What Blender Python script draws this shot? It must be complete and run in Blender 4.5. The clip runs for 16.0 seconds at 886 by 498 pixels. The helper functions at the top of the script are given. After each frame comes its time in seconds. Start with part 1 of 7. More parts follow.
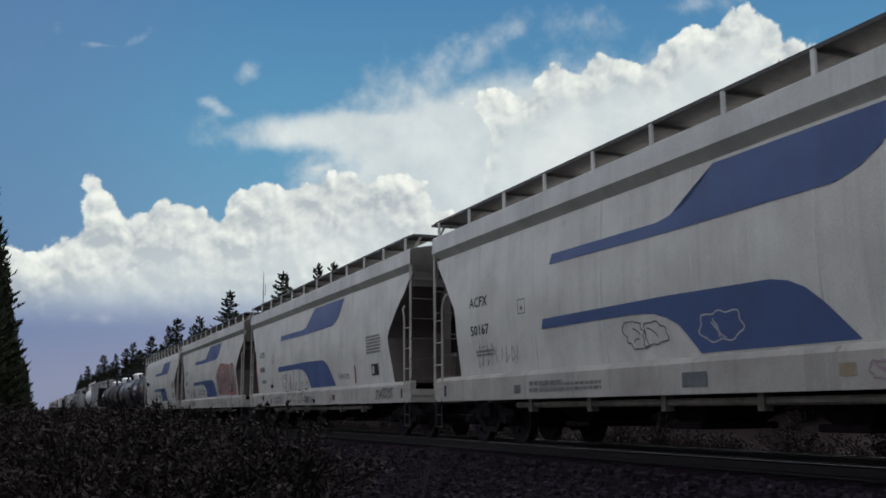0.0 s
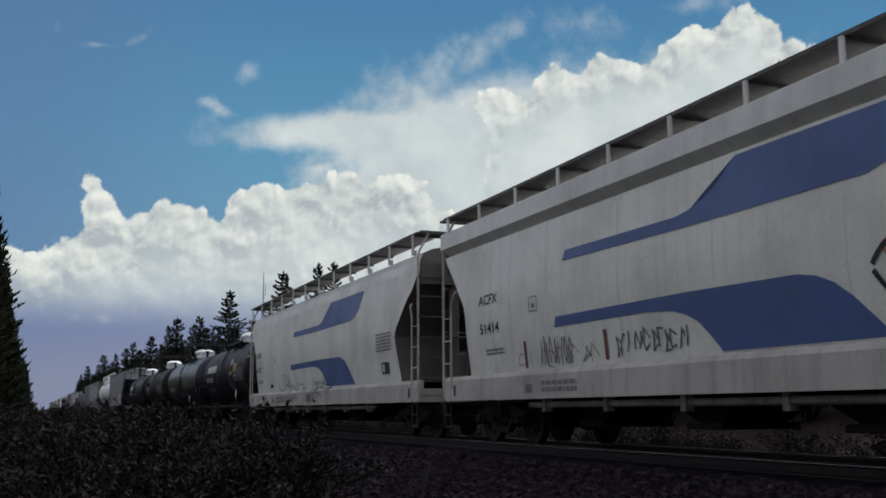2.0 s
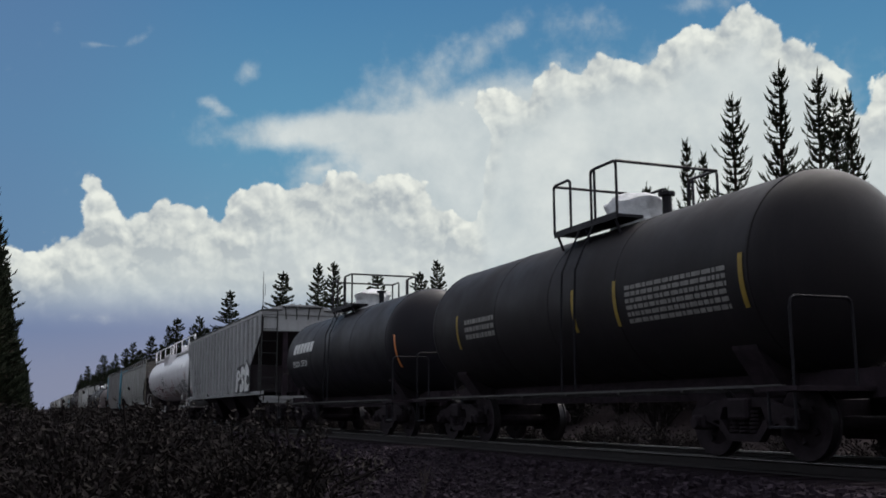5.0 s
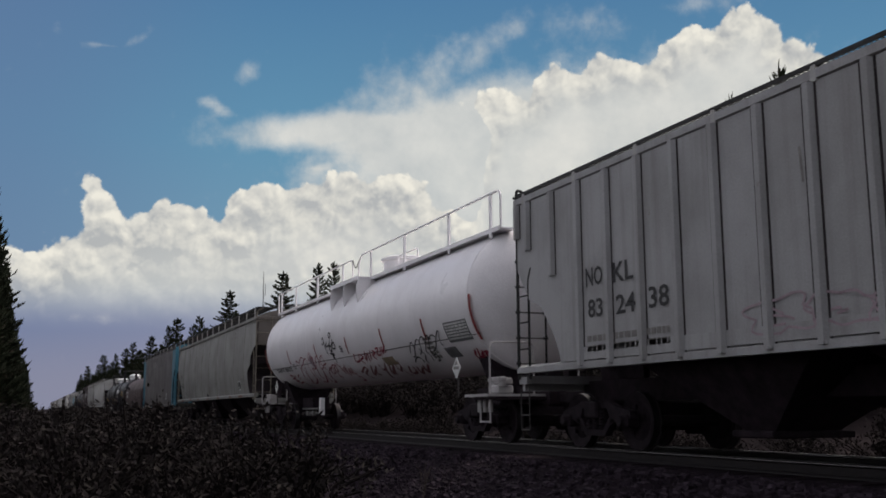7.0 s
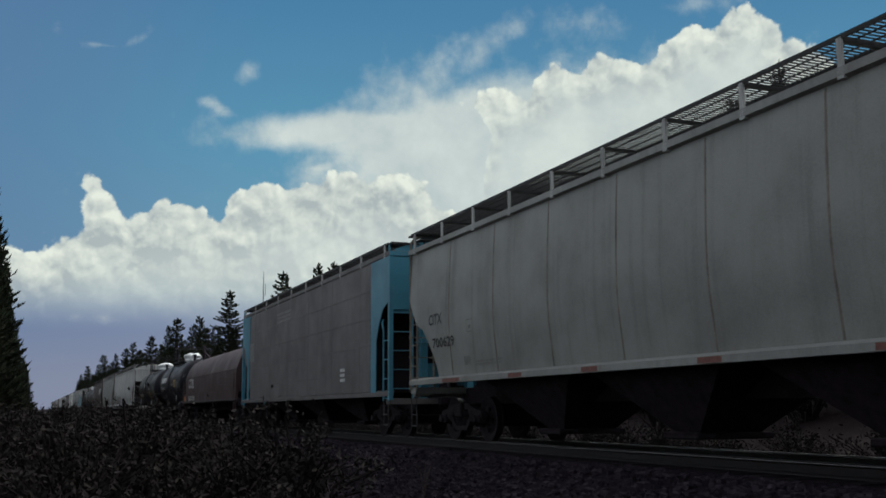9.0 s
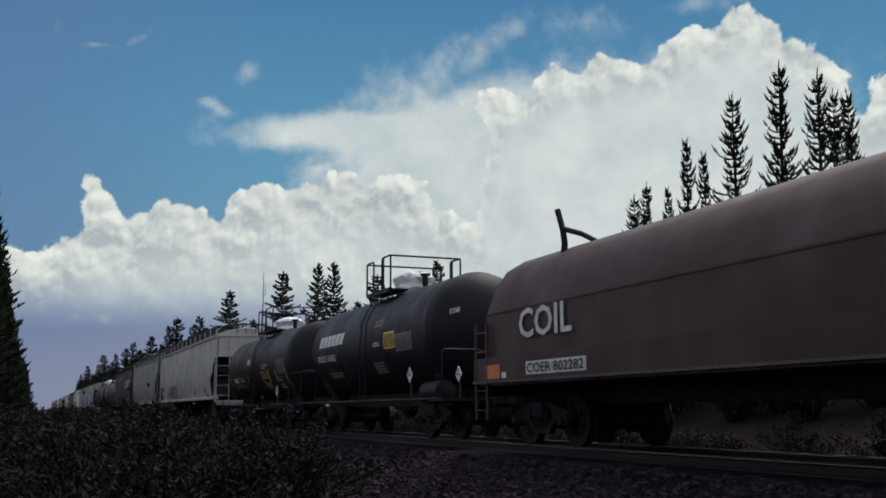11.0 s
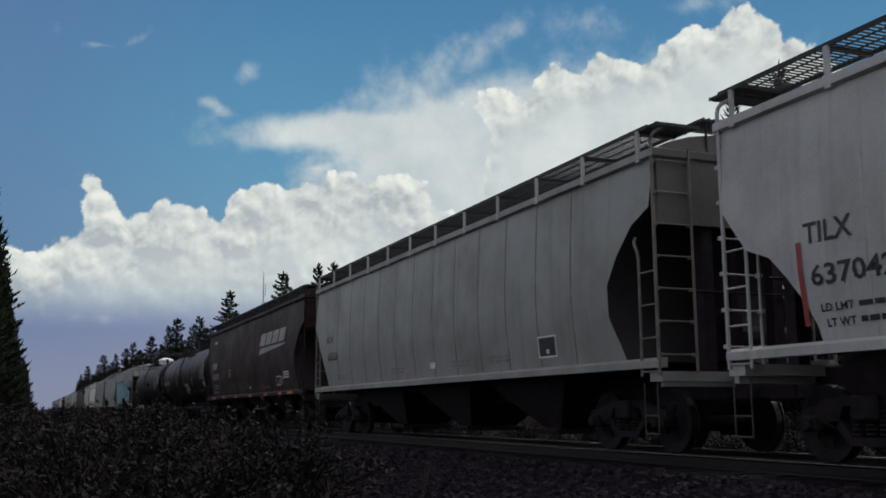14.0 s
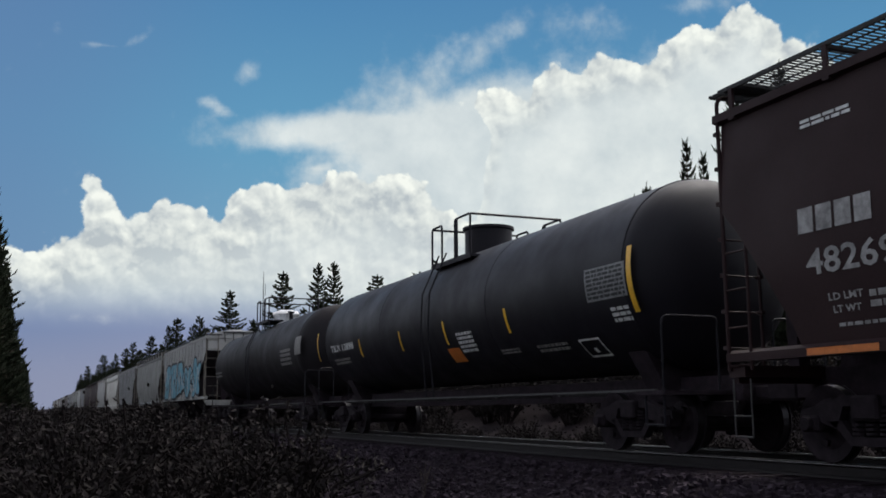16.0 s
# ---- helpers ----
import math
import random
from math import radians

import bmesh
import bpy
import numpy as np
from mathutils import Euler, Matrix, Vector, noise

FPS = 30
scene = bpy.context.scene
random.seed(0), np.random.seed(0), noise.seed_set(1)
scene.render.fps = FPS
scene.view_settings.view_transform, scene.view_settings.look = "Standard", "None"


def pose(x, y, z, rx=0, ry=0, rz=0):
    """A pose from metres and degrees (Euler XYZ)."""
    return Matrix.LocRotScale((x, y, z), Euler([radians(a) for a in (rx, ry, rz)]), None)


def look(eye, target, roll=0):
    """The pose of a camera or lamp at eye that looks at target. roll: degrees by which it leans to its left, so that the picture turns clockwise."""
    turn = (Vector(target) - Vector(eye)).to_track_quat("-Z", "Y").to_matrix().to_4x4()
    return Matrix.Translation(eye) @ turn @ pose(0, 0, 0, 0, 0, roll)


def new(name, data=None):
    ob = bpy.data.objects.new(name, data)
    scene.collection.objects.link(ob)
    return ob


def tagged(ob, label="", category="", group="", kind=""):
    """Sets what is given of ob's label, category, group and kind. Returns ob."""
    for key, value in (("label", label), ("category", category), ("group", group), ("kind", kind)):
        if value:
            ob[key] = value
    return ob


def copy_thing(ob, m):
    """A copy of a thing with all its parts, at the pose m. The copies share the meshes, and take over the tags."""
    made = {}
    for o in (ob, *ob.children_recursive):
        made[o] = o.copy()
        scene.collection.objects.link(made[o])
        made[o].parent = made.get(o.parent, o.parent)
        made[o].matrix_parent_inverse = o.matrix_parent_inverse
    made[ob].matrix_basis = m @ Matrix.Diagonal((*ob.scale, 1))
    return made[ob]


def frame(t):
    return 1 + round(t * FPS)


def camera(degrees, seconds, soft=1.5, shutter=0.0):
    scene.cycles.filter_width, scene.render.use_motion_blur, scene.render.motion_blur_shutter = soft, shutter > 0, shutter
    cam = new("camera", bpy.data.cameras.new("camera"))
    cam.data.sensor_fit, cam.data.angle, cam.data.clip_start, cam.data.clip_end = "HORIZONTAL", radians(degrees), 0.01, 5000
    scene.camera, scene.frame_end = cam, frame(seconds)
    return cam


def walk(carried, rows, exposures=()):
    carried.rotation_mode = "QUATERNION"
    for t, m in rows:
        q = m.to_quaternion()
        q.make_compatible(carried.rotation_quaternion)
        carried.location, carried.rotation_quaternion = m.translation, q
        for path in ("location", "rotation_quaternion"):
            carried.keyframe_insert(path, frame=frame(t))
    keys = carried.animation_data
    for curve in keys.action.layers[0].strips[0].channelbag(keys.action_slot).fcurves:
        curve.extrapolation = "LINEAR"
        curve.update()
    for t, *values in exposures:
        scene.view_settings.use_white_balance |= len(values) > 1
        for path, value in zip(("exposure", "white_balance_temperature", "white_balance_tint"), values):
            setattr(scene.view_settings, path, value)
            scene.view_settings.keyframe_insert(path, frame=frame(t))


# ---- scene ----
# The camera stands still beside a railway line; x is away from it across the track, y along the track, z up from the rail heads.
cam = camera(47.79, 16.0, soft=1.75, shutter=0.02)
STAND = pose(0, 0, 0.64, 90 + 9.17, 0, -22.23) @ pose(0, 0, 0, 0, 0, -0.34)
walk(cam, [(0, STAND), (16, STAND)], exposures=[(0, 1.14, 6500, 10), (1.3, 1.02, 6500, 10), (6.2, 1.01, 6600, 10), (7, 1.0, 7000, 15), (7.5, 1.0, 6750, 11), (8, 1.0, 6550, 6), (9, 1.0, 6550, 4), (11.3, 1.0, 6500, 9), (14, 1.02, 6500, 10), (15, 1.14, 6500, 10), (16, 1.2, 6500, 10)])

# ---- light ----
SUN_ELEVATION, SUN_AZIMUTH = 56.0, 62.0          # degrees; azimuth from +y towards +x
world = bpy.data.worlds.new("sky")
scene.world = world
world.use_nodes = True
wn = world.node_tree.nodes
wl = world.node_tree.links
sky_tex = wn.new("ShaderNodeTexSky")
sky_tex.sky_type = "NISHITA"
sky_tex.sun_disc = False
sky_tex.sun_elevation = radians(SUN_ELEVATION)
sky_tex.sun_rotation = radians(SUN_AZIMUTH)
sky_tex.altitude = 1200
sky_tex.air_density = 0.7
sky_tex.dust_density = 7.0
sky_tex.ozone_density = 0.3
pale = wn.new("ShaderNodeHueSaturation")          # broken cloud all round makes the skylight paler
pale.inputs["Saturation"].default_value = 0.38
wl.new(sky_tex.outputs[0], pale.inputs["Color"])
wl.new(pale.outputs[0], wn["Background"].inputs[0])
wn["Background"].inputs[1].default_value = 0.155

sun_data = bpy.data.lights.new("sun", "SUN")
sun_data.energy = 0.35
sun_data.angle = radians(15)
sun_data.color = (1.0, 0.96, 0.9)
sun = new("sun", sun_data)
az, el = radians(SUN_AZIMUTH), radians(SUN_ELEVATION)
sun.matrix_world = look((60, 60, 90), (60 - math.sin(az) * math.cos(el), 60 - math.cos(az) * math.cos(el), 90 - math.sin(el)))


# ---- materials ----
def nodes_of(name):
    m = bpy.data.materials.new(name)
    m.use_nodes = True
    nt = m.node_tree
    return m, nt.nodes, nt.links, nt.nodes["Principled BSDF"]


def ramp(n, lo, hi, a=(0, 0, 0, 1), b=(1, 1, 1, 1)):
    r = n.new("ShaderNodeValToRGB")
    r.color_ramp.elements[0].position, r.color_ramp.elements[0].color = lo, a
    r.color_ramp.elements[1].position, r.color_ramp.elements[1].color = hi, b
    return r


def noise_node(n, l, vec, scale, detail=4, rough=0.55):
    t = n.new("ShaderNodeTexNoise")
    t.inputs["Scale"].default_value, t.inputs["Detail"].default_value, t.inputs["Roughness"].default_value = scale, detail, rough
    l.new(vec, t.inputs["Vector"])
    return t


def mixed(n, l, fac, a, b, mode="MIX"):
    """A colour mix; fac, a and b are sockets or values."""
    m = n.new("ShaderNodeMix")
    m.data_type, m.blend_type = "RGBA", mode
    for i, v in ((0, fac), (6, a), (7, b)):
        if hasattr(v, "is_linked"):
            l.new(v, m.inputs[i])
        else:
            m.inputs[i].default_value = v if i == 0 else (*v, 1)
    return m.outputs[2]


def place_of(n, l, stretch=(1, 1, 1)):
    """Object space, shifted by a random amount for each object."""
    tc, info, add, mp = n.new("ShaderNodeTexCoord"), n.new("ShaderNodeObjectInfo"), n.new("ShaderNodeVectorMath"), n.new("ShaderNodeMapping")
    mul = n.new("ShaderNodeMath")
    mul.operation, mul.inputs[1].default_value = "MULTIPLY", 37.0
    l.new(info.outputs["Random"], mul.inputs[0])
    l.new(tc.outputs["Object"], add.inputs[0])
    l.new(mul.outputs[0], add.inputs[1])
    l.new(add.outputs[0], mp.inputs["Vector"])
    mp.inputs["Scale"].default_value = stretch
    return mp.outputs[0]


def bump_to(n, l, b, height, strength, distance):
    bp = n.new("ShaderNodeBump")
    bp.inputs["Strength"].default_value, bp.inputs["Distance"].default_value = strength, distance
    l.new(height, bp.inputs["Height"])
    l.new(bp.outputs[0], b.inputs["Normal"])


def paint(name, colour, dirt=(0.12, 0.1, 0.085), amount=0.5, rough=0.5, streak=0.5, rust=0.0, metal=0.0, spec=0.4):
    """Weathered rolling-stock paint: blotches, streaks run down by rain, fine dust and specks of rust."""
    m, n, l, b = nodes_of(name)
    p = place_of(n, l)
    blot = noise_node(n, l, p, 0.9, 6, 0.6)
    down = noise_node(n, l, place_of(n, l, (3.0, 5.0, 0.22)), 1.0, 5, 0.62)
    fine = noise_node(n, l, p, 38, 4, 0.7)
    f1 = ramp(n, 0.42, 0.78, (0, 0, 0, 1), (amount, amount, amount, 1))
    l.new(blot.outputs[0], f1.inputs[0])
    f2 = ramp(n, 0.5, 0.8, (0, 0, 0, 1), (streak, streak, streak, 1))
    l.new(down.outputs[0], f2.inputs[0])
    c = mixed(n, l, f1.outputs[0], colour, dirt)
    c = mixed(n, l, f2.outputs[0], c, dirt)
    f3 = ramp(n, 0.35, 0.75, (0.86, 0.86, 0.86, 1), (1.06, 1.06, 1.06, 1))
    l.new(fine.outputs[0], f3.inputs[0])
    c = mixed(n, l, 1.0, c, f3.outputs[0], "MULTIPLY")
    if rust:
        spots = noise_node(n, l, p, 3.3, 8, 0.72)
        f4 = ramp(n, 0.64, 0.7, (0, 0, 0, 1), (rust, rust, rust, 1))
        l.new(spots.outputs[0], f4.inputs[0])
        c = mixed(n, l, f4.outputs[0], c, (0.11, 0.045, 0.025))
    l.new(c, b.inputs["Base Color"])
    rr = ramp(n, 0.3, 0.8, (rough - 0.08,) * 3 + (1,), (min(1, rough + 0.22),) * 3 + (1,))
    l.new(blot.outputs[0], rr.inputs[0])
    l.new(rr.outputs[0], b.inputs["Roughness"])
    b.inputs["Metallic"].default_value = metal
    b.inputs["Specular IOR Level"].default_value = spec
    big = noise_node(n, l, p, 0.8, 2, 0.5)
    bump_to(n, l, b, big.outputs[0], 0.18, 0.05)
    return m


def plain(name, colour, rough=0.6, metal=0.0, vary=0.25, scale=6.0, bump=0.0, spec=0.4):
    """A plain surface with two scales of tone."""
    m, n, l, b = nodes_of(name)
    p = place_of(n, l)
    a, c2 = noise_node(n, l, p, scale, 5, 0.6), noise_node(n, l, p, scale * 9, 3, 0.6)
    dark, lite = tuple(v * (1 - vary) for v in colour), tuple(min(1, v * (1 + vary)) for v in colour)
    r1 = ramp(n, 0.3, 0.7, (*dark, 1), (*lite, 1))
    l.new(a.outputs[0], r1.inputs[0])
    r2 = ramp(n, 0.3, 0.75, (0.8, 0.8, 0.8, 1), (1.12, 1.12, 1.12, 1))
    l.new(c2.outputs[0], r2.inputs[0])
    l.new(mixed(n, l, 1.0, r1.outputs[0], r2.outputs[0], "MULTIPLY"), b.inputs["Base Color"])
    b.inputs["Roughness"].default_value, b.inputs["Metallic"].default_value = rough, metal
    b.inputs["Specular IOR Level"].default_value = spec
    if bump:
        bump_to(n, l, b, c2.outputs[0], 0.6, bump)
    return m


GRIME = (0.10, 0.085, 0.075)
M_WHITE = paint("white car paint", (0.70, 0.675, 0.61), GRIME, 0.3, 0.5, 0.2, 0.25)
M_SILLDIRT = paint("dirty white sill paint", (0.47, 0.44, 0.39), GRIME, 0.45, 0.6, 0.45, 0.4)
M_CREAM = paint("roof paint", (0.68, 0.67, 0.62), GRIME, 0.3, 0.5, 0.2, 0.15)
M_GREY = paint("grey hopper paint", (0.257, 0.255, 0.238), GRIME, 0.4, 0.55, 0.4, 0.1)
M_LIGHTGREY = paint("light grey hopper paint", (0.425, 0.418, 0.398), GRIME, 0.35, 0.55, 0.35, 0.1)
M_STEELGREY = paint("blue grey steel paint", (0.34, 0.34, 0.34), GRIME, 0.35, 0.5, 0.4, 0.3)
M_FADED = paint("faded brown grey paint", (0.125, 0.112, 0.108), (0.07, 0.06, 0.055), 0.5, 0.6, 0.5, 0.3)
M_TEAL = paint("teal paint", (0.05, 0.22, 0.30), GRIME, 0.3, 0.5, 0.3, 0.2)
M_BROWN = paint("mineral brown paint", (0.029, 0.0135, 0.0145), (0.02, 0.014, 0.0145), 0.4, 0.55, 0.3, 0.1, spec=0.15)
M_RUSTRED = paint("red oxide paint", (0.045, 0.017, 0.0165), (0.033, 0.02, 0.019), 0.5, 0.6, 0.4, 0.3)
M_BLACK = paint("black tank paint", (0.0125, 0.0115, 0.0155), (0.020, 0.0165, 0.019), 0.4, 0.5, 0.3, 0.03, spec=0.16)
M_NAVY = paint("glossy blue-black tank paint", (0.0145, 0.0135, 0.028), (0.02, 0.0175, 0.023), 0.35, 0.32, 0.25, 0.03, spec=0.3)
M_TANKGREY = paint("dusty black tank paint", (0.0155, 0.0135, 0.0155), (0.026, 0.022, 0.0225), 0.6, 0.55, 0.5, 0.1, spec=0.12)
M_TANKRAIL = paint("grimy white tank fittings", (0.5, 0.48, 0.48), GRIME, 0.4, 0.5, 0.3, 0.2)
M_TANKWHITE = paint("white tank paint", (0.86, 0.84, 0.85), GRIME, 0.12, 0.34, 0.07, 0.1, spec=0.5)
# car ends: grime, with the shade on them put into the colour
M_SHADEDEND = paint("grimy car end paint darkened for shade", (0.118, 0.104, 0.093), (0.055, 0.046, 0.04), 0.6, 0.65, 0.5, 0.3)
# sloped end sheets: brown grime plus the shade under the car end, as colour
M_SLOPESHADE = paint("grimy slope sheet darkened for shade", (0.145, 0.12, 0.11), (0.07, 0.056, 0.05), 0.5, 0.7, 0.4, 0.2)
M_DEEPSHADE = paint("deep-shaded slope sheet", (0.032, 0.024, 0.027), (0.02, 0.015, 0.017), 0.5, 0.8, 0.3)
M_UNDER = plain("underframe grime", (0.026, 0.0185, 0.0235), 0.9, 0, 0.4, 5, 0.01, spec=0.15)
M_IRON = plain("cast iron", (0.02, 0.0145, 0.018), 0.85, 0, 0.4, 7, 0.004, spec=0.15)
M_TREAD = plain("polished tread", (0.06, 0.057, 0.06), 0.5, 1.0, 0.15, 20)
M_BLUE = paint("blue stripe paint", (0.055, 0.105, 0.27), (0.08, 0.08, 0.11), 0.35, 0.5, 0.3)
M_STEP = plain("worn step iron", (0.055, 0.052, 0.052), 0.6, 0.3, 0.3, 8)
M_SEAM = plain("grimy weld seam", (0.17, 0.15, 0.125), 0.8, 0, 0.4, 3)
# tank jacket joint; beside hopper posts this colour is a painted shadow
M_SEAMSHADOW = plain("rusty joint, also painted post shadow", (0.03, 0.024, 0.026), 0.85, 0, 0.5, 3)
M_GATE = plain("pale outlet gate", (0.13, 0.125, 0.12), 0.6, 0.2, 0.35, 4)
M_BOARD = plain("galvanised walkway", (0.085, 0.08, 0.08), 0.6, 0.5, 0.3, 8)
M_DARKBOARD = plain("dark walkway grating", (0.03, 0.03, 0.03), 0.7, 0.3, 0.3, 8)
M_LETTER = plain("black stencil paint", (0.02, 0.02, 0.022), 0.6, 0, 0.4, 12)
M_WHITELETTER = plain("white stencil paint", (0.62, 0.62, 0.6), 0.6, 0, 0.25, 9)
M_YELLOW = plain("yellow reflector", (0.75, 0.42, 0.03), 0.4, 0, 0.15, 9)
M_ORANGE = plain("orange reflector", (0.55, 0.16, 0.03), 0.4, 0, 0.15, 9)
M_COVER = plain("white dome cover", (0.7, 0.7, 0.7), 0.8, 0, 0.2, 5, 0.02)


# ---- mesh building ----
class Shape:
    """Collects vertices and faces of one mesh."""

    def __init__(self):
        self.v, self.f, self.smooth = [], [], False

    def add(self, verts, faces):
        k = len(self.v)
        self.v += [tuple(p) for p in verts]
        self.f += [tuple(i + k for i in f) for f in faces]
        return self

    def box(self, x0, x1, y0, y1, z0, z1, c=0.0):
        """A box; c: the width of its chamfered edges."""
        if c:
            b = bmesh.new()
            bmesh.ops.create_cube(b, size=1, matrix=Matrix.Translation(((x0 + x1) / 2, (y0 + y1) / 2, (z0 + z1) / 2)) @ Matrix.Diagonal((x1 - x0, y1 - y0, z1 - z0, 1)))
            bmesh.ops.bevel(b, geom=b.edges[:], offset=c, segments=1, affect="EDGES")
            return self.take(b)
        return self.add([(x, y, z) for x in (x0, x1) for y in (y0, y1) for z in (z0, z1)],
                        [(0, 1, 3, 2), (4, 6, 7, 5), (0, 4, 5, 1), (2, 3, 7, 6), (0, 2, 6, 4), (1, 5, 7, 3)])

    def take(self, b):
        b.verts.index_update()
        self.add([v.co for v in b.verts], [[v.index for v in f.verts] for f in b.faces])
        b.free()
        return self

    def prism(self, poly, a0, a1, axis="y"):
        """A polygon extruded; poly is in (x, z) for axis y, (y, z) for axis x, (x, y) for axis z."""
        put = {"y": lambda p, a: (p[0], a, p[1]), "x": lambda p, a: (a, p[0], p[1]), "z": lambda p, a: (p[0], p[1], a)}[axis]
        n = len(poly)
        return self.add([put(p, a) for a in (a0, a1) for p in poly],
                        [tuple(range(n)), tuple(range(2 * n - 1, n - 1, -1))] + [(i, (i + 1) % n, n + (i + 1) % n, n + i) for i in range(n)])

    def tube(self, pts, r, n=6):
        """A round bar along a line of points."""
        pts = [Vector(p) for p in pts]
        rings = []
        up = Vector((0.31, 0.17, 0.93))
        for i, p in enumerate(pts):
            d = (pts[min(i + 1, len(pts) - 1)] - pts[max(i - 1, 0)]).normalized()
            u = d.cross(up)
            u = (u if u.length > 0.05 else d.cross(Vector((1, 0, 0)))).normalized()
            w = d.cross(u)
            rings.append([p + r * (math.cos(t) * u + math.sin(t) * w) for t in (2 * math.pi * k / n for k in range(n))])
        m = len(rings)
        faces = [(i * n + k, i * n + (k + 1) % n, (i + 1) * n + (k + 1) % n, (i + 1) * n + k) for i in range(m - 1) for k in range(n)]
        return self.add([p for ring in rings for p in ring], faces + [tuple(range(n - 1, -1, -1)), tuple(range((m - 1) * n, m * n))])

    def turned(self, prof, n=32, axis="y", at=(0, 0, 0)):
        """A turned body: prof is a list of (distance along the axis, radius)."""
        vs = []
        for a, r in prof:
            for k in range(n):
                t = 2 * math.pi * k / n
                c, s = r * math.cos(t), r * math.sin(t)
                vs.append({"y": (at[0] + c, at[1] + a, at[2] + s), "x": (at[0] + a, at[1] + c, at[2] + s), "z": (at[0] + c, at[1] + s, at[2] + a)}[axis])
        m = len(prof)
        faces = [(i * n + k, i * n + (k + 1) % n, (i + 1) * n + (k + 1) % n, (i + 1) * n + k) for i in range(m - 1) for k in range(n)]
        return self.add(vs, faces + [tuple(range(n - 1, -1, -1)), tuple(range((m - 1) * n, m * n))])

    def body(self, rows, ny=1, roof=True):
        """A car body: rows of (half width, height, near end, far end) from the bottom up; the ends slope as the rows say."""
        vs, faces, w = [], [], ny + 1
        for side in (-1, 1):
            for x, z, a, b in rows:
                vs += [(side * x, a + (b - a) * j / ny, z) for j in range(w)]
        k = len(rows) * w
        for i in range(len(rows) - 1):
            for j in range(ny):
                a = i * w + j
                faces += [(a, a + w, a + w + 1, a + 1), (k + a, k + a + 1, k + a + w + 1, k + a + w)]
            a = i * w
            faces += [(a, k + a, k + a + w, a + w), (a + ny, a + w + ny, k + a + w + ny, k + a + ny)]
        a = (len(rows) - 1) * w
        for j in range(ny):
            faces += [(j, j + 1, k + j + 1, k + j)]
            if roof:
                faces += [(a + j, k + a + j, k + a + j + 1, a + j + 1)]
        return self.add(vs, faces)


def part(name, shape, material, parent=None, label="", smooth=False):
    """One mesh object under a thing or a part."""
    me = bpy.data.meshes.new(name)
    me.from_pydata(shape.v, [], shape.f)
    me.materials.append(material)
    if smooth:
        me.shade_smooth()
        if smooth != "all":
            me.set_sharp_from_angle(angle=radians(35))
    ob = new(name, me)
    ob.parent = parent
    if label:
        ob["label"] = label
    return ob


# ---- the line of the track ----
TRACK_X, BEND, CLIMB = 9.6, 0.0089, 0.0051


def along(s):
    """The pose on the track at s metres: straight near by, then bending a little away and rising."""
    u = min(max((s - 40) / 200, 0), 1)
    run = 200 * (u ** 3 - u ** 4 / 2) + max(s - 240, 0)
    slope = u * u * (3 - 2 * u)
    return pose(TRACK_X + BEND * run, s, CLIMB * run, math.degrees(CLIMB * slope), 0, -math.degrees(BEND * slope))


def lift(s):
    """How far the line has moved sideways and up at s metres."""
    m = along(s).translation
    return m.x - TRACK_X, m.z


# ---- sky far behind everything: haze, veil and banks of cumulus ----
def smooth_step(x, a, b):
    t = np.clip((x - a) / (b - a), 0, 1)
    return t * t * (3 - 2 * t)


# tops of the two cloud banks: bearing and height in degrees
BANK_LEFT = [(-8, 8.0), (-3.6, 8.6), (-1.4, 8.9), (-0.5, 8.2), (0.1, 8.7), (0.3, 9.4), (1.6, 9.8), (2.0, 10.1), (2.02, 11.2), (2.1, 12.1), (2.3, 12.6), (2.7, 12.75), (3.1, 12.6), (3.4, 11.7), (4.0, 11.0), (4.4, 10.6), (4.8, 11.1), (6.3, 11.5), (6.7, 11.2),
             (8.2, 11.3), (9.5, 11.0), (9.6, 12.0), (10.1, 12.3), (11.3, 12.6), (14.2, 12.8), (15.5, 12.9), (16.2, 13.6), (16.8, 13.8), (17.6, 13.5), (18.0, 13.2), (19.1, 13.5), (20.6, 13.2), (21.4, 12.9), (21.9, 12.0), (25, 10)]
BANK_RIGHT = [(19, 4), (21.5, 13.8), (23.5, 17.2), (24.5, 17.9), (25.5, 18.3), (27.2, 18.0), (27.6, 19.0), (28.6, 19.6), (30.5, 19.2), (31.6, 19.6), (33.5, 19.7), (34.7, 19.5), (35.0, 20.3), (36.0, 20.5), (36.2, 21.0), (37.3, 21.2), (38.1, 20.8), (39.1, 21.4), (40.0, 21.6),
              (40.9, 21.4), (41.9, 20.7), (42.1, 19.8), (42.9, 19.4), (43.8, 19.0), (44.6, 18.4), (44.9, 17.8), (45.1, 15.6), (45.9, 15.4), (46.4, 17.3), (48.0, 18.4), (58, 19)]
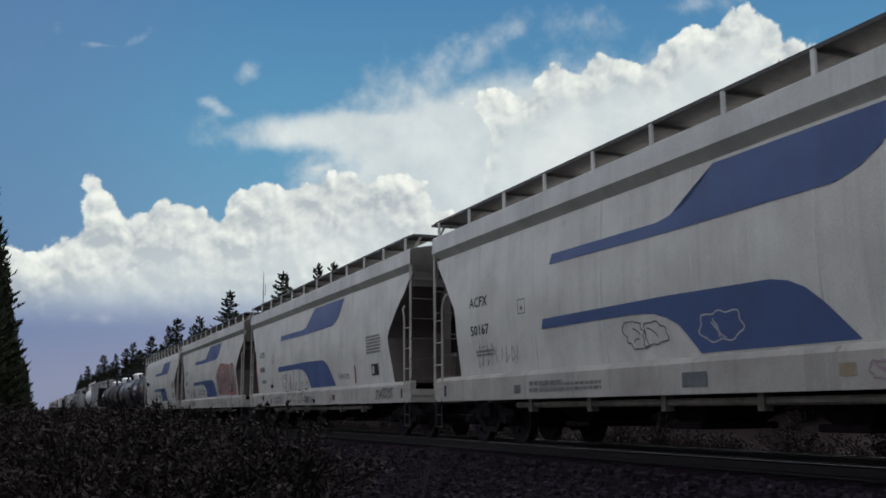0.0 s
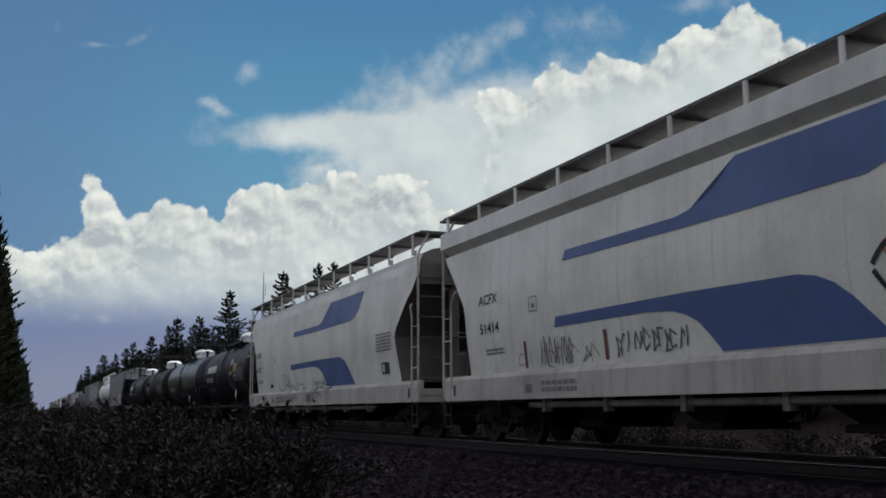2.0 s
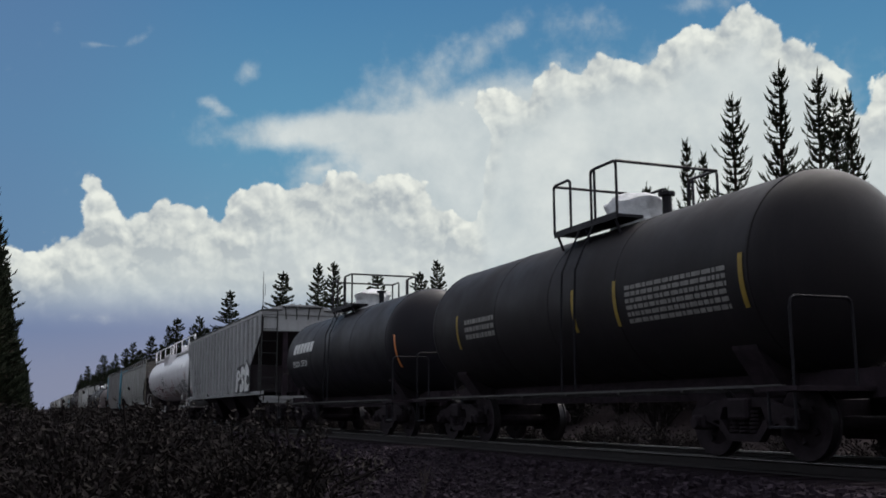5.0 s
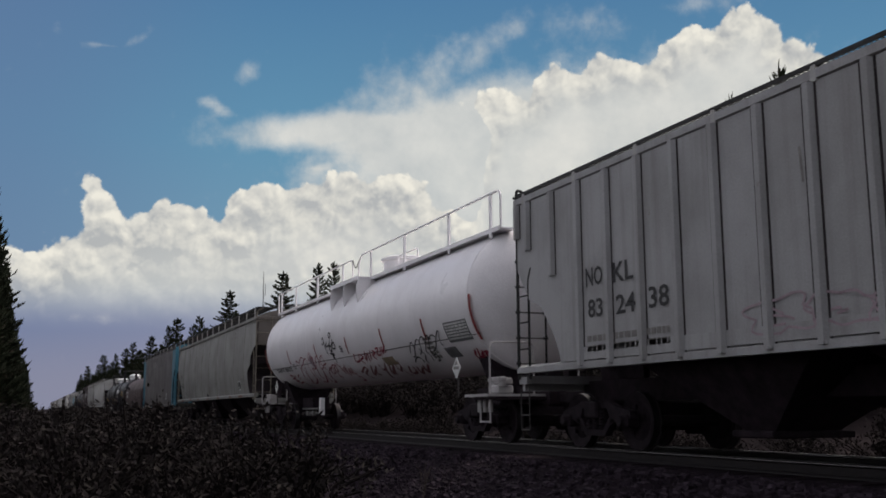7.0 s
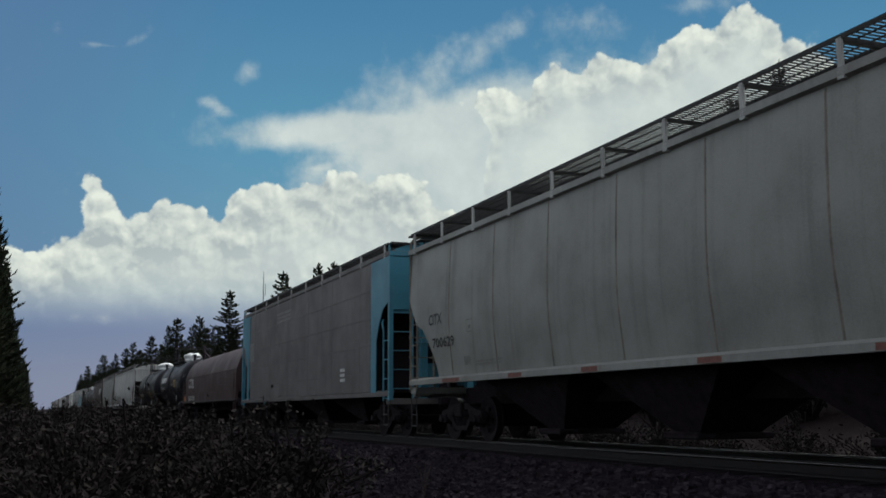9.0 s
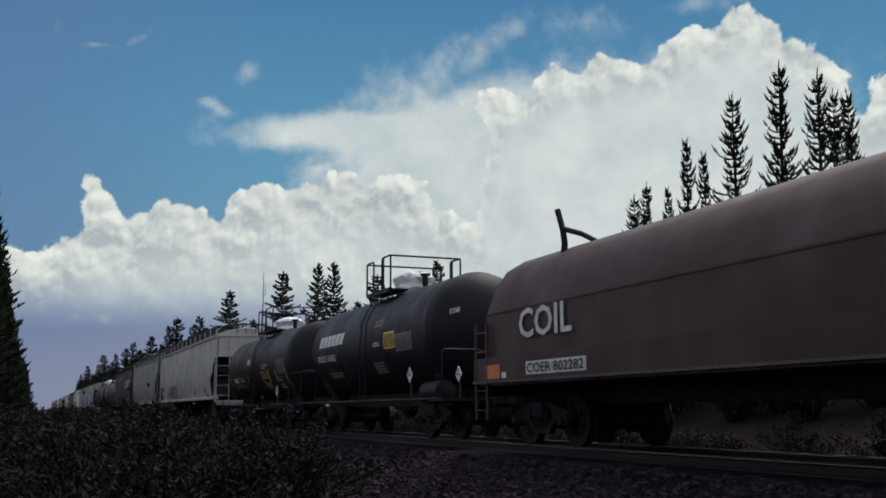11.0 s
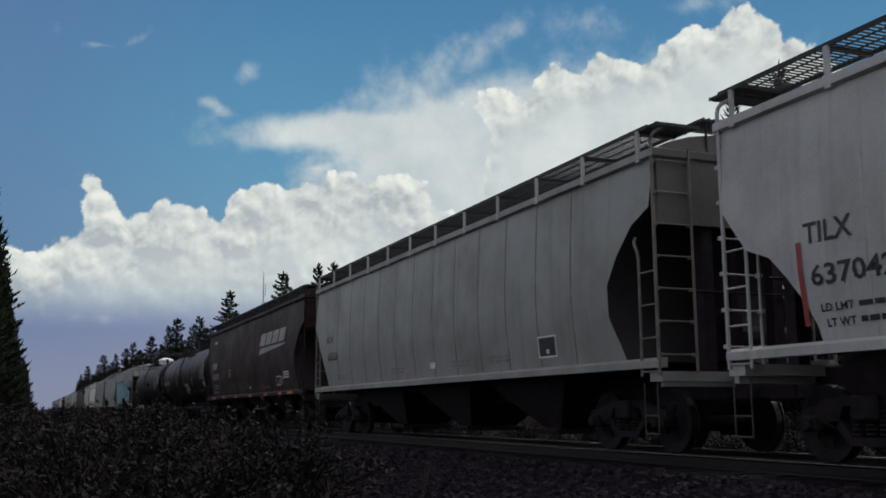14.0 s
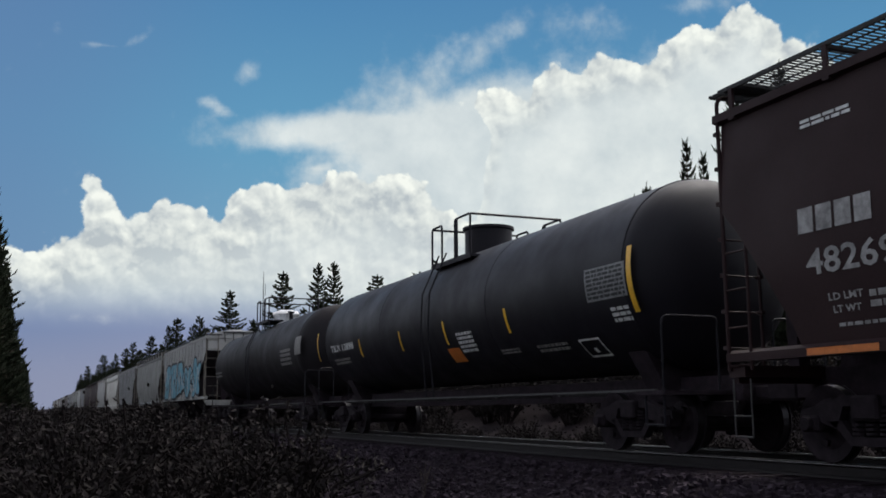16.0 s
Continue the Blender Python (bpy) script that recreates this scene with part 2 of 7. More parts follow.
# veils: bearing, height, half width, half height, tilt in degrees, thickness
VEILS = [(16.8, 15.9, 6.4, 1.15, 4, 1.25), (18.5, 15.0, 5.0, 1.2, -4, 1.1), (20, 17.4, 4.4, 2.2, 20, 0.66), (21.8, 18.9, 4.8, 1.7, 24, 0.46), (25.4, 20.9, 2.8, 1.3, 32, 0.36), (26.8, 21.5, 1.0, 0.7, 30, 0.46), (10.9, 18.9, 0.75, 0.65, 35, 0.38), (8.7, 17.1, 0.75, 0.36, -8, 0.5), (9.5, 16.7, 1.0, 0.38, -18, 0.48),
         (2.9, 19.7, 1.5, 0.16, 3, 0.34), (4.6, 20.2, 1.0, 0.34, 30, 0.42), (5.2, 20.8, 0.4, 0.5, 70, 0.36), (15.3, 13.75, 1.3, 0.36, 8, 0.8), (29.5, 13, 12.5, 5.2, 8, 1.6), (25, 15.2, 9.5, 3.2, 8, 1.6), (22.5, 14.4, 5.5, 2.2, 0, 1.4), (3.0, 5.0, 2.2, 0.35, 0, 0.35),
         (31.0, 21.6, 3.2, 1.3, -14, 0.34), (38.5, 22.3, 4.0, 0.8, 0, 0.3)]


def bank_depth(A, E, tops):
    """How deep, in degrees, each place lies below the outline of a cloud bank; above it the depth is negative."""
    far = np.full_like(A, 99.0)
    for (a0, e0), (a1, e1) in zip(tops, tops[1:]):
        da, de = a1 - a0, e1 - e0
        k = np.clip(((A - a0) * da + (E - e0) * de) / (da * da + de * de), 0, 1)
        far = np.minimum(far, np.hypot(A - a0 - k * da, E - e0 - k * de))
    return np.where(np.interp(A, *zip(*tops)) > E, far, -far)


def sky_backdrop():
    azs, els = np.arange(-9, 58.1, 0.2), np.arange(-1.5, 33.1, 0.2)
    A, E = np.meshgrid(azs, els)
    a, e = np.radians(A), np.radians(E)
    R = 3200.0
    vs = np.stack([R * np.cos(e) * np.sin(a), R * np.cos(e) * np.cos(a), R * np.sin(e) + 0.64], -1).reshape(-1, 3)
    w, h = len(azs), len(els)
    i = (np.arange(h - 1)[:, None] * w + np.arange(w - 1)).ravel()
    faces = np.stack([i, i + 1, i + w + 1, i + w], -1)
    me = bpy.data.meshes.new("backdrop_sky")
    me.from_pydata(vs.tolist(), [], faces.tolist())
    left, right = bank_depth(A, E, BANK_LEFT), bank_depth(A, E, BANK_RIGHT)
    veil = np.zeros_like(A)
    for ca, ce, ra, re, tilt, k in VEILS:
        t = math.radians(tilt)
        u, v = (A - ca) * math.cos(t) + (E - ce) * math.sin(t), -(A - ca) * math.sin(t) + (E - ce) * math.cos(t)
        veil = np.maximum(veil, k * np.exp(-((u / ra) ** 2 + (v / re) ** 2) ** 1.2))
    # the left bank thins out towards its flat foot
    foot = np.clip(smooth_step(E, 4.2, 7.6) + smooth_step(A, 14, 22), 0, 1)
    # on its left the right-hand bank melts into the veil
    low = smooth_step(E, 17.6, 15.4)
    right = right - 8.0 * smooth_step(A, 27.5, 20.5) * low
    lean = smooth_step(right - left, -1.6, 1.6)
    foot = foot * (1 - lean) + (smooth_step(A, 21.5, 28.5) * low + smooth_step(A, 21.0, 24.5) * (1 - low)) * lean
    fields = {"bank": np.logaddexp(left * 2.2, right * 2.2) / 2.2, "foot": foot, "veil": veil, "bearing": A, "height": E}
    for k, f in fields.items():
        me.attributes.new(k, "FLOAT", "POINT").data.foreach_set("value", np.ascontiguousarray(f.ravel(), dtype=np.float32))
    m = bpy.data.materials.new("sky and clouds")
    m.use_nodes = True
    n, l = m.node_tree.nodes, m.node_tree.links
    n.remove(n["Principled BSDF"])

    def attr(k):
        t = n.new("ShaderNodeAttribute")
        t.attribute_name = k
        return t.outputs["Fac"]

    def calc(op, a, b=None, c=None):
        t = n.new("ShaderNodeMath")
        t.operation = op
        for k, v in enumerate((a, b, c)):
            if v is None:
                continue
            if hasattr(v, "is_linked"):
                l.new(v, t.inputs[k])
            else:
                t.inputs[k].default_value = v
        return t.outputs[0]

    def step(v, lo, hi):
        t = n.new("ShaderNodeMapRange")
        t.interpolation_type = "SMOOTHSTEP"
        l.new(v, t.inputs[0])
        t.inputs[1].default_value, t.inputs[2].default_value = lo, hi
        return t.outputs[0]

    tc = n.new("ShaderNodeTexCoord")

    def where(shift):
        mp = n.new("ShaderNodeMapping")
        mp.inputs["Scale"].default_value = (1 / R,) * 3
        mp.inputs["Location"].default_value = shift
        l.new(tc.outputs["Object"], mp.inputs["Vector"])
        return mp.outputs[0]

    def puffs(vec):
        """Heaped cauliflower shapes at three sizes."""
        warp = n.new("ShaderNodeTexNoise")
        warp.inputs["Scale"].default_value, warp.inputs["Detail"].default_value = 45, 3
        l.new(vec, warp.inputs["Vector"])
        mv = n.new("ShaderNodeMix")
        mv.data_type, mv.blend_type = "RGBA", "LINEAR_LIGHT"
        mv.inputs[0].default_value = 0.012
        l.new(vec, mv.inputs[6])
        l.new(warp.outputs["Color"], mv.inputs[7])
        out = None
        for scale, k in ((21, 1.0), (50, 0.55), (120, 0.2), (260, 0.06)):
            v = n.new("ShaderNodeTexVoronoi")
            v.feature = "SMOOTH_F1"
            v.inputs["Scale"].default_value, v.inputs["Smoothness"].default_value = scale, 0.35
            l.new(mv.outputs[2], v.inputs["Vector"])
            p = calc("MULTIPLY", calc("SUBTRACT", 0.55, v.outputs["Distance"]), k)
            out = p if out is None else calc("ADD", out, p)
        return out

    here = where((0, 0, 0))
    p0, p1 = puffs(here), puffs(where((0.0036, -0.0014, 0.0070)))
    fine = noise_node(n, l, here, 260, 6, 0.65).outputs[0]
    soft = noise_node(n, l, here, 24, 6, 0.55).outputs[0]
    edge = calc("ADD", calc("ADD", attr("bank"), calc("MULTIPLY", calc("SUBTRACT", p0, 0.12), 1.15)), calc("MULTIPLY", calc("SUBTRACT", fine, 0.5), 0.22))
    cloud = calc("MULTIPLY", step(edge, -0.1, 0.14), attr("foot"))
    relief = calc("SUBTRACT", p1, p0)
    lit = calc("ADD", calc("MULTIPLY", relief, -1.15), 0.5)
    crest = step(attr("bank"), 1.7, 0.0)
    lit = calc("ADD", calc("MULTIPLY", crest, 0.24), lit)
    # clear sky by height and bearing
    grad = n.new("ShaderNodeValToRGB")
    l.new(calc("DIVIDE", attr("height"), 26.0), grad.inputs[0])
    els_ = grad.color_ramp.elements
    els_[0].position, els_[0].color = 0.0, (0.215, 0.225, 0.335, 1)
    els_[1].position, els_[1].color = 1.0, (0.054, 0.168, 0.345, 1)
    for pos, col in ((0.2, (0.19, 0.24, 0.38)), (0.34, (0.15, 0.305, 0.44)), (0.58, (0.102, 0.275, 0.43))):
        x = els_.new(pos)
        x.color = (*col, 1)
    clear = mixed(n, l, calc("MULTIPLY", step(attr("bearing"), 14, -4), 0.6), grad.outputs[0], (0.098, 0.168, 0.325))
    wisp = noise_node(n, l, here, 55, 6, 0.56).outputs[0]
    thick = calc("ADD", calc("ADD", attr("veil"), calc("MULTIPLY", calc("SUBTRACT", soft, 0.5), 0.7)), calc("MULTIPLY", calc("SUBTRACT", wisp, 0.5), 0.62))
    va = calc("MULTIPLY", step(thick, 0.12, 0.98), 0.95)
    veil_c = ramp(n, 0.3, 0.72, (0.475, 0.535, 0.555, 1), (0.645, 0.69, 0.68, 1))
    l.new(noise_node(n, l, here, 17, 6, 0.6).outputs[0], veil_c.inputs[0])
    c = mixed(n, l, va, clear, veil_c.outputs[0])
    shade = ramp(n, 0.3, 1.0, (0.395, 0.44, 0.465, 1), (0.755, 0.785, 0.73, 1))
    l.new(lit, shade.inputs[0])
    calm = step(attr("bearing"), 20.0, 25.5)
    deep = calc("ADD", calc("MULTIPLY", step(attr("bank"), 0.5, 2.8), calc("MULTIPLY", calm, 0.94)), calc("MULTIPLY", step(attr("bank"), 1.2, 4.0), calc("MULTIPLY", calc("SUBTRACT", 1.0, calm), 0.6)))
    body_c = mixed(n, l, deep, shade.outputs[0], veil_c.outputs[0])
    c = mixed(n, l, cloud, c, body_c)
    # haze over the lowest degrees
    c = mixed(n, l, calc("MULTIPLY", step(attr("height"), 6.5, 1.0), 0.6), c, (0.25, 0.265, 0.35))
    em = n.new("ShaderNodeEmission")
    l.new(c, em.inputs[0])
    em.inputs[1].default_value = 0.53
    l.new(em.outputs[0], n["Material Output"].inputs[0])
    me.materials.append(m)
    ob = new("backdrop_sky", me)
    tagged(ob, "blue sky with tall white cumulus banks and thin veils", "sky", kind="structure")


sky_backdrop()

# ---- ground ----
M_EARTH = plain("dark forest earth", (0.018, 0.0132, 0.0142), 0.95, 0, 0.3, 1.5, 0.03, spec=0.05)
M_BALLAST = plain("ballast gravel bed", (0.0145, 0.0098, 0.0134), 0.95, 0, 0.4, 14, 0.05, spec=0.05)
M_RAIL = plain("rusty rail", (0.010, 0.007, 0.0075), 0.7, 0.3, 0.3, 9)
M_HEAD = plain("worn rail head", (0.2, 0.195, 0.195), 0.35, 1.0, 0.2, 9)
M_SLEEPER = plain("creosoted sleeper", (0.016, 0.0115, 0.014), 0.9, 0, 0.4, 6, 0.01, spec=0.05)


def terrain(x):
    """The ground's height across the line, from the middle of the track."""
    return float(np.interp(x, [-3000, -60, -12, -5, -4.1, -2.0, 2.0, 4.1, 6, 12, 16, 26, 60, 3000], [-1.0, -1.0, -1.0, -0.98, -0.9, -0.24, -0.24, -0.8, -0.7, 1.2, 2.6, 4.0, 5.0, 5.0]))


def ground():
    xs = sorted(set([-2500, -900, -300, -120, -60, -30, -20, -15] + [v * 0.5 for v in range(-26, 17)] + [9, 11, 14, 20, 30, 60, 120, 300, 900, 2500]))
    ys = [-400, -100, -40] + list(range(-20, 120, 2)) + list(range(120, 400, 10)) + [450, 600, 900, 1500, 3000]
    vs, fs = [], []
    for y in ys:
        dx, dz = lift(min(y, 1200))
        for x in xs:
            wob = 0.06 * noise.noise(Vector((x * 0.6, y * 0.4, 3.3))) if abs(x) > 2 else 0
            vs.append((TRACK_X + x + dx, y, dz + terrain(x) + wob))
    w = len(xs)
    for j in range(len(ys) - 1):
        for i in range(w - 1):
            fs.append((j * w + i, j * w + i + 1, (j + 1) * w + i + 1, (j + 1) * w + i))
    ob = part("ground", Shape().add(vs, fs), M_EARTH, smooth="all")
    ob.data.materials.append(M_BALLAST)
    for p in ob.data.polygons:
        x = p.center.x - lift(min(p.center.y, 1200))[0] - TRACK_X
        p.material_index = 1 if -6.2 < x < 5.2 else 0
    tagged(ob, "dark forest earth with a ridge of grey stone ballast", "ground", kind="structure")


ground()


def swept(profile, s0, s1, step, offset):
    """A profile in (across, up) swept along the track."""
    s = Shape()
    ss = list(np.arange(s0, s1 + 0.1, step))
    n = len(profile)
    for d in ss:
        m = along(float(d))
        s.v += [tuple(m @ Vector((offset + x, 0, z))) for x, z in profile]
    for i in range(len(ss) - 1):
        for k in range(n):
            s.f.append((i * n + k, i * n + (k + 1) % n, (i + 1) * n + (k + 1) % n, (i + 1) * n + k))
    s.f += [tuple(range(n - 1, -1, -1)), tuple(range((len(ss) - 1) * n, len(ss) * n))]
    return s


def track():
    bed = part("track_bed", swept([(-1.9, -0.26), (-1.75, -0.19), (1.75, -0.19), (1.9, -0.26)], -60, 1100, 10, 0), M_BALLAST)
    tagged(bed, "railway track with rusty rails on creosoted sleepers in ballast", "railway track", kind="structure")
    web = [(-0.075, -0.175), (0.075, -0.175), (0.07, -0.16), (0.015, -0.14), (0.012, -0.045), (0.036, -0.03), (0.037, -0.006), (0.028, -0.001), (-0.028, -0.001), (-0.037, -0.006), (-0.036, -0.03), (-0.012, -0.045), (-0.015, -0.14), (-0.07, -0.16)]
    for side in (-1, 1):
        part("rail", swept(web, -60, 1100, 4, side * 0.755), M_RAIL, bed)
        part("rail_head", swept([(-0.0375, -0.02), (0.0375, -0.02), (0.036, -0.012), (0.022, 0.0), (-0.022, 0.0), (-0.036, -0.012)], -60, 1100, 4, side * 0.755), M_HEAD, bed)
    sl = Shape().box(-1.3, 1.3, -0.115, 0.115, -0.36, -0.178, 0.012)
    first = part("sleeper", sl, M_SLEEPER, bed)
    first.matrix_basis = along(-8.0)
    for k in range(1, 240):
        o = new("sleeper", first.data)
        o.parent, o.matrix_basis = bed, along(-8 + 0.52 * k) @ pose(random.uniform(-0.03, 0.03), 0, random.uniform(-0.006, 0.006), 0, 0, random.uniform(-1, 1))


track()


def ballast_stones():
    rng = np.random.default_rng(5)
    base = np.array([(-1, -1, -1), (1, -1, -1), (1, 1, -1), (-1, 1, -1), (-1, -1, 1), (1, -1, 1), (1, 1, 1), (-1, 1, 1)], float) * 0.5
    quads = np.array([(0, 3, 2, 1), (4, 5, 6, 7), (0, 1, 5, 4), (1, 2, 6, 5), (2, 3, 7, 6), (3, 0, 4, 7)])
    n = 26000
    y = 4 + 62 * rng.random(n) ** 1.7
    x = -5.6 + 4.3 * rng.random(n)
    size = rng.uniform(0.03, 0.075, n)
    vs = np.empty((n, 8, 3))
    for i in range(n):
        q = base * (rng.uniform(0.6, 1.3, 3) * size[i]) + rng.normal(0, 0.16, (8, 3)) * size[i]
        t, u = rng.uniform(0, 6.3), rng.uniform(-0.5, 0.5)
        c, s_ = math.cos(t), math.sin(t)
        q = q @ np.array([(c, -s_, 0), (s_, c, 0), (0, 0, 1)]) @ np.array([(1, 0, 0), (0, math.cos(u), -math.sin(u)), (0, math.sin(u), math.cos(u))])
        dx, dz = lift(y[i])
        vs[i] = q + (TRACK_X + x[i] + dx, y[i], terrain(x[i]) + dz + size[i] * 0.25)
    faces = (np.arange(n)[:, None, None] * 8 + quads).reshape(-1, 4)
    me = bpy.data.meshes.new("ballast_stones")
    me.from_pydata(vs.reshape(-1, 3).tolist(), [], faces.tolist())
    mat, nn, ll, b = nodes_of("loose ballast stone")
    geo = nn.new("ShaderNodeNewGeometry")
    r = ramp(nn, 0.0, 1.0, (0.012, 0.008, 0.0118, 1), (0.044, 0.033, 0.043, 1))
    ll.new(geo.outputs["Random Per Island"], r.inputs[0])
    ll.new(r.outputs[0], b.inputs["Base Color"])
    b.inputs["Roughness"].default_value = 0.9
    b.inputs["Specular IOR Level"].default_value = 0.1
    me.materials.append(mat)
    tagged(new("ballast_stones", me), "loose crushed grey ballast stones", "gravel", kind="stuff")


ballast_stones()

# ---- trees and undergrowth ----
M_BARK = plain("conifer bark", (0.035, 0.026, 0.02), 0.95, 0, 0.4, 10, 0.02, spec=0.05)


def leaf_material(name, low, high):
    m, n, l, b = nodes_of(name)
    geo = n.new("ShaderNodeNewGeometry")
    r = ramp(n, 0.0, 1.0, (*low, 1), (*high, 1))
    l.new(geo.outputs["Random Per Island"], r.inputs[0])
    l.new(r.outputs[0], b.inputs["Base Color"])
    b.inputs["Roughness"].default_value = 0.8
    b.inputs["Specular IOR Level"].default_value = 0.05
    return m


M_NEEDLE = leaf_material("conifer needles", (0.017, 0.022, 0.015), (0.04, 0.046, 0.027))
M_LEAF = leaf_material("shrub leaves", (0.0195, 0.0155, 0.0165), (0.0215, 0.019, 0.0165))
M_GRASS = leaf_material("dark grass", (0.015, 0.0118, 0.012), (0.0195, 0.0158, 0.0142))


def conifer(seed, height, spread, whorl, bare, fingers=1.0, full=0.15, thick=2):
    """A pine or spruce: tapered trunk, upswept limbs, sprays of needles."""
    rng = random.Random(seed)
    tree = new("conifer_tree")
    trunk = Shape()
    n = 10
    lean = (rng.uniform(-0.012, 0.012), rng.uniform(-0.012, 0.012))
    spine = [(lean[0] * height * (k / n) ** 2, lean[1] * height * (k / n) ** 2, height * k / n) for k in range(n + 1)]
    r0 = height * 0.011 + 0.03
    for k in range(n):
        a, b = spine[k], spine[k + 1]
        ra, rb = r0 * (1 - k / n) + 0.012, r0 * (1 - (k + 1) / n) + 0.012
        ring = [(math.cos(t), math.sin(t)) for t in (2 * math.pi * j / 7 for j in range(7))]
        trunk.add([(a[0] + ra * c, a[1] + ra * s, a[2] - 0.05) for c, s in ring] + [(b[0] + rb * c, b[1] + rb * s, b[2]) for c, s in ring], [(j, (j + 1) % 7, 7 + (j + 1) % 7, 7 + j) for j in range(7)])
    crown = Shape()

    def spray(p, d, size):
        """A tuft of needles: three crossed slender blades along d."""
        d = d.normalized()
        u = d.cross(Vector((0, 0, 1)))
        u = u.normalized() if u.length > 0.01 else Vector((1, 0, 0))
        w = d.cross(u)
        for t in (rng.uniform(0, 1), rng.uniform(1, 2), rng.uniform(2, 3)):
            q = (math.cos(t) * u + math.sin(t) * w) * size * full * rng.uniform(0.5, 1.3)
            crown.add([p - d * size * 0.15, p + d * size * 0.3 + q, p + d * size, p + d * size * 0.3 - q], [(0, 1, 2, 3)])

    z = height * bare
    while z < height * 0.985:
        f = (z - height * bare) / (height * (1 - bare))
        reach = spread * (0.08 + 1.02 * (1 - f) ** 1.05) * (0.6 + 0.4 * min(1, f * 8))
        turn = rng.uniform(0, 6.28)
        for k in range(whorl):
            if rng.random() < 0.3:
                continue
            t = turn + k * 6.28 / whorl + rng.uniform(-0.5, 0.5)
            ln = reach * rng.choice((0.35, 0.6, 0.8, 1.0, 1.0, 1.3)) * rng.uniform(0.8, 1.15)
            out = Vector((math.cos(t), math.sin(t), 0))
            cx, cy = lean[0] * height * (z / height) ** 2, lean[1] * height * (z / height) ** 2
            p = Vector((cx, cy, z))
            droop = rng.uniform(-0.35, 0.1) * (1 - 0.6 * f)
            pts = [p]
            m = max(3, int(ln / 0.2))
            for j in range(1, m + 1):
                g = j / m
                pts.append(p + out * ln * g + Vector((0, 0, ln * (droop * g + (0.42 + 0.3 * f) * g ** 3 * fingers))))
            trunk.tube([pts[0], pts[len(pts) // 2], pts[-1]], 0.012 + 0.006 * ln, 3)
            for j in range(1, len(pts)):
                d = pts[j] - pts[j - 1]
                for _ in range(thick):
                    side = Vector((rng.uniform(-0.7, 0.7), rng.uniform(-0.7, 0.7), rng.uniform(0.1, 0.9)))
                    spray(pts[j - 1].lerp(pts[j], rng.random()), d.normalized() + side, rng.uniform(0.2, 0.36) * (1.1 - 0.35 * f))
            tip = pts[-1] - pts[-2]
            spray(pts[-1], tip.normalized() + Vector((0, 0, 0.9 * fingers)), rng.uniform(0.28, 0.45))
        z += rng.uniform(0.2, 0.36) * (1.1 - 0.35 * f)
    for k in range(6):
        spray(Vector(spine[-1]) + Vector((0, 0, -0.12 * k)), Vector((rng.uniform(-0.4, 0.4), rng.uniform(-0.4, 0.4), 1)), 0.3)
    part("trunk", trunk, M_BARK, tree)
    part("crown", crown, M_NEEDLE, tree)
    tagged(tree, "dark green conifer with upswept branches at the forest edge", "tree", "conifers beside the line")
    tree["tall"] = height
    return tree


PINES = [conifer(3, 11.5, 1.6, 7, 0.1, 0.7, 0.1, 5), conifer(8, 12.5, 1.35, 7, 0.12, 0.8, 0.1, 5), conifer(15, 10.5, 0.85, 6, 0.15, 0.9, 0.1, 4), conifer(21, 13.0, 2.6, 6, 0.06, 0.5, 0.3, 3), conifer(34, 12.0, 3.1, 7, 0.05, 0.3, 0.32, 3)]
used = set()


def plant(kind, x, y, tall, turn):
    """Stands a tree of that height on the ground."""
    src = PINES[kind]
    dx, dz = lift(min(y, 1200))
    k = tall / src["tall"]
    if kind in used:
        k /= src.scale.x
    m = pose(x + dx, y, terrain(x - TRACK_X) + dz - 0.05, 0, 0, turn) @ Matrix.Diagonal((k, k, k, 1))
    if kind in used:
        copy_thing(src, m)
    else:
        used.add(kind)
        src.matrix_basis = m


THICKET = Shape()          # the woods behind the first rows and the unseen skylight-blocking trees, as one mass


def thicket(kind, x, y, tall, turn):
    """Adds a plainer conifer to the woods."""
    rng = random.Random(int(x * 71 + y * 37))
    dx, dz = lift(min(y, 1200))
    base = Vector((x + dx, y, terrain(x - TRACK_X) + dz - 0.05))
    THICKET.tube([base, base + Vector((0, 0, tall * 0.5)), base + Vector((0, 0, tall * 0.97))], 0.05 + 0.006 * tall, 5)
    wide = tall * 0.2
    for k in range(420):
        f = rng.random() ** 1.3
        t = rng.uniform(0, 6.283)
        out = Vector((math.cos(t), math.sin(t), 0))
        reach = wide * (1.02 - f) * rng.uniform(0.25, 1.1)
        p = base + Vector((0, 0, tall * (0.06 + 0.93 * f))) + out * reach
        d = (out + Vector((0, 0, rng.uniform(-0.1, 0.9)))).normalized() * rng.uniform(0.35, 0.7)
        u = d.cross(Vector((rng.uniform(-1, 1), rng.uniform(-1, 1), 1))).normalized() * rng.uniform(0.08, 0.2)
        THICKET.add([p - d * 0.7, p + u, p + d, p - u], [(0, 1, 2, 3)])


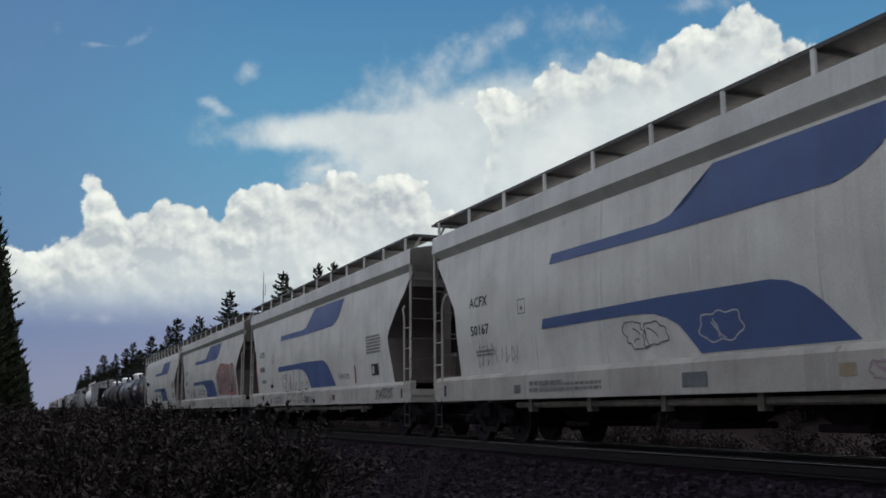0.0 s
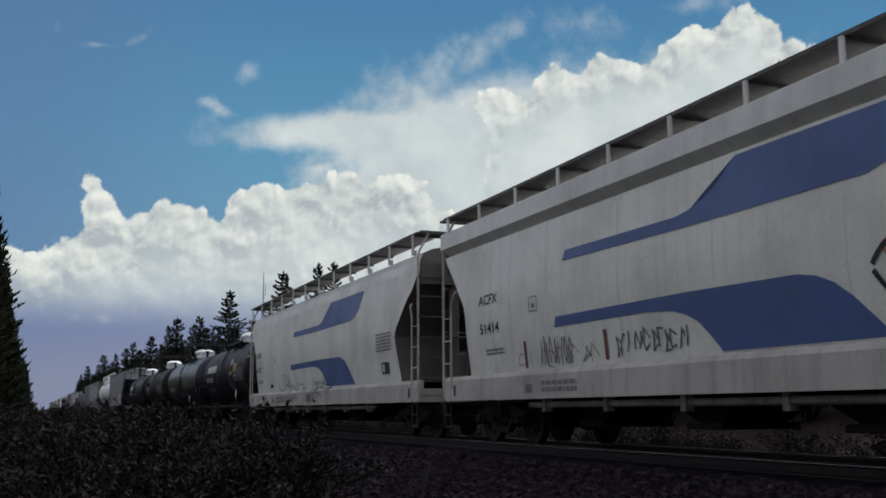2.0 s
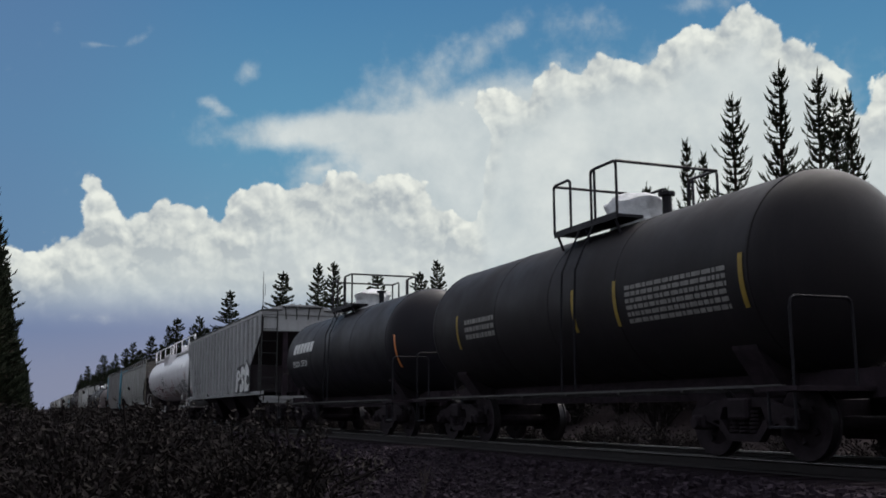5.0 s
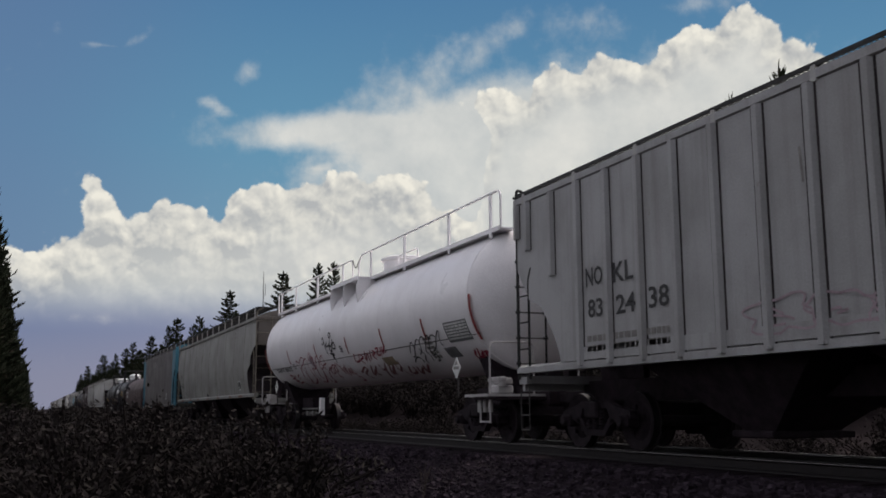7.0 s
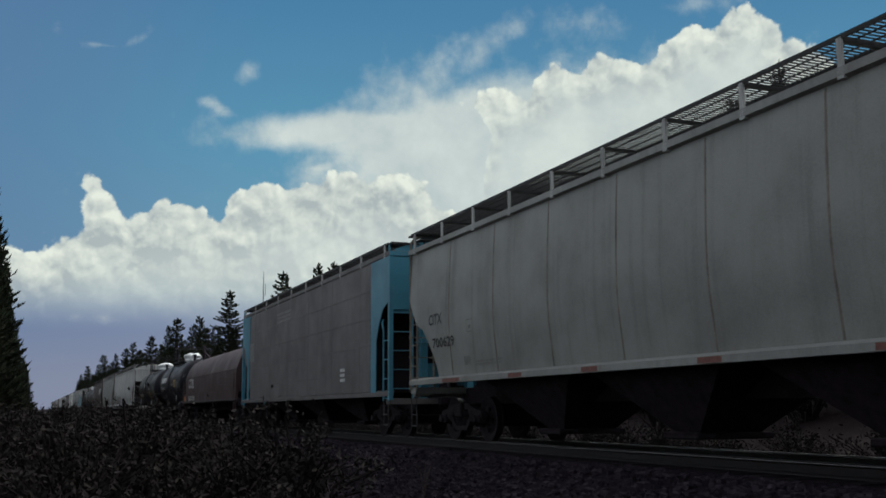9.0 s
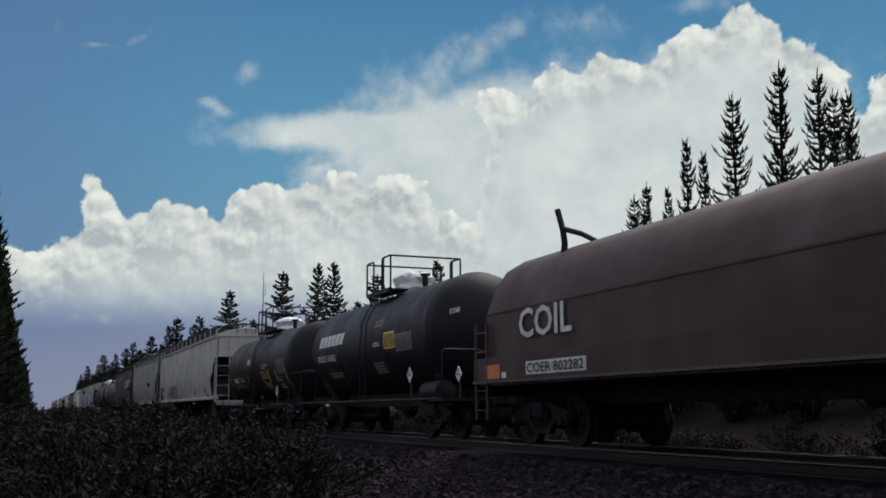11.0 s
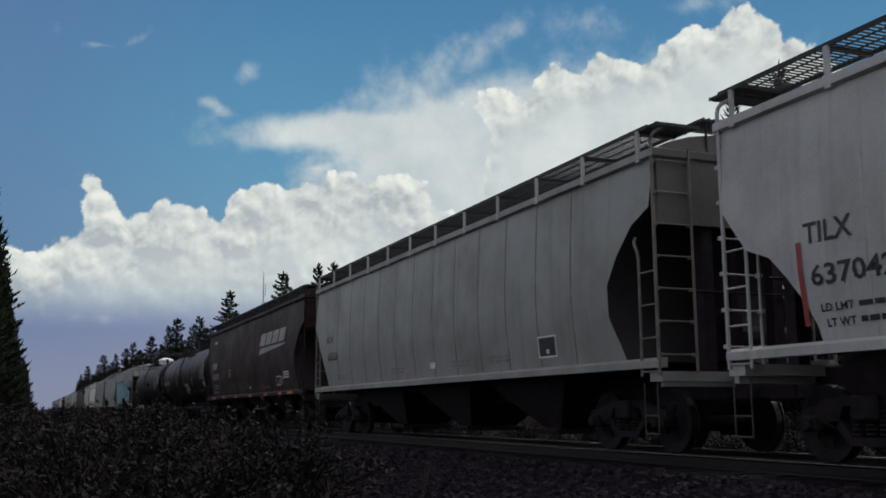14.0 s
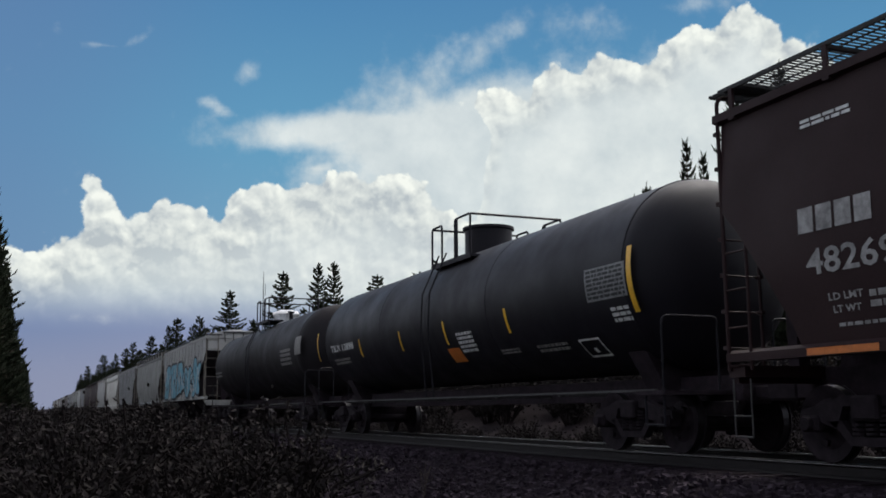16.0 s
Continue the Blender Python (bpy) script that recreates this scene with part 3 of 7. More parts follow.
def forest():
    rng = random.Random(11)
    # the trees that stand out over the train: kind, across, along, height of the tip
    for kind, x, y, top in ((0, 22, 27.3, 11.4), (1, 22, 25.0, 11.8), (2, 22.3, 30.5, 10.6), (2, 22, 28.8, 9.7), (1, 22, 23.3, 11.0), (0, 22.6, 23.2, 10.4), (1, 22, 21.9, 9.9), (0, 22, 33.6, 9.1), (1, 21.6, 32.2, 9.3),
                            (2, 22, 31.2, 8.9), (3, 22, 54.6, 9.4), (4, 22, 57.6, 9.1), (4, 22, 66, 10.0), (3, 22, 77, 12.4), (3, 22, 82, 13.0), (4, 22, 95, 13.9), (4, 22, 124, 15.3), (3, 21, 141, 13.6), (3, 21, 148, 13.0), (4, 20.5, 162, 15.0),
                            (3, 20.5, 172, 14.6), (4, 20, 196, 14.5), (3, 20, 238, 15.8), (4, 20, 258, 15.5), (3, 19.5, 285, 15.5), (4, 19, 335, 17.5), (3, 19, 365, 15.5), (4, 18.5, 440, 18), (3, 18.5, 520, 17)):
        plant(kind, x, y, top - terrain(x - TRACK_X), rng.uniform(0, 360))
    # lower trees between and behind them
    y = 12.0
    while y < 620:
        x = 22.5 + rng.uniform(0, 4) - min(4, y / 120)
        top = float(np.interp(y, [0, 30, 60, 80, 130, 200, 400, 700], [5.0, 5.0, 5.8, 7.2, 9.8, 12.6, 14.5, 15.5])) * rng.uniform(0.8, 1.04)
        plant(rng.choice((0, 1, 3, 4, 4)), x, y, top, rng.uniform(0, 360))
        y += (1.7 + y * 0.013) * rng.uniform(0.7, 1.3)
    y = 16.0
    while y < 500:
        thicket(4, 26 + rng.uniform(0, 5) - min(4, y / 120), y, float(np.interp(y, [0, 60, 130, 400], [3.2, 4.2, 7.5, 10])) * rng.uniform(0.7, 1.0), rng.uniform(0, 360))
        y += (3.4 + y * 0.03) * rng.uniform(0.7, 1.3)
    y = 10.0
    while y < 75:
        plant(rng.choice((3, 4)), 22.8 + rng.uniform(-0.8, 0.8), y, rng.uniform(3.0, 4.6), rng.uniform(0, 360))
        y += rng.uniform(1.3, 2.1)
    low = random.Random(23)
    y = 8.0
    while y < 62:
        thicket(4, 25.0 + low.uniform(-0.8, 0.8), y, low.uniform(2.4, 3.9), 0)
        y += low.uniform(0.9, 1.4)
    # the forest edge on the near side of the line
    y = 46.0
    for k in range(70):
        x = float(np.interp(y, [40, 100, 200, 400, 700], [-2.2, -2.4, -2.7, -2.7, -2.6])) - abs(rng.gauss(0, 0.5))
        plant(rng.choice((0, 1, 0, 3)), x, y, rng.uniform(12.0, 13.6) if y < 70 else rng.uniform(11.0, 13.5), rng.uniform(0, 360))
        y += (1.7 + y * 0.014) * rng.uniform(0.6, 1.3)
    # unseen trees behind the camera, added to block low skylight
    y = -45.0
    while y < 46:
        thicket(3, -9 - rng.uniform(0, 5), y, rng.uniform(13, 17), rng.uniform(0, 360))
        y += rng.uniform(2.2, 3.4)
    for k in range(12):
        thicket(3, -9 + 1.2 * k + rng.uniform(-0.5, 0.5), -34 - rng.uniform(0, 12), rng.uniform(10, 14), rng.uniform(0, 360))
    # far side out of view: trees added to dim light on near ends
    y = -62.0
    while y < 9:
        thicket(3, 22 + rng.uniform(0, 4), y, rng.uniform(7, 11), rng.uniform(0, 360))
        y += rng.uniform(2.6, 4.0)
    for k in range(20):
        y = rng.uniform(50, 300)
        thicket(4, -5.5 - rng.uniform(0, 9), y, rng.uniform(9, 13), rng.uniform(0, 360))

    tagged(part("woods", THICKET, M_NEEDLE), "dense dark conifer woods behind the forest edge, with unseen trees added to block skylight", "woods", kind="stuff")


forest()


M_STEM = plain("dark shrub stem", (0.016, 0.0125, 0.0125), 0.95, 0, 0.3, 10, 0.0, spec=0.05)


def shrub(seed, radius, tall):
    """A low bush: stems from one root, and many small leaves."""
    rng = random.Random(seed)
    bush = new("shrub")
    stems, leaves = Shape(), Shape()
    for k in range(34):
        t, sp = rng.uniform(0, 6.28), rng.uniform(0.1, 1.0)
        top = Vector((math.cos(t) * radius * sp, math.sin(t) * radius * sp, tall * rng.uniform(0.55, 1.0) * (1.1 - 0.45 * sp)))
        mid = top * 0.5 + Vector((0, 0, tall * 0.12))
        stems.tube([(0.1 * math.cos(t), 0.1 * math.sin(t), -0.05), mid, top], 0.012, 4)
        for j in range(34):
            g = rng.uniform(0.25, 1.05)
            p = (mid * (1 - abs(2 * g - 1)) + top * max(0, 2 * g - 1)) if g > 0.5 else mid * 2 * g
            p = p + Vector([rng.gauss(0, 0.09) for _ in range(3)])
            p.z = max(p.z, 0.02)
            d = Vector([rng.uniform(-1, 1) for _ in range(3)]).normalized() * rng.uniform(0.03, 0.07)
            u = d.cross(Vector([rng.uniform(-1, 1) for _ in range(3)])).normalized() * 0.02
            leaves.add([p - d, p + u, p + d, p - u], [(0, 1, 2, 3)])
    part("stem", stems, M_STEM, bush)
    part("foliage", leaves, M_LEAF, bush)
    return tagged(bush, "low dark bushy shrub in the grass beside the line", "shrub", "shrubs beside the line")


def undergrowth():
    rng = random.Random(4)
    protos = [shrub(2, 0.9, 1.15), shrub(5, 1.2, 1.45), shrub(9, 0.7, 0.9)]
    spots = [(2.7, 14.0, 1), (1.6, 12.2, 0), (3.0, 17.5, 1), (0.4, 11.0, 2), (2.2, 20.5, 0), (0.8, 15.5, 1), (-0.6, 13.4, 0), (3.3, 23.5, 1), (1.2, 25.5, 1), (-0.2, 19.0, 1), (3.9, 30.0, 1), (2.2, 33.0, 0), (0.3, 30.5, 1), (-1.4, 24.0, 1),
             (3.7, 38.0, 1), (1.2, 41.0, 1), (-1.2, 37.0, 1), (4.2, 47.0, 1), (2.0, 52.0, 1), (-0.6, 48.0, 1), (4.4, 60.0, 1), (1.5, 66.0, 1), (-2.2, 56.0, 0), (2.9, 15.6, 2), (2.4, 11.2, 2)]
    for i, (x, y, k) in enumerate(spots):
        m = pose(x, y, terrain(x - TRACK_X) + lift(y)[1], 0, 0, rng.uniform(0, 360))
        if protos[k].get("set"):
            copy_thing(protos[k], m)
        else:
            protos[k]["set"] = 1
            protos[k].matrix_basis = m
    more = random.Random(31)
    y = 13.0
    while y < 120:
        for x0 in (-1.2, 1.0, 3.0):
            k = 1.02 + 0.22 * more.random() + min(0.25, y / 400)
            x, d = x0 + more.uniform(-0.7, 0.7) + min(1.2, (y - 13) / 40), more.uniform(-0.8, 0.8)
            copy_thing(protos[1], pose(x, y + d, terrain(x - TRACK_X) + lift(y)[1] - 0.03, 0, 0, more.uniform(0, 360)) @ Matrix.Diagonal((k, k, k, 1)))
        y += 1.7 + y * 0.03
    # on the far side a thicket closes the view under the cars
    y = 6.0
    while y < 420:
        x = 18.6 + rng.uniform(-0.6, 1.8)
        k = rng.choice((0, 1, 1))
        s = rng.uniform(1.3, 2.0) * (1 + y / 260)
        dx, dz = lift(y)
        copy_thing(protos[k], pose(x + dx, y, terrain(x - TRACK_X) + dz, 0, 0, rng.uniform(0, 360)) @ Matrix.Diagonal((s, s, s * 0.9 / protos[k].scale.z, 1)))
        y += s * 0.8
    y = 3.0
    while y < 75:
        x = 14.9 + rng.uniform(-0.5, 0.6)
        s = rng.uniform(0.7, 1.15)
        copy_thing(protos[rng.choice((0, 1, 2))], pose(x + lift(y)[0], y, terrain(x - TRACK_X) + lift(y)[1] - 0.05, 0, 0, rng.uniform(0, 360)) @ Matrix.Diagonal((s, s, s, 1)))
        y += s * 1.2
    # grass
    g = np.random.default_rng(8)
    n = 30000
    y = 7 + 75 * g.random(n) ** 1.5
    x = -7 + 10.6 * g.random(n) + np.clip((y - 14) / 30, 0, 1) * 0.9
    tall = g.uniform(0.15, 0.55, n) * np.clip(1.3 - (x - 1.5) / 5, 0.4, 1)
    ang, bend = g.uniform(0, 6.28, n), g.uniform(0.05, 0.3, n)
    z = np.array([terrain(v - TRACK_X) for v in x]) + np.array([lift(v)[1] for v in y])
    w = 0.006 + 0.0007 * y
    ca, sa = np.cos(ang), np.sin(ang)
    v = np.stack([np.stack([x - w * sa, y + w * ca, z - 0.02], -1), np.stack([x + w * sa, y - w * ca, z - 0.02], -1), np.stack([x + bend * ca, y + bend * sa, z + tall], -1)], 1)
    me = bpy.data.meshes.new("grass")
    me.from_pydata(v.reshape(-1, 3).tolist(), [], np.arange(3 * n).reshape(-1, 3).tolist())
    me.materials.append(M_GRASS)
    tagged(new("grass", me), "dark uncut grass and weeds beside the ballast", "grass", kind="stuff")


undergrowth()


def radio_mast():
    """A slender mast on the rise beyond the trees."""
    mast = new("radio_mast")
    part("pole", Shape().turned([(0, 0.22), (12, 0.17), (27, 0.1), (30.8, 0.05)], 8, "z"), M_STEP, mast)
    part("antenna", Shape().tube([(0.5, 0, 24.5), (0.5, 0, 27.5)], 0.06).tube([(0, 0, 25), (0.5, 0, 25)], 0.04), M_STEP, mast)
    part("guy_bracket", Shape().box(-0.35, 0.35, -0.06, 0.06, 21.9, 22.05), M_STEP, mast)
    mast.matrix_basis = pose(53.0, 250, terrain(43) + lift(250)[1] - 0.1)
    tagged(mast, "thin grey radio mast rising beyond the trees", "mast")


radio_mast()


def dry_weeds():
    rng = random.Random(17)
    for x, y in ((6.1, 19.6), (5.85, 15.2), (5.6, 24.0), (6.2, 28.5)):
        weed = new("dry_weed")
        for k in range(4):
            a, b = rng.uniform(-0.25, 0.3), rng.uniform(-0.2, 0.2)
            h = rng.uniform(0.3, 0.6)
            s = Shape().tube([(0, 0, -0.04), (a * 0.4, b * 0.4, h * 0.55), (a, b, h)], 0.006, 5)
            for j in range(5):
                g = rng.uniform(0.5, 1.0)
                s.tube([(a * g, b * g, h * g), (a * g + rng.uniform(-0.07, 0.07), b * g + rng.uniform(-0.07, 0.07), h * g + rng.uniform(0.02, 0.08))], 0.004, 4)
            part("stalk", s, M_STRAW, weed)
        weed.matrix_basis = pose(x, y, terrain(x - TRACK_X) + lift(y)[1])
        tagged(weed, "dry brown weed standing in the ballast", "weed", "dry weeds in the ballast")


M_STRAW = plain("dry weed stalk", (0.045, 0.035, 0.028), 0.9, 0, 0.3, 12)
dry_weeds()


# ---- running gear shared by all cars ----
SPEED, WHEEL_R = 20.2, 0.457
rollers = []          # wheelsets that turn as their car runs
runners = []          # cars and their place on the line at the start


def wheelset_shape():
    s = Shape()
    prof = [(-0.07, 0.10), (-0.07, 0.16), (-0.02, 0.30), (-0.06, 0.40), (-0.065, WHEEL_R), (0.045, WHEEL_R + 0.004), (0.05, WHEEL_R + 0.028), (0.075, WHEEL_R + 0.02), (0.075, 0.40), (0.02, 0.30), (0.06, 0.15), (0.06, 0.1)]
    for side in (-1, 1):
        s.turned([(side * 0.76 - side * a * -1, r) for a, r in prof] if side > 0 else [(-0.76 + a, r) for a, r in prof], 28, "x")
    s.turned([(-1.12, 0.07), (-1.12, 0.085), (-0.7, 0.085), (0.7, 0.085), (1.12, 0.085), (1.12, 0.07)], 12, "x")
    for k in range(5):
        t = k * 2 * math.pi / 5
        for side in (-1, 1):
            s.box(side * 0.84 - 0.02, side * 0.84 + 0.02, 0.22 * math.cos(t) - 0.035, 0.22 * math.cos(t) + 0.035, 0.22 * math.sin(t) - 0.035, 0.22 * math.sin(t) + 0.035)
    return s


def bogie_shape():
    s = Shape()
    for side in (-1, 1):
        a, b = (side * 1.0 - 0.06, side * 1.0 + 0.06)
        top = [(-1.08, 0.50), (-1.05, 0.62), (-0.62, 0.70), (-0.4, 0.78), (0.4, 0.78), (0.62, 0.70), (1.05, 0.62), (1.08, 0.50), (0.8, 0.50), (0.5, 0.40), (0.38, 0.66), (-0.38, 0.66), (-0.5, 0.40), (-0.8, 0.50)]
        s.prism(top, a, b, "x")
        s.prism([(-0.62, 0.48), (-0.5, 0.42), (-0.3, 0.22), (0.3, 0.22), (0.5, 0.42), (0.62, 0.48), (0.42, 0.5), (0.26, 0.32), (-0.26, 0.32), (-0.42, 0.5)], a, b, "x")
        for y in (-0.89, 0.89):
            s.box(side * 1.0 - 0.11, side * 1.0 + 0.13, y - 0.14, y + 0.14, 0.36, 0.56, 0.03)
            s.turned([(side * 0.13, 0.09), (side * 0.17, 0.075)], 12, "x", (side * 1.0, y, 0.457))
        for y in (-0.2, 0, 0.2):
            for k in range(6):
                s.turned([(0, 0.085), (0.03, 0.085)], 10, "z", (side * 1.0, y, 0.34 + k * 0.05))
    s.box(-1.15, 1.15, -0.2, 0.2, 0.5, 0.78, 0.03)
    for y in (-0.35, 0.35):
        s.box(-0.85, 0.85, y - 0.05, y + 0.05, 0.3, 0.42)
    return s


WHEELSET = part("wheelset", wheelset_shape(), M_IRON, smooth=True)
WHEELSET.data.materials.append(M_TREAD)
for poly in WHEELSET.data.polygons:
    c = poly.center
    rr = math.hypot(c.y, c.z)
    if rr > WHEEL_R - 0.004 and abs(poly.normal.x) < 0.5:
        poly.material_index = 1
BOGIE = part("bogie", bogie_shape(), M_IRON, smooth=True)


def add_bogies(car, ys, turning=True):
    for y in ys:
        b = new("bogie", BOGIE.data)
        b.parent, b.matrix_basis = car, pose(0, y, 0)
        for dy in (-0.89, 0.89):
            w = new("wheelset", WHEELSET.data)
            w.parent, w.matrix_basis = b, pose(0, dy, WHEEL_R)
            if turning:
                rollers.append((w, dy))


COUPLER = Shape().box(-0.08, 0.08, 0, 0.62, 0.78, 0.96, 0.02).box(-0.14, 0.14, 0.42, 0.76, 0.74, 1.02, 0.04).box(-0.22, 0.22, -0.1, 0.1, 0.7, 1.05, 0.02)


def add_couplers(car, end):
    a = part("coupler", COUPLER, M_IRON, car)
    a.matrix_basis = pose(0, end, 0)
    b = new("coupler", a.data)
    b.parent, b.matrix_basis = car, pose(0, -end, 0, 0, 0, 180)


def start_car(name, label, category, length, at, group="train of freight cars"):
    """An Empty on the track that carries a car; at: where its front coupler is at the start."""
    car = new(name)
    tagged(car, label, category, group)
    runners.append((car, at + length / 2))
    return car


def smooth_line(pts, n=5, r=0.12):
    """A bent bar: the corners of a line of points rounded off."""
    pts = [Vector(p) for p in pts]
    out = [pts[0]]
    for a, b, c in zip(pts, pts[1:], pts[2:]):
        p, q = b + (a - b).normalized() * r, b + (c - b).normalized() * r
        out += [(1 - t) ** 2 * p + 2 * t * (1 - t) * b + t * t * q for t in (k / n for k in range(n + 1))]
    return out + [pts[-1]]


def ladder_shape(x, y0, y1, z0, z1, rungs, r=0.022):
    """An upright ladder in the plane x (or, where y0 == y1 is a pair in x, across)."""
    s = Shape()
    s.box(x - 0.012, x + 0.03, y0 - 0.03, y0 + 0.03, z0, z1)
    s.box(x - 0.012, x + 0.03, y1 - 0.03, y1 + 0.03, z0, z1)
    for k in range(rungs):
        z = z0 + (z1 - z0) * (k + 0.5) / rungs
        s.tube([(x, y0, z), (x, y1, z)], r * 0.7, 6)
    return s


def hopper_bay(y, half_y, top_z, low_z, half_x=1.35):
    """One outlet bay: a tapering chute with a gate at its foot."""
    s = Shape()
    s.body([(0.55, low_z, y - 0.3, y + 0.3), (half_x, top_z, y - half_y, y + half_y)])
    s.box(-0.7, 0.7, y - 0.42, y + 0.42, low_z - 0.1, low_z, 0.02)
    return s


def hopper(kind):
    """A covered hopper. kind: a dict of its sizes, colours and fittings."""
    g = kind
    L, c = g["length"], g["length"] / 2 - 0.72
    car = start_car(g["name"], g["label"], "hopper car", L, g["at"])
    low, eave = g["low"], g["eave"]
    mat, roofmat = g["mat"], g["roof"]
    near_cut, far_cut = g["cut"], g.get("far_cut", g["cut"])   # (height, how far the side sheet is cut back at the end)
    xs, zs = zip(*g["section"])
    levels = [z for z in sorted(set(zs) | {low, eave} | {z for z, _ in near_cut} | {z for z, _ in far_cut}) if low <= z <= eave]
    rows = [(float(np.interp(z, zs, xs)), z, -c + float(np.interp(z, *zip(*near_cut))), c - float(np.interp(z, *zip(*far_cut)))) for z in levels]
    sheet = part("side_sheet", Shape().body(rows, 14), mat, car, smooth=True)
    sheet.data.materials.append(g.get("slopemat", M_DEEPSHADE))
    # sloped ends get a darker sheet colour in place of their shade
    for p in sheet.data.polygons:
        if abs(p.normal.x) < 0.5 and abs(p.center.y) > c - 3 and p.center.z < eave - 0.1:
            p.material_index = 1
    for i in range(g["seams"]):
        y = -c + 2.4 + i * (2 * c - 4.8) / max(1, g["seams"] - 1)
        s = Shape()
        zz = [low + 0.02 + (eave - low - 0.04) * k / 8 for k in range(9)]
        s.add([(-float(np.interp(z, zs, xs)) - o, y + d, z) for z in zz for d, o in ((-0.022, 0.0), (-0.012, 0.007), (0.012, 0.007), (0.022, 0.0))],
              [(4 * k + j, 4 * k + j + 1, 4 * k + j + 5, 4 * k + j + 4) for k in range(8) for j in range(3)])
        part("weld_seam", s, g.get("seammat", mat), car, smooth="all")
    if g["fascia"] == "band":
        ov = [(1.36, eave - 0.01, -c + 0.02, c - 0.02), (1.42, eave, -c + 0.02, c - 0.02), (1.61, eave + 0.18, -c - 0.02, c + 0.02), (1.6, eave + 0.5, -c - 0.02, c + 0.02), (1.54, eave + 0.545, -c, c), (0.5, eave + 0.72, -c, c)]
    elif g["fascia"] == "round":
        ov = [(1.53, eave, -c + 0.05, c - 0.05), (1.525, eave + 0.02, -c + 0.05, c - 0.05), (1.5, eave + 0.2, -c + 0.08, c - 0.08), (1.4, eave + 0.37, -c + 0.15, c - 0.15), (1.15, eave + 0.5, -c + 0.2, c - 0.2), (0.5, eave + 0.6, -c + 0.2, c - 0.2)]
    else:
        ov = [(1.545, eave, -c, c), (1.6, eave + 0.025, -c - 0.03, c + 0.03), (1.6, eave + 0.13, -c - 0.03, c + 0.03), (1.5, eave + 0.15, -c, c), (1.25, eave + 0.26, -c, c), (0.9, eave + 0.36, -c, c), (0.5, eave + 0.42, -c, c)]
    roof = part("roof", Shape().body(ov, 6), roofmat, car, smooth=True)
    # roof ends take the end paint, which carries their shade in its colour
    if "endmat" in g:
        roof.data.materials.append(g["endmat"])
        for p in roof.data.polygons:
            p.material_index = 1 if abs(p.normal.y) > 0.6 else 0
    top = ov[-1][1]
    part("hatch_cover", Shape().body([(0.46, top, -c + 0.8, c - 0.8), (0.44, top + 0.06, -c + 0.82, c - 0.82), (0.3, top + 0.1, -c + 0.85, c - 0.85)], 8), roofmat, car)
    # walkways along both sides of the roof, on uprights
    zb = g["board"]
    n = g["posts"]
    rim = (eave + 0.13) if g["fascia"] == "rim" else ov[-2][1] - 0.02
    for side in (-1, 1):
        s = Shape()
        if g["grate"]:
            s.box(side * 1.575 - 0.015, side * 1.575 + 0.015, -c + 0.1, c - 0.1, zb - 0.035, zb + 0.02)
            s.box(side * 0.9 - 0.015, side * 0.9 + 0.015, -c + 0.1, c - 0.1, zb - 0.035, zb + 0.02)
            k = int(2 * c / 0.08)
            for i in range(k):
                y = -c + 0.15 + i * (2 * c - 0.3) / (k - 1)
                s.box(side * 1.24 - 0.33, side * 1.24 + 0.33, y - 0.008, y + 0.008, zb - 0.01, zb + 0.006)
            for x in (1.13, 1.35):
                s.box(side * x - 0.006, side * x + 0.006, -c + 0.1, c - 0.1, zb - 0.012, zb + 0.006)
            for i in range(n):
                y = -c + 0.35 + i * (2 * c - 0.7) / (n - 1)
                s.box(side * 1.24 - 0.33, side * 1.24 + 0.33, y - 0.03, y + 0.03, zb - 0.06, zb - 0.012)
        else:
            s.box(side * 1.24 - 0.345, side * 1.24 + 0.345, -c + 0.1, c - 0.1, zb - 0.012, zb + 0.014)
            s.box(side * 1.57 - 0.012, side * 1.57 + 0.012, -c + 0.1, c - 0.1, zb - 0.035, zb + 0.02)
            for i in range(n):
                y = -c + 0.35 + i * (2 * c - 0.7) / (n - 1)
                s.box(side * 1.24 - 0.33, side * 1.24 + 0.33, y - 0.03, y + 0.03, zb - 0.06, zb - 0.012)
        part("running_board", s, g["boardmat"], car)
    post = Shape().box(-1.6, -1.565, -0.035, 0.035, rim - 0.1, zb - 0.02).box(-1.6, -1.5, -0.05, 0.05, rim - 0.14, rim - 0.02)
    first = None
    for i in range(n):
        y = -c + 0.35 + i * (2 * c - 0.7) / (n - 1)
        if first is None:
            first = part("board_support", post, g.get("postmat", roofmat), car)
            first.matrix_basis = pose(0, y, 0)
        else:
            o = new("board_support", first.data)
            o.parent, o.matrix_basis = car, pose(0, y, 0)
    # lower works: sill, centre beam, platforms
    z0 = g["sill_low"]
    for side in (-1, 1):
        s = Shape()
        if g["sill"] == "deep":
            s.prism([(side * 1.46, z0), (side * 1.57, z0), (side * 1.57, low - 0.07), (side * 1.50, low + 0.01), (side * 1.44, low + 0.01)], -c + 0.02, c - 0.02)
            s.prism([(side * 1.30, z0 + 0.02), (side * 1.46, z0 + 0.02), (side * 1.46, z0 + 0.05), (side * 1.30, z0 + 0.05)], -c + 0.02, c - 0.02)
        else:
            s.prism([(side * 1.44, low - 0.13), (side * 1.6, low - 0.13), (side * 1.6, low - 0.03), (side * 1.5, low + 0.015), (side * 1.44, low + 0.015)], -c + 0.02, c - 0.02)
        part("side_sill", s, g.get("sillmat", mat), car)
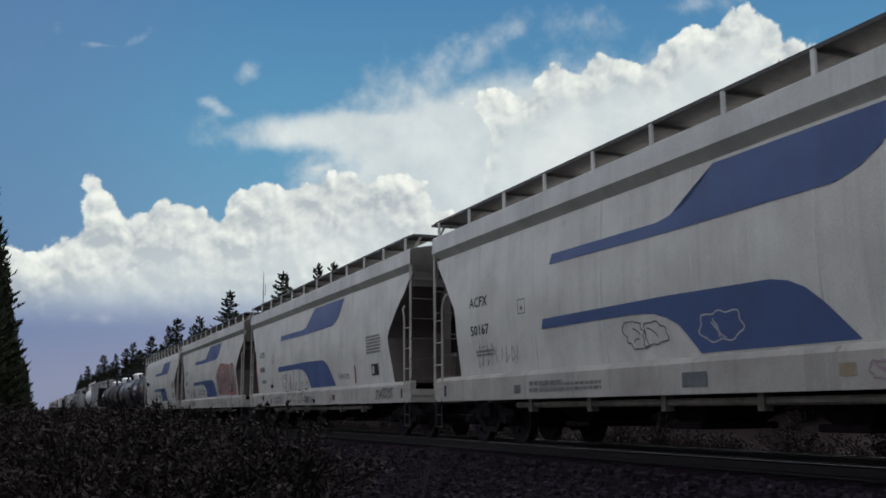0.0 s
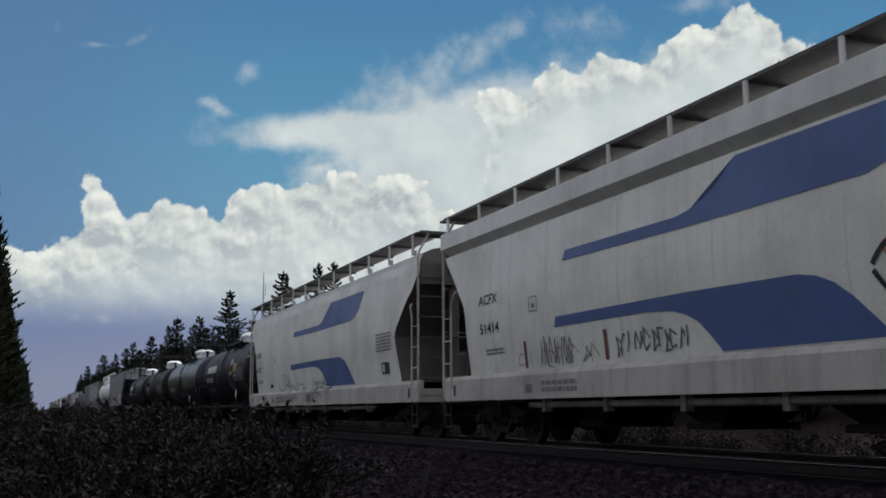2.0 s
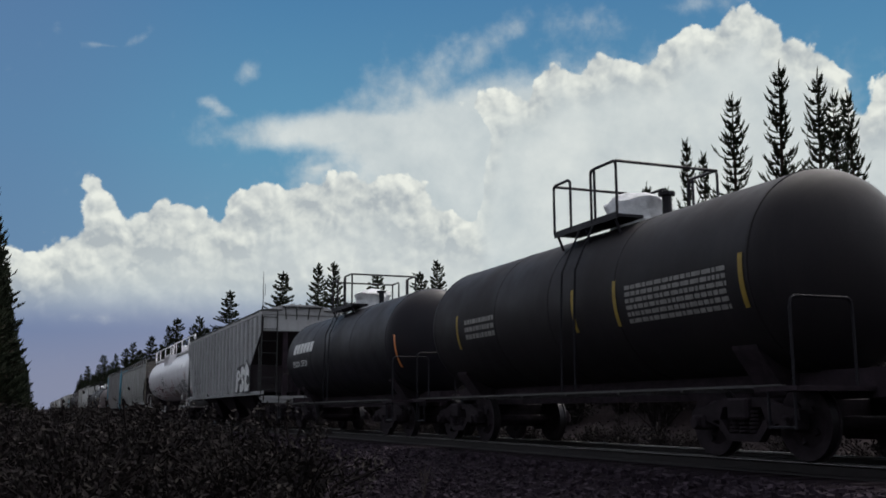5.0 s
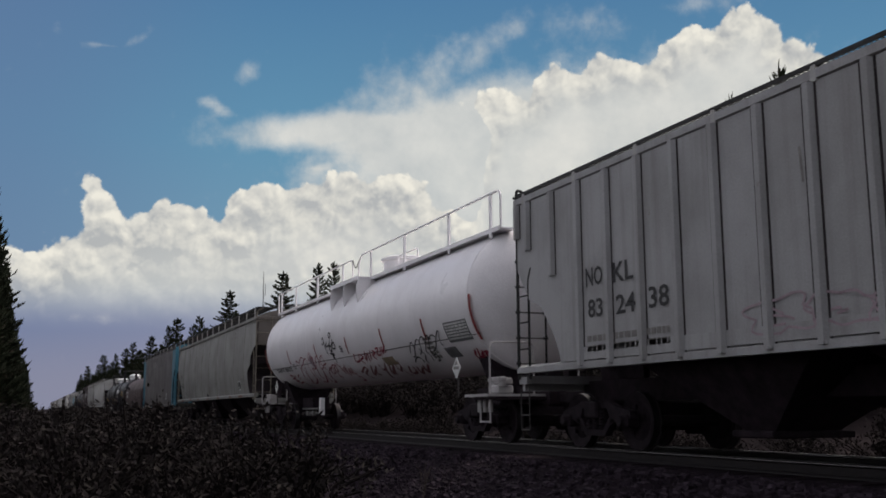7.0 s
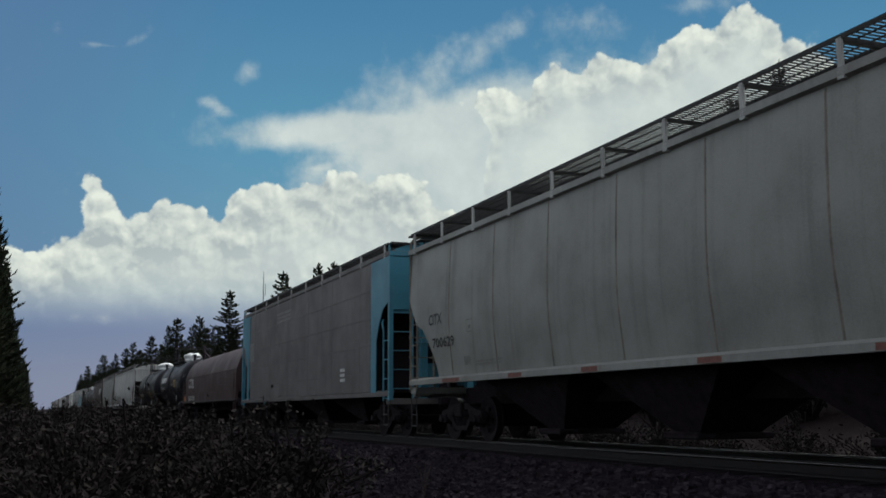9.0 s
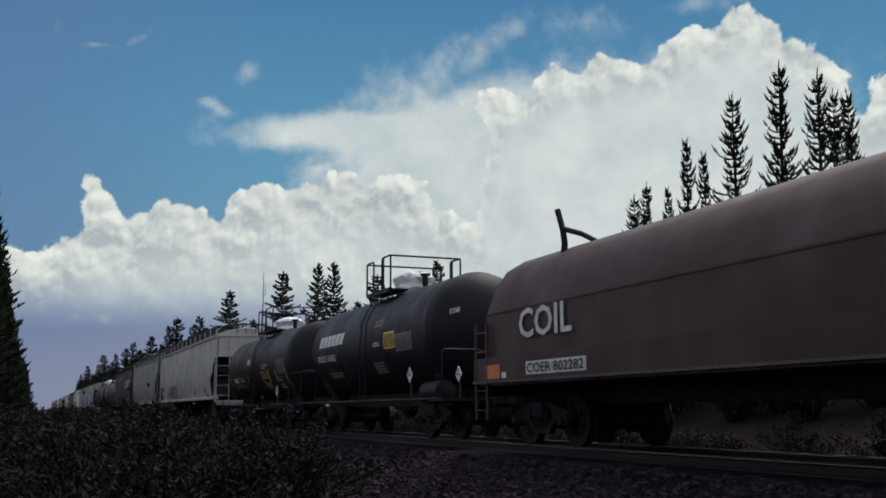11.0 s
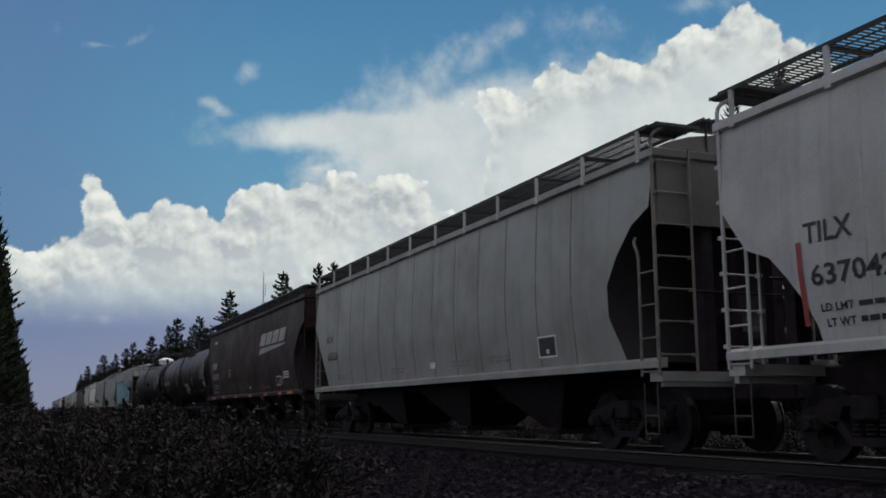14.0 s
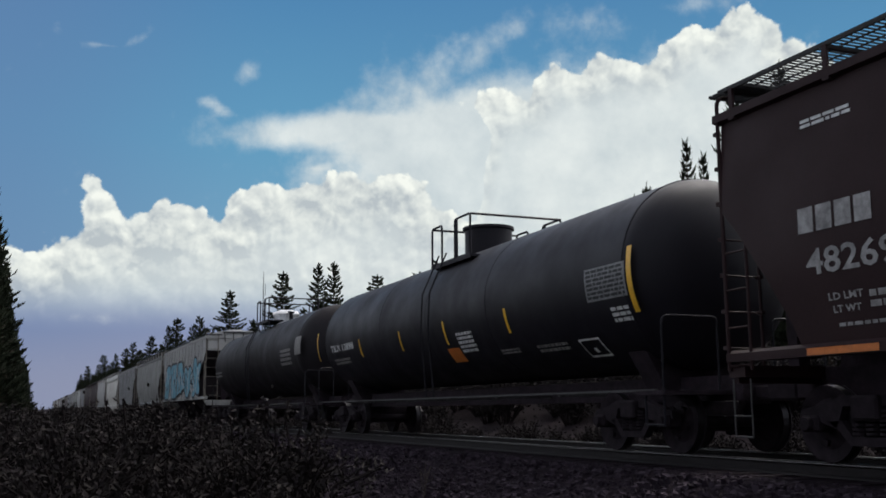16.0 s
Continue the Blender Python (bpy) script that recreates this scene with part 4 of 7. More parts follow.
    part("centre_sill", Shape().box(-0.3, 0.3, -L / 2 + 0.5, L / 2 - 0.5, 0.78, 1.15), M_UNDER, car)
    bays = g["bays"]
    span = 2 * (c - 3.0)
    for i in range(bays):
        y = -c + 3.0 + span * (i + 0.5) / bays
        if g.get("gates"):
            part("outlet_gate", Shape().box(-0.78, 0.78, y - 0.42, y + 0.42, g["bay_low"] - 0.16, g["bay_low"] + 0.06, 0.02).box(-0.86, -0.78, y - 0.3, y + 0.1, g["bay_low"] - 0.12, g["bay_low"] + 0.02), M_GATE, car, "pale worn outlet gate")
        part("outlet_bay", hopper_bay(y, span / bays / 2 - 0.05, low + 0.1, g["bay_low"]), g.get("baymat", M_UNDER), car)
    for e in (-1, 1):
        ye = e * c
        s = Shape().box(-1.55, 1.55, min(ye, ye - e * 0.3), max(ye, ye - e * 0.3), low - 0.32, low - 0.18)
        s.box(-1.5, 1.5, min(ye - e * 0.03, ye - e * 0.12), max(ye - e * 0.03, ye - e * 0.12), z0, low - 0.18)
        part("end_platform", s, g.get("sillmat", mat), car)
        grate = Shape()
        if g["grate"]:
            for side in (-1, 1):
                grate = Shape()
                for x in np.linspace(0.85, 1.55, 14):
                    grate.box(side * x - 0.01, side * x + 0.01, min(ye + e * 0.1, ye - e * 0.5), max(ye + e * 0.1, ye - e * 0.5), zb - 0.025, zb + 0.01)
                for yy in (-0.1, 0.2, 0.5):
                    grate.box(min(side * 0.83, side * 1.57), max(side * 0.83, side * 1.57), ye - e * yy - 0.012, ye - e * yy + 0.012, zb - 0.03, zb + 0.014)
                tagged(part("end_board", grate, g["boardmat"], car), kind="stuff")
            top_deck = Shape().box(-0.8, 0.8, min(ye + e * 0.14, ye - e * 0.45), max(ye + e * 0.14, ye - e * 0.45), zb + 0.1, zb + 0.13)
            for x in np.linspace(-0.75, 0.75, 16):
                top_deck.box(x - 0.01, x + 0.01, min(ye + e * 0.14, ye - e * 0.45), max(ye + e * 0.14, ye - e * 0.45), zb + 0.13, zb + 0.15)
            for x in (-0.7, -0.25, 0.25, 0.7):
                top_deck.tube([(x, ye + e * 0.1, zb + 0.1), (x * 0.9, ye, zb - 0.35)], 0.02, 5)
            tagged(part("end_walkway", top_deck, g["boardmat"], car, "raised dark walkway over the roof end"), kind="stuff")
        for x in () if g["grate"] else np.linspace(-1.55, 1.55, 28):
            grate.box(x - 0.012, x + 0.012, min(ye + e * 0.12, ye - e * 0.5), max(ye + e * 0.12, ye - e * 0.5), zb - 0.03, zb + 0.012)
        for yy in () if g["grate"] else (-0.12, 0.2, 0.5):
            grate.box(-1.57, 1.57, ye - e * yy - 0.015, ye - e * yy + 0.015, zb - 0.035, zb + 0.016)
        if not g["grate"]:
            tagged(part("end_board", grate, g["boardmat"], car), kind="stuff")
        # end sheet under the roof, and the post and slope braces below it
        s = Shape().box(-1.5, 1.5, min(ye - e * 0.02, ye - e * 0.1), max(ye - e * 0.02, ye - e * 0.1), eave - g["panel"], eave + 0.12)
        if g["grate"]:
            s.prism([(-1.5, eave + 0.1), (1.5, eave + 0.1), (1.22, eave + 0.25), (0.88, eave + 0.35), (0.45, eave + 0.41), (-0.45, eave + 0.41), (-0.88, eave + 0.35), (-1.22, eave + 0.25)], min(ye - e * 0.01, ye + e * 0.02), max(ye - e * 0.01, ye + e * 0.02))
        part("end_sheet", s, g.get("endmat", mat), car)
        s = Shape()
        for x in (-0.62, 0.62):
            s.prism([(ye - e * 0.12, low - 0.2), (ye - e * 0.3, low - 0.2), (ye - e * 0.28, eave - g["panel"]), (ye - e * 0.1, eave - g["panel"])], x - 0.09, x + 0.09, "x")
        s.box(-0.25, 0.25, min(ye - e * 0.5, ye - e * 1.1), max(ye - e * 0.5, ye - e * 1.1), low, low + 0.7)
        s.turned([(-0.5, 0.2), (0.5, 0.2)], 12, "x", (0.75, ye - e * 0.75, low + 0.35))
        s.tube([(-0.9, ye - e * 0.05, 2.3), (1.0, ye - e * 0.05, 2.3)], 0.02)
        part("end_brace", s, g.get("bracemat", M_UNDER), car)
        part("end_web", Shape().box(-0.06, 0.06, min(ye - e * 0.32, ye - e * 1.7), max(ye - e * 0.32, ye - e * 1.7), low - 0.25, eave - g["panel"] - 0.02, 0.01), M_UNDER, car)
        for side in (-1, 1):
            x = side * 1.57
            foot_z = low - 0.24
            s = Shape().tube(smooth_line([(x, ye - e * 0.04, foot_z), (x, ye - e * 0.04, eave + 0.35), (side * 1.3, ye - e * 0.04, zb)]), 0.028, 8)
            s.tube(smooth_line([(x, ye - e * 0.46, foot_z), (x, ye - e * 0.46, low + 1.5), (x, ye - e * 0.58, low + 1.72), (side * 1.5, ye - e * 0.62, low + 1.78)], 4, 0.08), 0.024, 6)
            for k in range(4):
                zz = foot_z + 0.06 + k * 0.47
                s.tube([(x, ye - e * 0.04, zz), (x, ye - e * 0.46, zz)], 0.014)
            part("side_ladder", s, g.get("laddermat", roofmat), car)
            s = Shape()
            for zz in (0.3, 0.55):
                s.tube([(x, ye - e * 0.1, zz), (x, ye - e * 0.42, zz)], 0.012)
            for yy in (0.1, 0.42):
                s.tube([(x, ye - e * yy, 0.3), (x, ye - e * yy, z0 + 0.05)], 0.012)
            part("step", s, M_STEP, car)
        s = Shape().tube([(-0.98, ye + e * 0.03, low - 0.2), (-0.98, ye + e * 0.03, eave + 0.15)], 0.022, 6)
        for k in range(7):
            zz = low + 0.05 + k * 0.46
            if zz < eave + 0.1:
                s.tube([(-1.57, ye + e * 0.03, zz), (-0.98, ye + e * 0.03, zz)], 0.013)
                for xx in (-1.55, -1.0):
                    s.box(xx - 0.025, xx + 0.025, ye - e * 0.02 - 0.02, ye - e * 0.02 + 0.06 * (e > 0) + 0.02, zz - 0.025, zz + 0.025)
        part("end_ladder", s, g.get("rungmat", g.get("laddermat", roofmat)), car)
    if g.get("pipe"):
        s = Shape().tube([(-1.35, -c + 3.6, z0 - 0.1), (-1.35, c - 3.6, z0 - 0.1)], 0.055, 8)
        for i in range(6):
            y = -c + 4.2 + i * (2 * c - 8.4) / 5
            s.box(-1.42, -1.28, y - 0.06, y + 0.06, z0 - 0.22, z0 + 0.04)
        part("unloading_pipe", s, M_SEAM, car)
    add_bogies(car, (-L / 2 + 2.45, L / 2 - 2.45))
    add_couplers(car, L / 2 - 0.72)
    car["side_x"] = 1.6
    return car


FLAT = [(1.58, 0.5), (1.58, 5.0)]
ACF = dict(name="covered_hopper", length=19.85, low=1.31, eave=3.85, sill_low=0.83, board=4.69, posts=12, fascia="band", grate=False, sill="deep", bays=4, bay_low=0.45, panel=0.35, seams=7,
           section=[(1.49, 1.31), (1.53, 1.7), (1.585, 2.2), (1.6, 2.55), (1.59, 3.0), (1.56, 3.5), (1.53, 3.85)],
           cut=[(1.31, 1.34), (2.0, 1.5), (2.4, 1.6), (2.6, 1.45), (3.2, 0.76), (3.4, 0.45), (3.78, 0.1), (3.85, 0.06)],
           far_cut=[(1.31, 1.3), (2.5, 1.25), (2.7, 1.18), (3.3, 0.63), (3.7, 0.2), (3.85, 0.1)],
           mat=M_WHITE, roof=M_CREAM, boardmat=M_BOARD, slopemat=M_SLOPESHADE, bracemat=M_SLOPESHADE, endmat=M_SHADEDEND, sillmat=M_SILLDIRT, laddermat=M_SILLDIRT, rungmat=M_SHADEDEND, pipe=True)
PLAIN = dict(name="covered_hopper", length=20.0, low=1.34, eave=4.2, sill_low=0.95, board=4.68, posts=11, fascia="rim", grate=True, sill="slim", bays=3, bay_low=0.3, panel=0.95, seams=11,
             section=[(1.5, 1.34), (1.54, 1.7), (1.59, 2.15), (1.605, 2.5), (1.6, 2.9), (1.575, 3.5), (1.54, 4.1), (1.53, 4.2)],
             cut=[(1.34, 1.45), (1.5, 1.55), (1.9, 1.66), (2.26, 1.57), (2.5, 1.0), (2.8, 0.95), (3.1, 0.5), (3.2, 0.06), (4.2, 0.06)],
             far_cut=[(1.34, 1.6), (1.55, 1.55), (1.83, 1.4), (2.15, 1.15), (2.4, 0.9), (2.55, 0.5), (2.8, 0.3), (3.1, 0.06), (4.2, 0.06)],
             mat=M_GREY, roof=M_GREY, boardmat=M_DARKBOARD, postmat=M_LIGHTGREY, endmat=M_SHADEDEND, laddermat=M_SEAM)


def tank(name, label, at, length, radius, axis_z, mat, dome_y, domed=True, platform=True, low_rail=True, railmat=None, deck=(1.1, 0.5, -0.1, -0.85, -1.7), over=0.95, sink=0.03):
    """A tank car on bogies with a domed manway, platform and handrails."""
    car = start_car(name, label, "tank car", length, at)
    c = length / 2 - over
    head = radius * 0.55
    prof = [(-c + head * (1 - math.cos(t)), max(0.02, radius * math.sin(t))) for t in (k * math.pi / 2 / 8 for k in range(9))]
    prof = prof[:-1] + [(-c + head, radius), (-c + head + 0.02, radius)] + [(y, radius) for y in np.linspace(-c + head + 0.5, c - head - 0.5, 9)] + [(c - head - 0.02, radius)] + [(-a, r) for a, r in prof[::-1]]
    part("barrel", Shape().turned(prof, 48, "y", (0, 0, axis_z)), mat, car, smooth=True)
    for y in (-c + head, -c * 0.36, 0.0, c * 0.36, c - head):
        part("weld_band", Shape().turned([(y - 0.03, radius - 0.01), (y - 0.025, radius + 0.006), (y + 0.025, radius + 0.006), (y + 0.03, radius - 0.01)], 48, "y", (0, 0, axis_z)), mat, car, smooth=True)
    railmat = railmat or M_BLACK
    if low_rail:
        part("underframe", Shape().box(-0.3, 0.3, -length / 2 + 0.6, length / 2 - 0.6, 0.76, 1.12), M_UNDER, car)
    for e in (-1, 1):
        y = e * (length / 2 - 2.3)
        s = Shape().prism([(-0.95, axis_z - radius * 0.75), (-1.0, axis_z - radius * 0.6), (1.0, axis_z - radius * 0.6), (0.95, axis_z - radius * 0.75), (0.5, 0.8), (-0.5, 0.8)], y - 0.25, y + 0.25)
        if not low_rail:
            s.box(-0.3, 0.3, y - 1.7, y + 1.7, 0.76, 1.12)
        part("bolster", s, M_UNDER, car)
    z = 0.9
    for side in (-1, 1):
        if low_rail:
            s = Shape().box(side * 1.47 - 0.03, side * 1.47 + 0.03, -length / 2 + 1.0, length / 2 - 1.0, z - 0.01, z + 0.02)
            for y in np.linspace(-length / 2 + 1.4, length / 2 - 1.4, 8):
                s.box(min(side * 0.3, side * 1.47), max(side * 0.3, side * 1.47), y - 0.03, y + 0.03, z - 0.05, z)
            part("side_rail", s, M_STEP, car)
        for e in (-1, 1):
            ye = e * (length / 2 - 0.75)
            x = side * 1.45
            s = Shape().tube(smooth_line([(x, ye - e * 0.1, z), (x, ye - e * 0.1, 1.95), (side * 0.5, ye - e * 0.1, 1.95), (side * 0.5, ye - e * 0.1, z)]), 0.02, 6)
            s.tube([(x, ye - e * 0.1, 0.4), (x, ye - e * 0.1, z)], 0.018)
            s.tube([(x, ye - e * 0.55, 0.4), (x, ye - e * 0.55, z)], 0.018)
            s.tube([(x, ye - e * 0.1, 0.42), (x, ye - e * 0.55, 0.42)], 0.018)
            part("grab_rail", s, railmat, car)
    for e in (-1, 1):
        ye = e * (length / 2 - 0.75)
        part("end_platform", Shape().box(-1.5, 1.5, min(ye, ye - e * 0.75), max(ye, ye - e * 0.75), z - 0.06, z), M_UNDER, car)
    top = axis_z + radius
    if platform:
        (w, a, b, c2, d), zp = deck, top - sink        # half width; along the car: the outer loop from a to b, the inner from c2 to d
        for side in (-1, 1):
            s = Shape()
            s.box(min(side * 0.5, side * w), max(side * 0.5, side * w), d, a, zp - 0.03, zp + 0.02)
            s.box(side * w - 0.015, side * w + 0.015, d, a, zp - 0.06, zp + 0.05)
            for y in (d + 0.1, (a + d) / 2, a - 0.1):
                s.tube([(side * w, y, zp), (side * (w - 0.12), y, axis_z + math.sqrt(max(0.01, radius ** 2 - (w - 0.12) ** 2)))], 0.025)
            part("platform", s, railmat, car)
        r = 0.026
        for side in (-1, 1):
            x = side * w
            s = Shape().tube(smooth_line([(x, a, zp), (x, a, zp + 0.9), (x, b, zp + 0.9), (x, b, zp)], 5, 0.1), r)
            part("handrail", s, railmat, car)
            s = Shape().tube(smooth_line([(x, c2, zp), (x, c2, zp + 0.9), (x, d, zp + 0.9), (x, d, zp)], 5, 0.1), r)
            s.tube([(x, c2 - 0.12, zp), (x, c2 - 0.12, zp + 0.9)], r)
            part("handrail", s, railmat, car)
        for y in (a, d):
            part("handrail", Shape().tube([(-w, y, zp + 0.89), (w, y, zp + 0.89)], r), railmat, car)
        x = -w - 0.05
        s = Shape()
        for yy in (dome_y - 0.22, dome_y + 0.22):
            s.tube([(x, yy, top - 0.1), (-radius - 0.06, yy, axis_z + 0.5), (-radius - 0.1, yy, axis_z - 0.3), (-1.47, yy, z)], 0.02)
        part("dome_ladder", s, railmat, car)
    if domed:
        s = Shape().turned([(-0.1, 0.48), (0.08, 0.53), (0.2, 0.5), (0.3, 0.54), (0.38, 0.56), (0.46, 0.47), (0.53, 0.3), (0.56, 0.05)], 24, "z", (0, dome_y, top))
        s.v = [(x + 0.1 * noise.noise(Vector((x * 4, y * 4, z * 4))), y + 0.1 * noise.noise(Vector((x * 4 + 9, y * 4, z * 4))), z + 0.07 * noise.noise(Vector((x * 4, y * 4 + 9, z * 4)))) for x, y, z in s.v]
        part("manway_dome", s, M_COVER, car, "crumpled white cover over the manway", smooth=True)
        part("valve", Shape().turned([(0, 0.08), (0.35, 0.08), (0.36, 0.14), (0.42, 0.14), (0.43, 0.03)], 10, "z", (0, dome_y - 0.85, top)), railmat, car)
    add_bogies(car, (-length / 2 + 2.3, length / 2 - 2.3))
    add_couplers(car, length / 2 - 0.72)
    return car


# ---- markings ----
PAINTS = dict(dullgold=plain("faded gold stencil", (0.1, 0.07, 0.02), 0.7, 0, 0.35, 9), worn=plain("worn white stencil paint", (0.3, 0.29, 0.285), 0.7, 0, 0.45, 7), black=M_LETTER, white=M_WHITELETTER, yellow=M_YELLOW, orange=M_ORANGE, blue=M_BLUE,
              red=plain("red tape", (0.28, 0.035, 0.03), 0.5, 0, 0.2, 9), brown=plain("faded red brown tape", (0.16, 0.055, 0.04), 0.6, 0, 0.3, 9),
              grey=plain("grey primer patch", (0.13, 0.135, 0.14), 0.7, 0, 0.2, 8), faint=plain("faded stencil", (0.2, 0.19, 0.18), 0.7, 0, 0.3, 9),
              pink=plain("salmon spray paint", (0.37, 0.185, 0.15), 0.7, 0, 0.5, 4), magenta=plain("crimson spray paint", (0.30, 0.03, 0.06), 0.6, 0, 0.3, 6),
              maroon=plain("thin maroon spray", (0.25, 0.12, 0.12), 0.7, 0, 0.3, 6), chalk=plain("white spray paint", (0.5, 0.5, 0.5), 0.7, 0, 0.2, 4),
              bone=plain("bright white spray paint", (0.68, 0.68, 0.66), 0.7, 0, 0.2, 4),
              lilac=plain("thin lilac spray", (0.33, 0.25, 0.28), 0.7, 0, 0.2, 4), sky=plain("light blue spray paint", (0.16, 0.38, 0.47), 0.7, 0, 0.25, 4),
              tan=plain("tan patch", (0.3, 0.24, 0.16), 0.7, 0, 0.2, 8), amber=plain("amber placard", (0.36, 0.2, 0.03), 0.6, 0, 0.2, 8), mustard=plain("mustard placard", (0.24, 0.16, 0.02), 0.6, 0, 0.2, 8), panel=plain("grey printed panel", (0.19, 0.19, 0.19), 0.6, 0, 0.45, 25))


def flat_side(section, inset=0.0):
    xs, zs = zip(*section)
    return lambda y, z, off: (-float(np.interp(z, zs, xs)) - off + inset, y, z)


def round_side(radius, axis_z):
    return lambda y, z, off: (-math.sqrt(max(0.0004, (radius + off) ** 2 - (z - axis_z) ** 2)), y, z)


def head_face(radius, axis_z, length, over=0.95):
    """The near head of a tank, in (across, up)."""
    deep = radius * 0.55
    half = length / 2 - over - deep
    return lambda x, z, off: (x, -half - deep * math.sqrt(max(0.0, 1 - (x * x + (z - axis_z) ** 2) / radius ** 2)) - off - 0.01, z)


def head_label(car, face, number):
    """Reporting mark and test data stencilled on the near head."""
    blocks(car, face, 4, -0.55, -0.22, 2.8, 2.9, "white", 0, "mark")
    letters(car, face, number, -0.17, 0.08, 2.8, 2.9, "white")
    for z in (2.68, 2.6, 2.52):
        bm = bmesh.new()
        x = -0.53
        while x < 0.05:
            bm.faces.new([bm.verts.new(p + (0,)) for p in ((x, z), (x + 0.12, z), (x + 0.12, z + 0.045), (x, z + 0.045))])
            x += 0.16
        tagged(lay("stencil_text", bm, face, "faint", car, 0.009), kind="stuff")


def lay(name, bm, surf, material, car, off=0.008, label="", step=0.09):
    """Lays a flat drawing, in (along, up), on the side of a car."""
    if bm.verts:
        lo, hi = min(v.co.y for v in bm.verts), max(v.co.y for v in bm.verts)
        for z in np.arange(lo + step, hi - 0.01, step):
            bmesh.ops.bisect_plane(bm, geom=bm.verts[:] + bm.edges[:] + bm.faces[:], plane_co=(0, float(z), 0), plane_no=(0, 1, 0))
    me = bpy.data.meshes.new(name)
    for v in bm.verts:
        v.co = surf(v.co.x, v.co.y, off)
    bm.to_mesh(me)
    bm.free()
    me.materials.append(PAINTS[material] if isinstance(material, str) else material)
    ob = new(name, me)
    ob.parent = car
    if label:
        ob["label"] = label
    return ob


def patch(car, surf, name, pts, material, off=0.008, label=""):
    bm = bmesh.new()
    bm.faces.new([bm.verts.new((y, z, 0)) for y, z in pts])
    bmesh.ops.triangulate(bm, faces=bm.faces[:])
    return lay(name, bm, surf, material, car, off, label)


def bar(car, surf, name, y0, y1, z0, z1, material, off=0.008, label=""):
    return patch(car, surf, name, [(y0, z0), (y1, z0), (y1, z1), (y0, z1)], material, off, label)


def strip(car, surf, y, z0, z1, material, width=0.1, name="reflector"):
    return bar(car, surf, name, y + width / 2, y - width / 2, z0, z1, material, 0.01)


def lines(car, surf, y0, y1, z0, z1, n, material, seed=1):
    """Writing too small to read: rows of short bars."""
    rng = random.Random(seed)
    bm = bmesh.new()
    h = (z1 - z0) / (n * 1.6)
    for k in range(n):
        z = z1 - (k + 0.5) * (z1 - z0) / n
        y = y0
        while y > y1 + 0.02:
            w = rng.uniform(0.06, 0.2)
            e = max(y1, y - w)
            bm.faces.new([bm.verts.new(p + (0,)) for p in ((y, z - h / 2), (e, z - h / 2), (e, z + h / 2), (y, z + h / 2))])
            y = e - 0.025
    return tagged(lay("stencil_text", bm, surf, material, car, 0.009), kind="stuff")


def glyphs(text):
    """The outline of a text in Blender's own font, as points and faces."""
    cu = bpy.data.curves.new("lettering", "FONT")
    cu.body, cu.resolution_u, cu.offset = text, 2, 0.018
    ob = bpy.data.objects.new("lettering", cu)
    me = ob.to_mesh()
    out = [v.co.copy() for v in me.vertices], [list(p.vertices) for p in me.polygons]
    ob.to_mesh_clear()
    bpy.data.objects.remove(ob)
    bpy.data.curves.remove(cu)
    return out


def letters(car, surf, text, y0, y1, z0, z1, material, bold=0.0):
    """Readable lettering that fills the given box; y0 is where it starts."""
    vs, fs = glyphs(text)
    lo, hi = min(v.x for v in vs), max(v.x for v in vs)
    bo, to = min(v.y for v in vs), max(v.y for v in vs)
    bm = bmesh.new()
    pts = [bm.verts.new((y0 + (v.x - lo) / (hi - lo) * (y1 - y0), z0 + (v.y - bo) / (to - bo) * (z1 - z0), 0)) for v in vs]
    for f in fs:
        try:
            bm.faces.new([pts[i] for i in f])
        except ValueError:
            pass
    return tagged(lay("lettering", bm, surf, material, car, 0.009), kind="stuff")


def blocks(car, surf, n, y0, y1, z0, z1, material, slant=0.25, name="emblem", holes=False):
    """A trade mark drawn as plain slanted blocks."""
    bm = bmesh.new()
    w = (y1 - y0) / n
    h = z1 - z0

    def quad(a, b, c, d):
        bm.faces.new([bm.verts.new((y0 + p - slant * (q - z0) * (1 if w < 0 else -1) * 0 + (-slant * (q - z0)), q, 0)) for p, q in ((a, c), (b, c), (b, d), (a, d))])

    for k in range(n):
        a, b = k * w, k * w + w * 0.84
        if holes:
            quad(a, b, z0, z0 + h * 0.28)
            quad(a, b, z1 - h * 0.28, z1)
            quad(a, a + (b - a) * 0.36, z0 + h * 0.28, z1 - h * 0.28)
            if k % 2:
                quad(b - (b - a) * 0.36, b, z0 + h * 0.28, z1 - h * 0.28)
        else:
            quad(a, b, z0, z1)
    return tagged(lay(name, bm, surf, material, car, 0.009), kind="stuff")


def ribbon(bm, pts, w):
    for (a, b) in zip(pts, pts[1:]):
        d = Vector((b[0] - a[0], b[1] - a[1]))
        if d.length < 1e-4:
            continue
        d.normalize()
        n = Vector((-d.y, d.x)) * w / 2
        e = d * w * 0.3
        bm.faces.new([bm.verts.new((*p, 0)) for p in (Vector(a) - n - e, Vector(b) - n + e, Vector(b) + n + e, Vector(a) + n - e)])


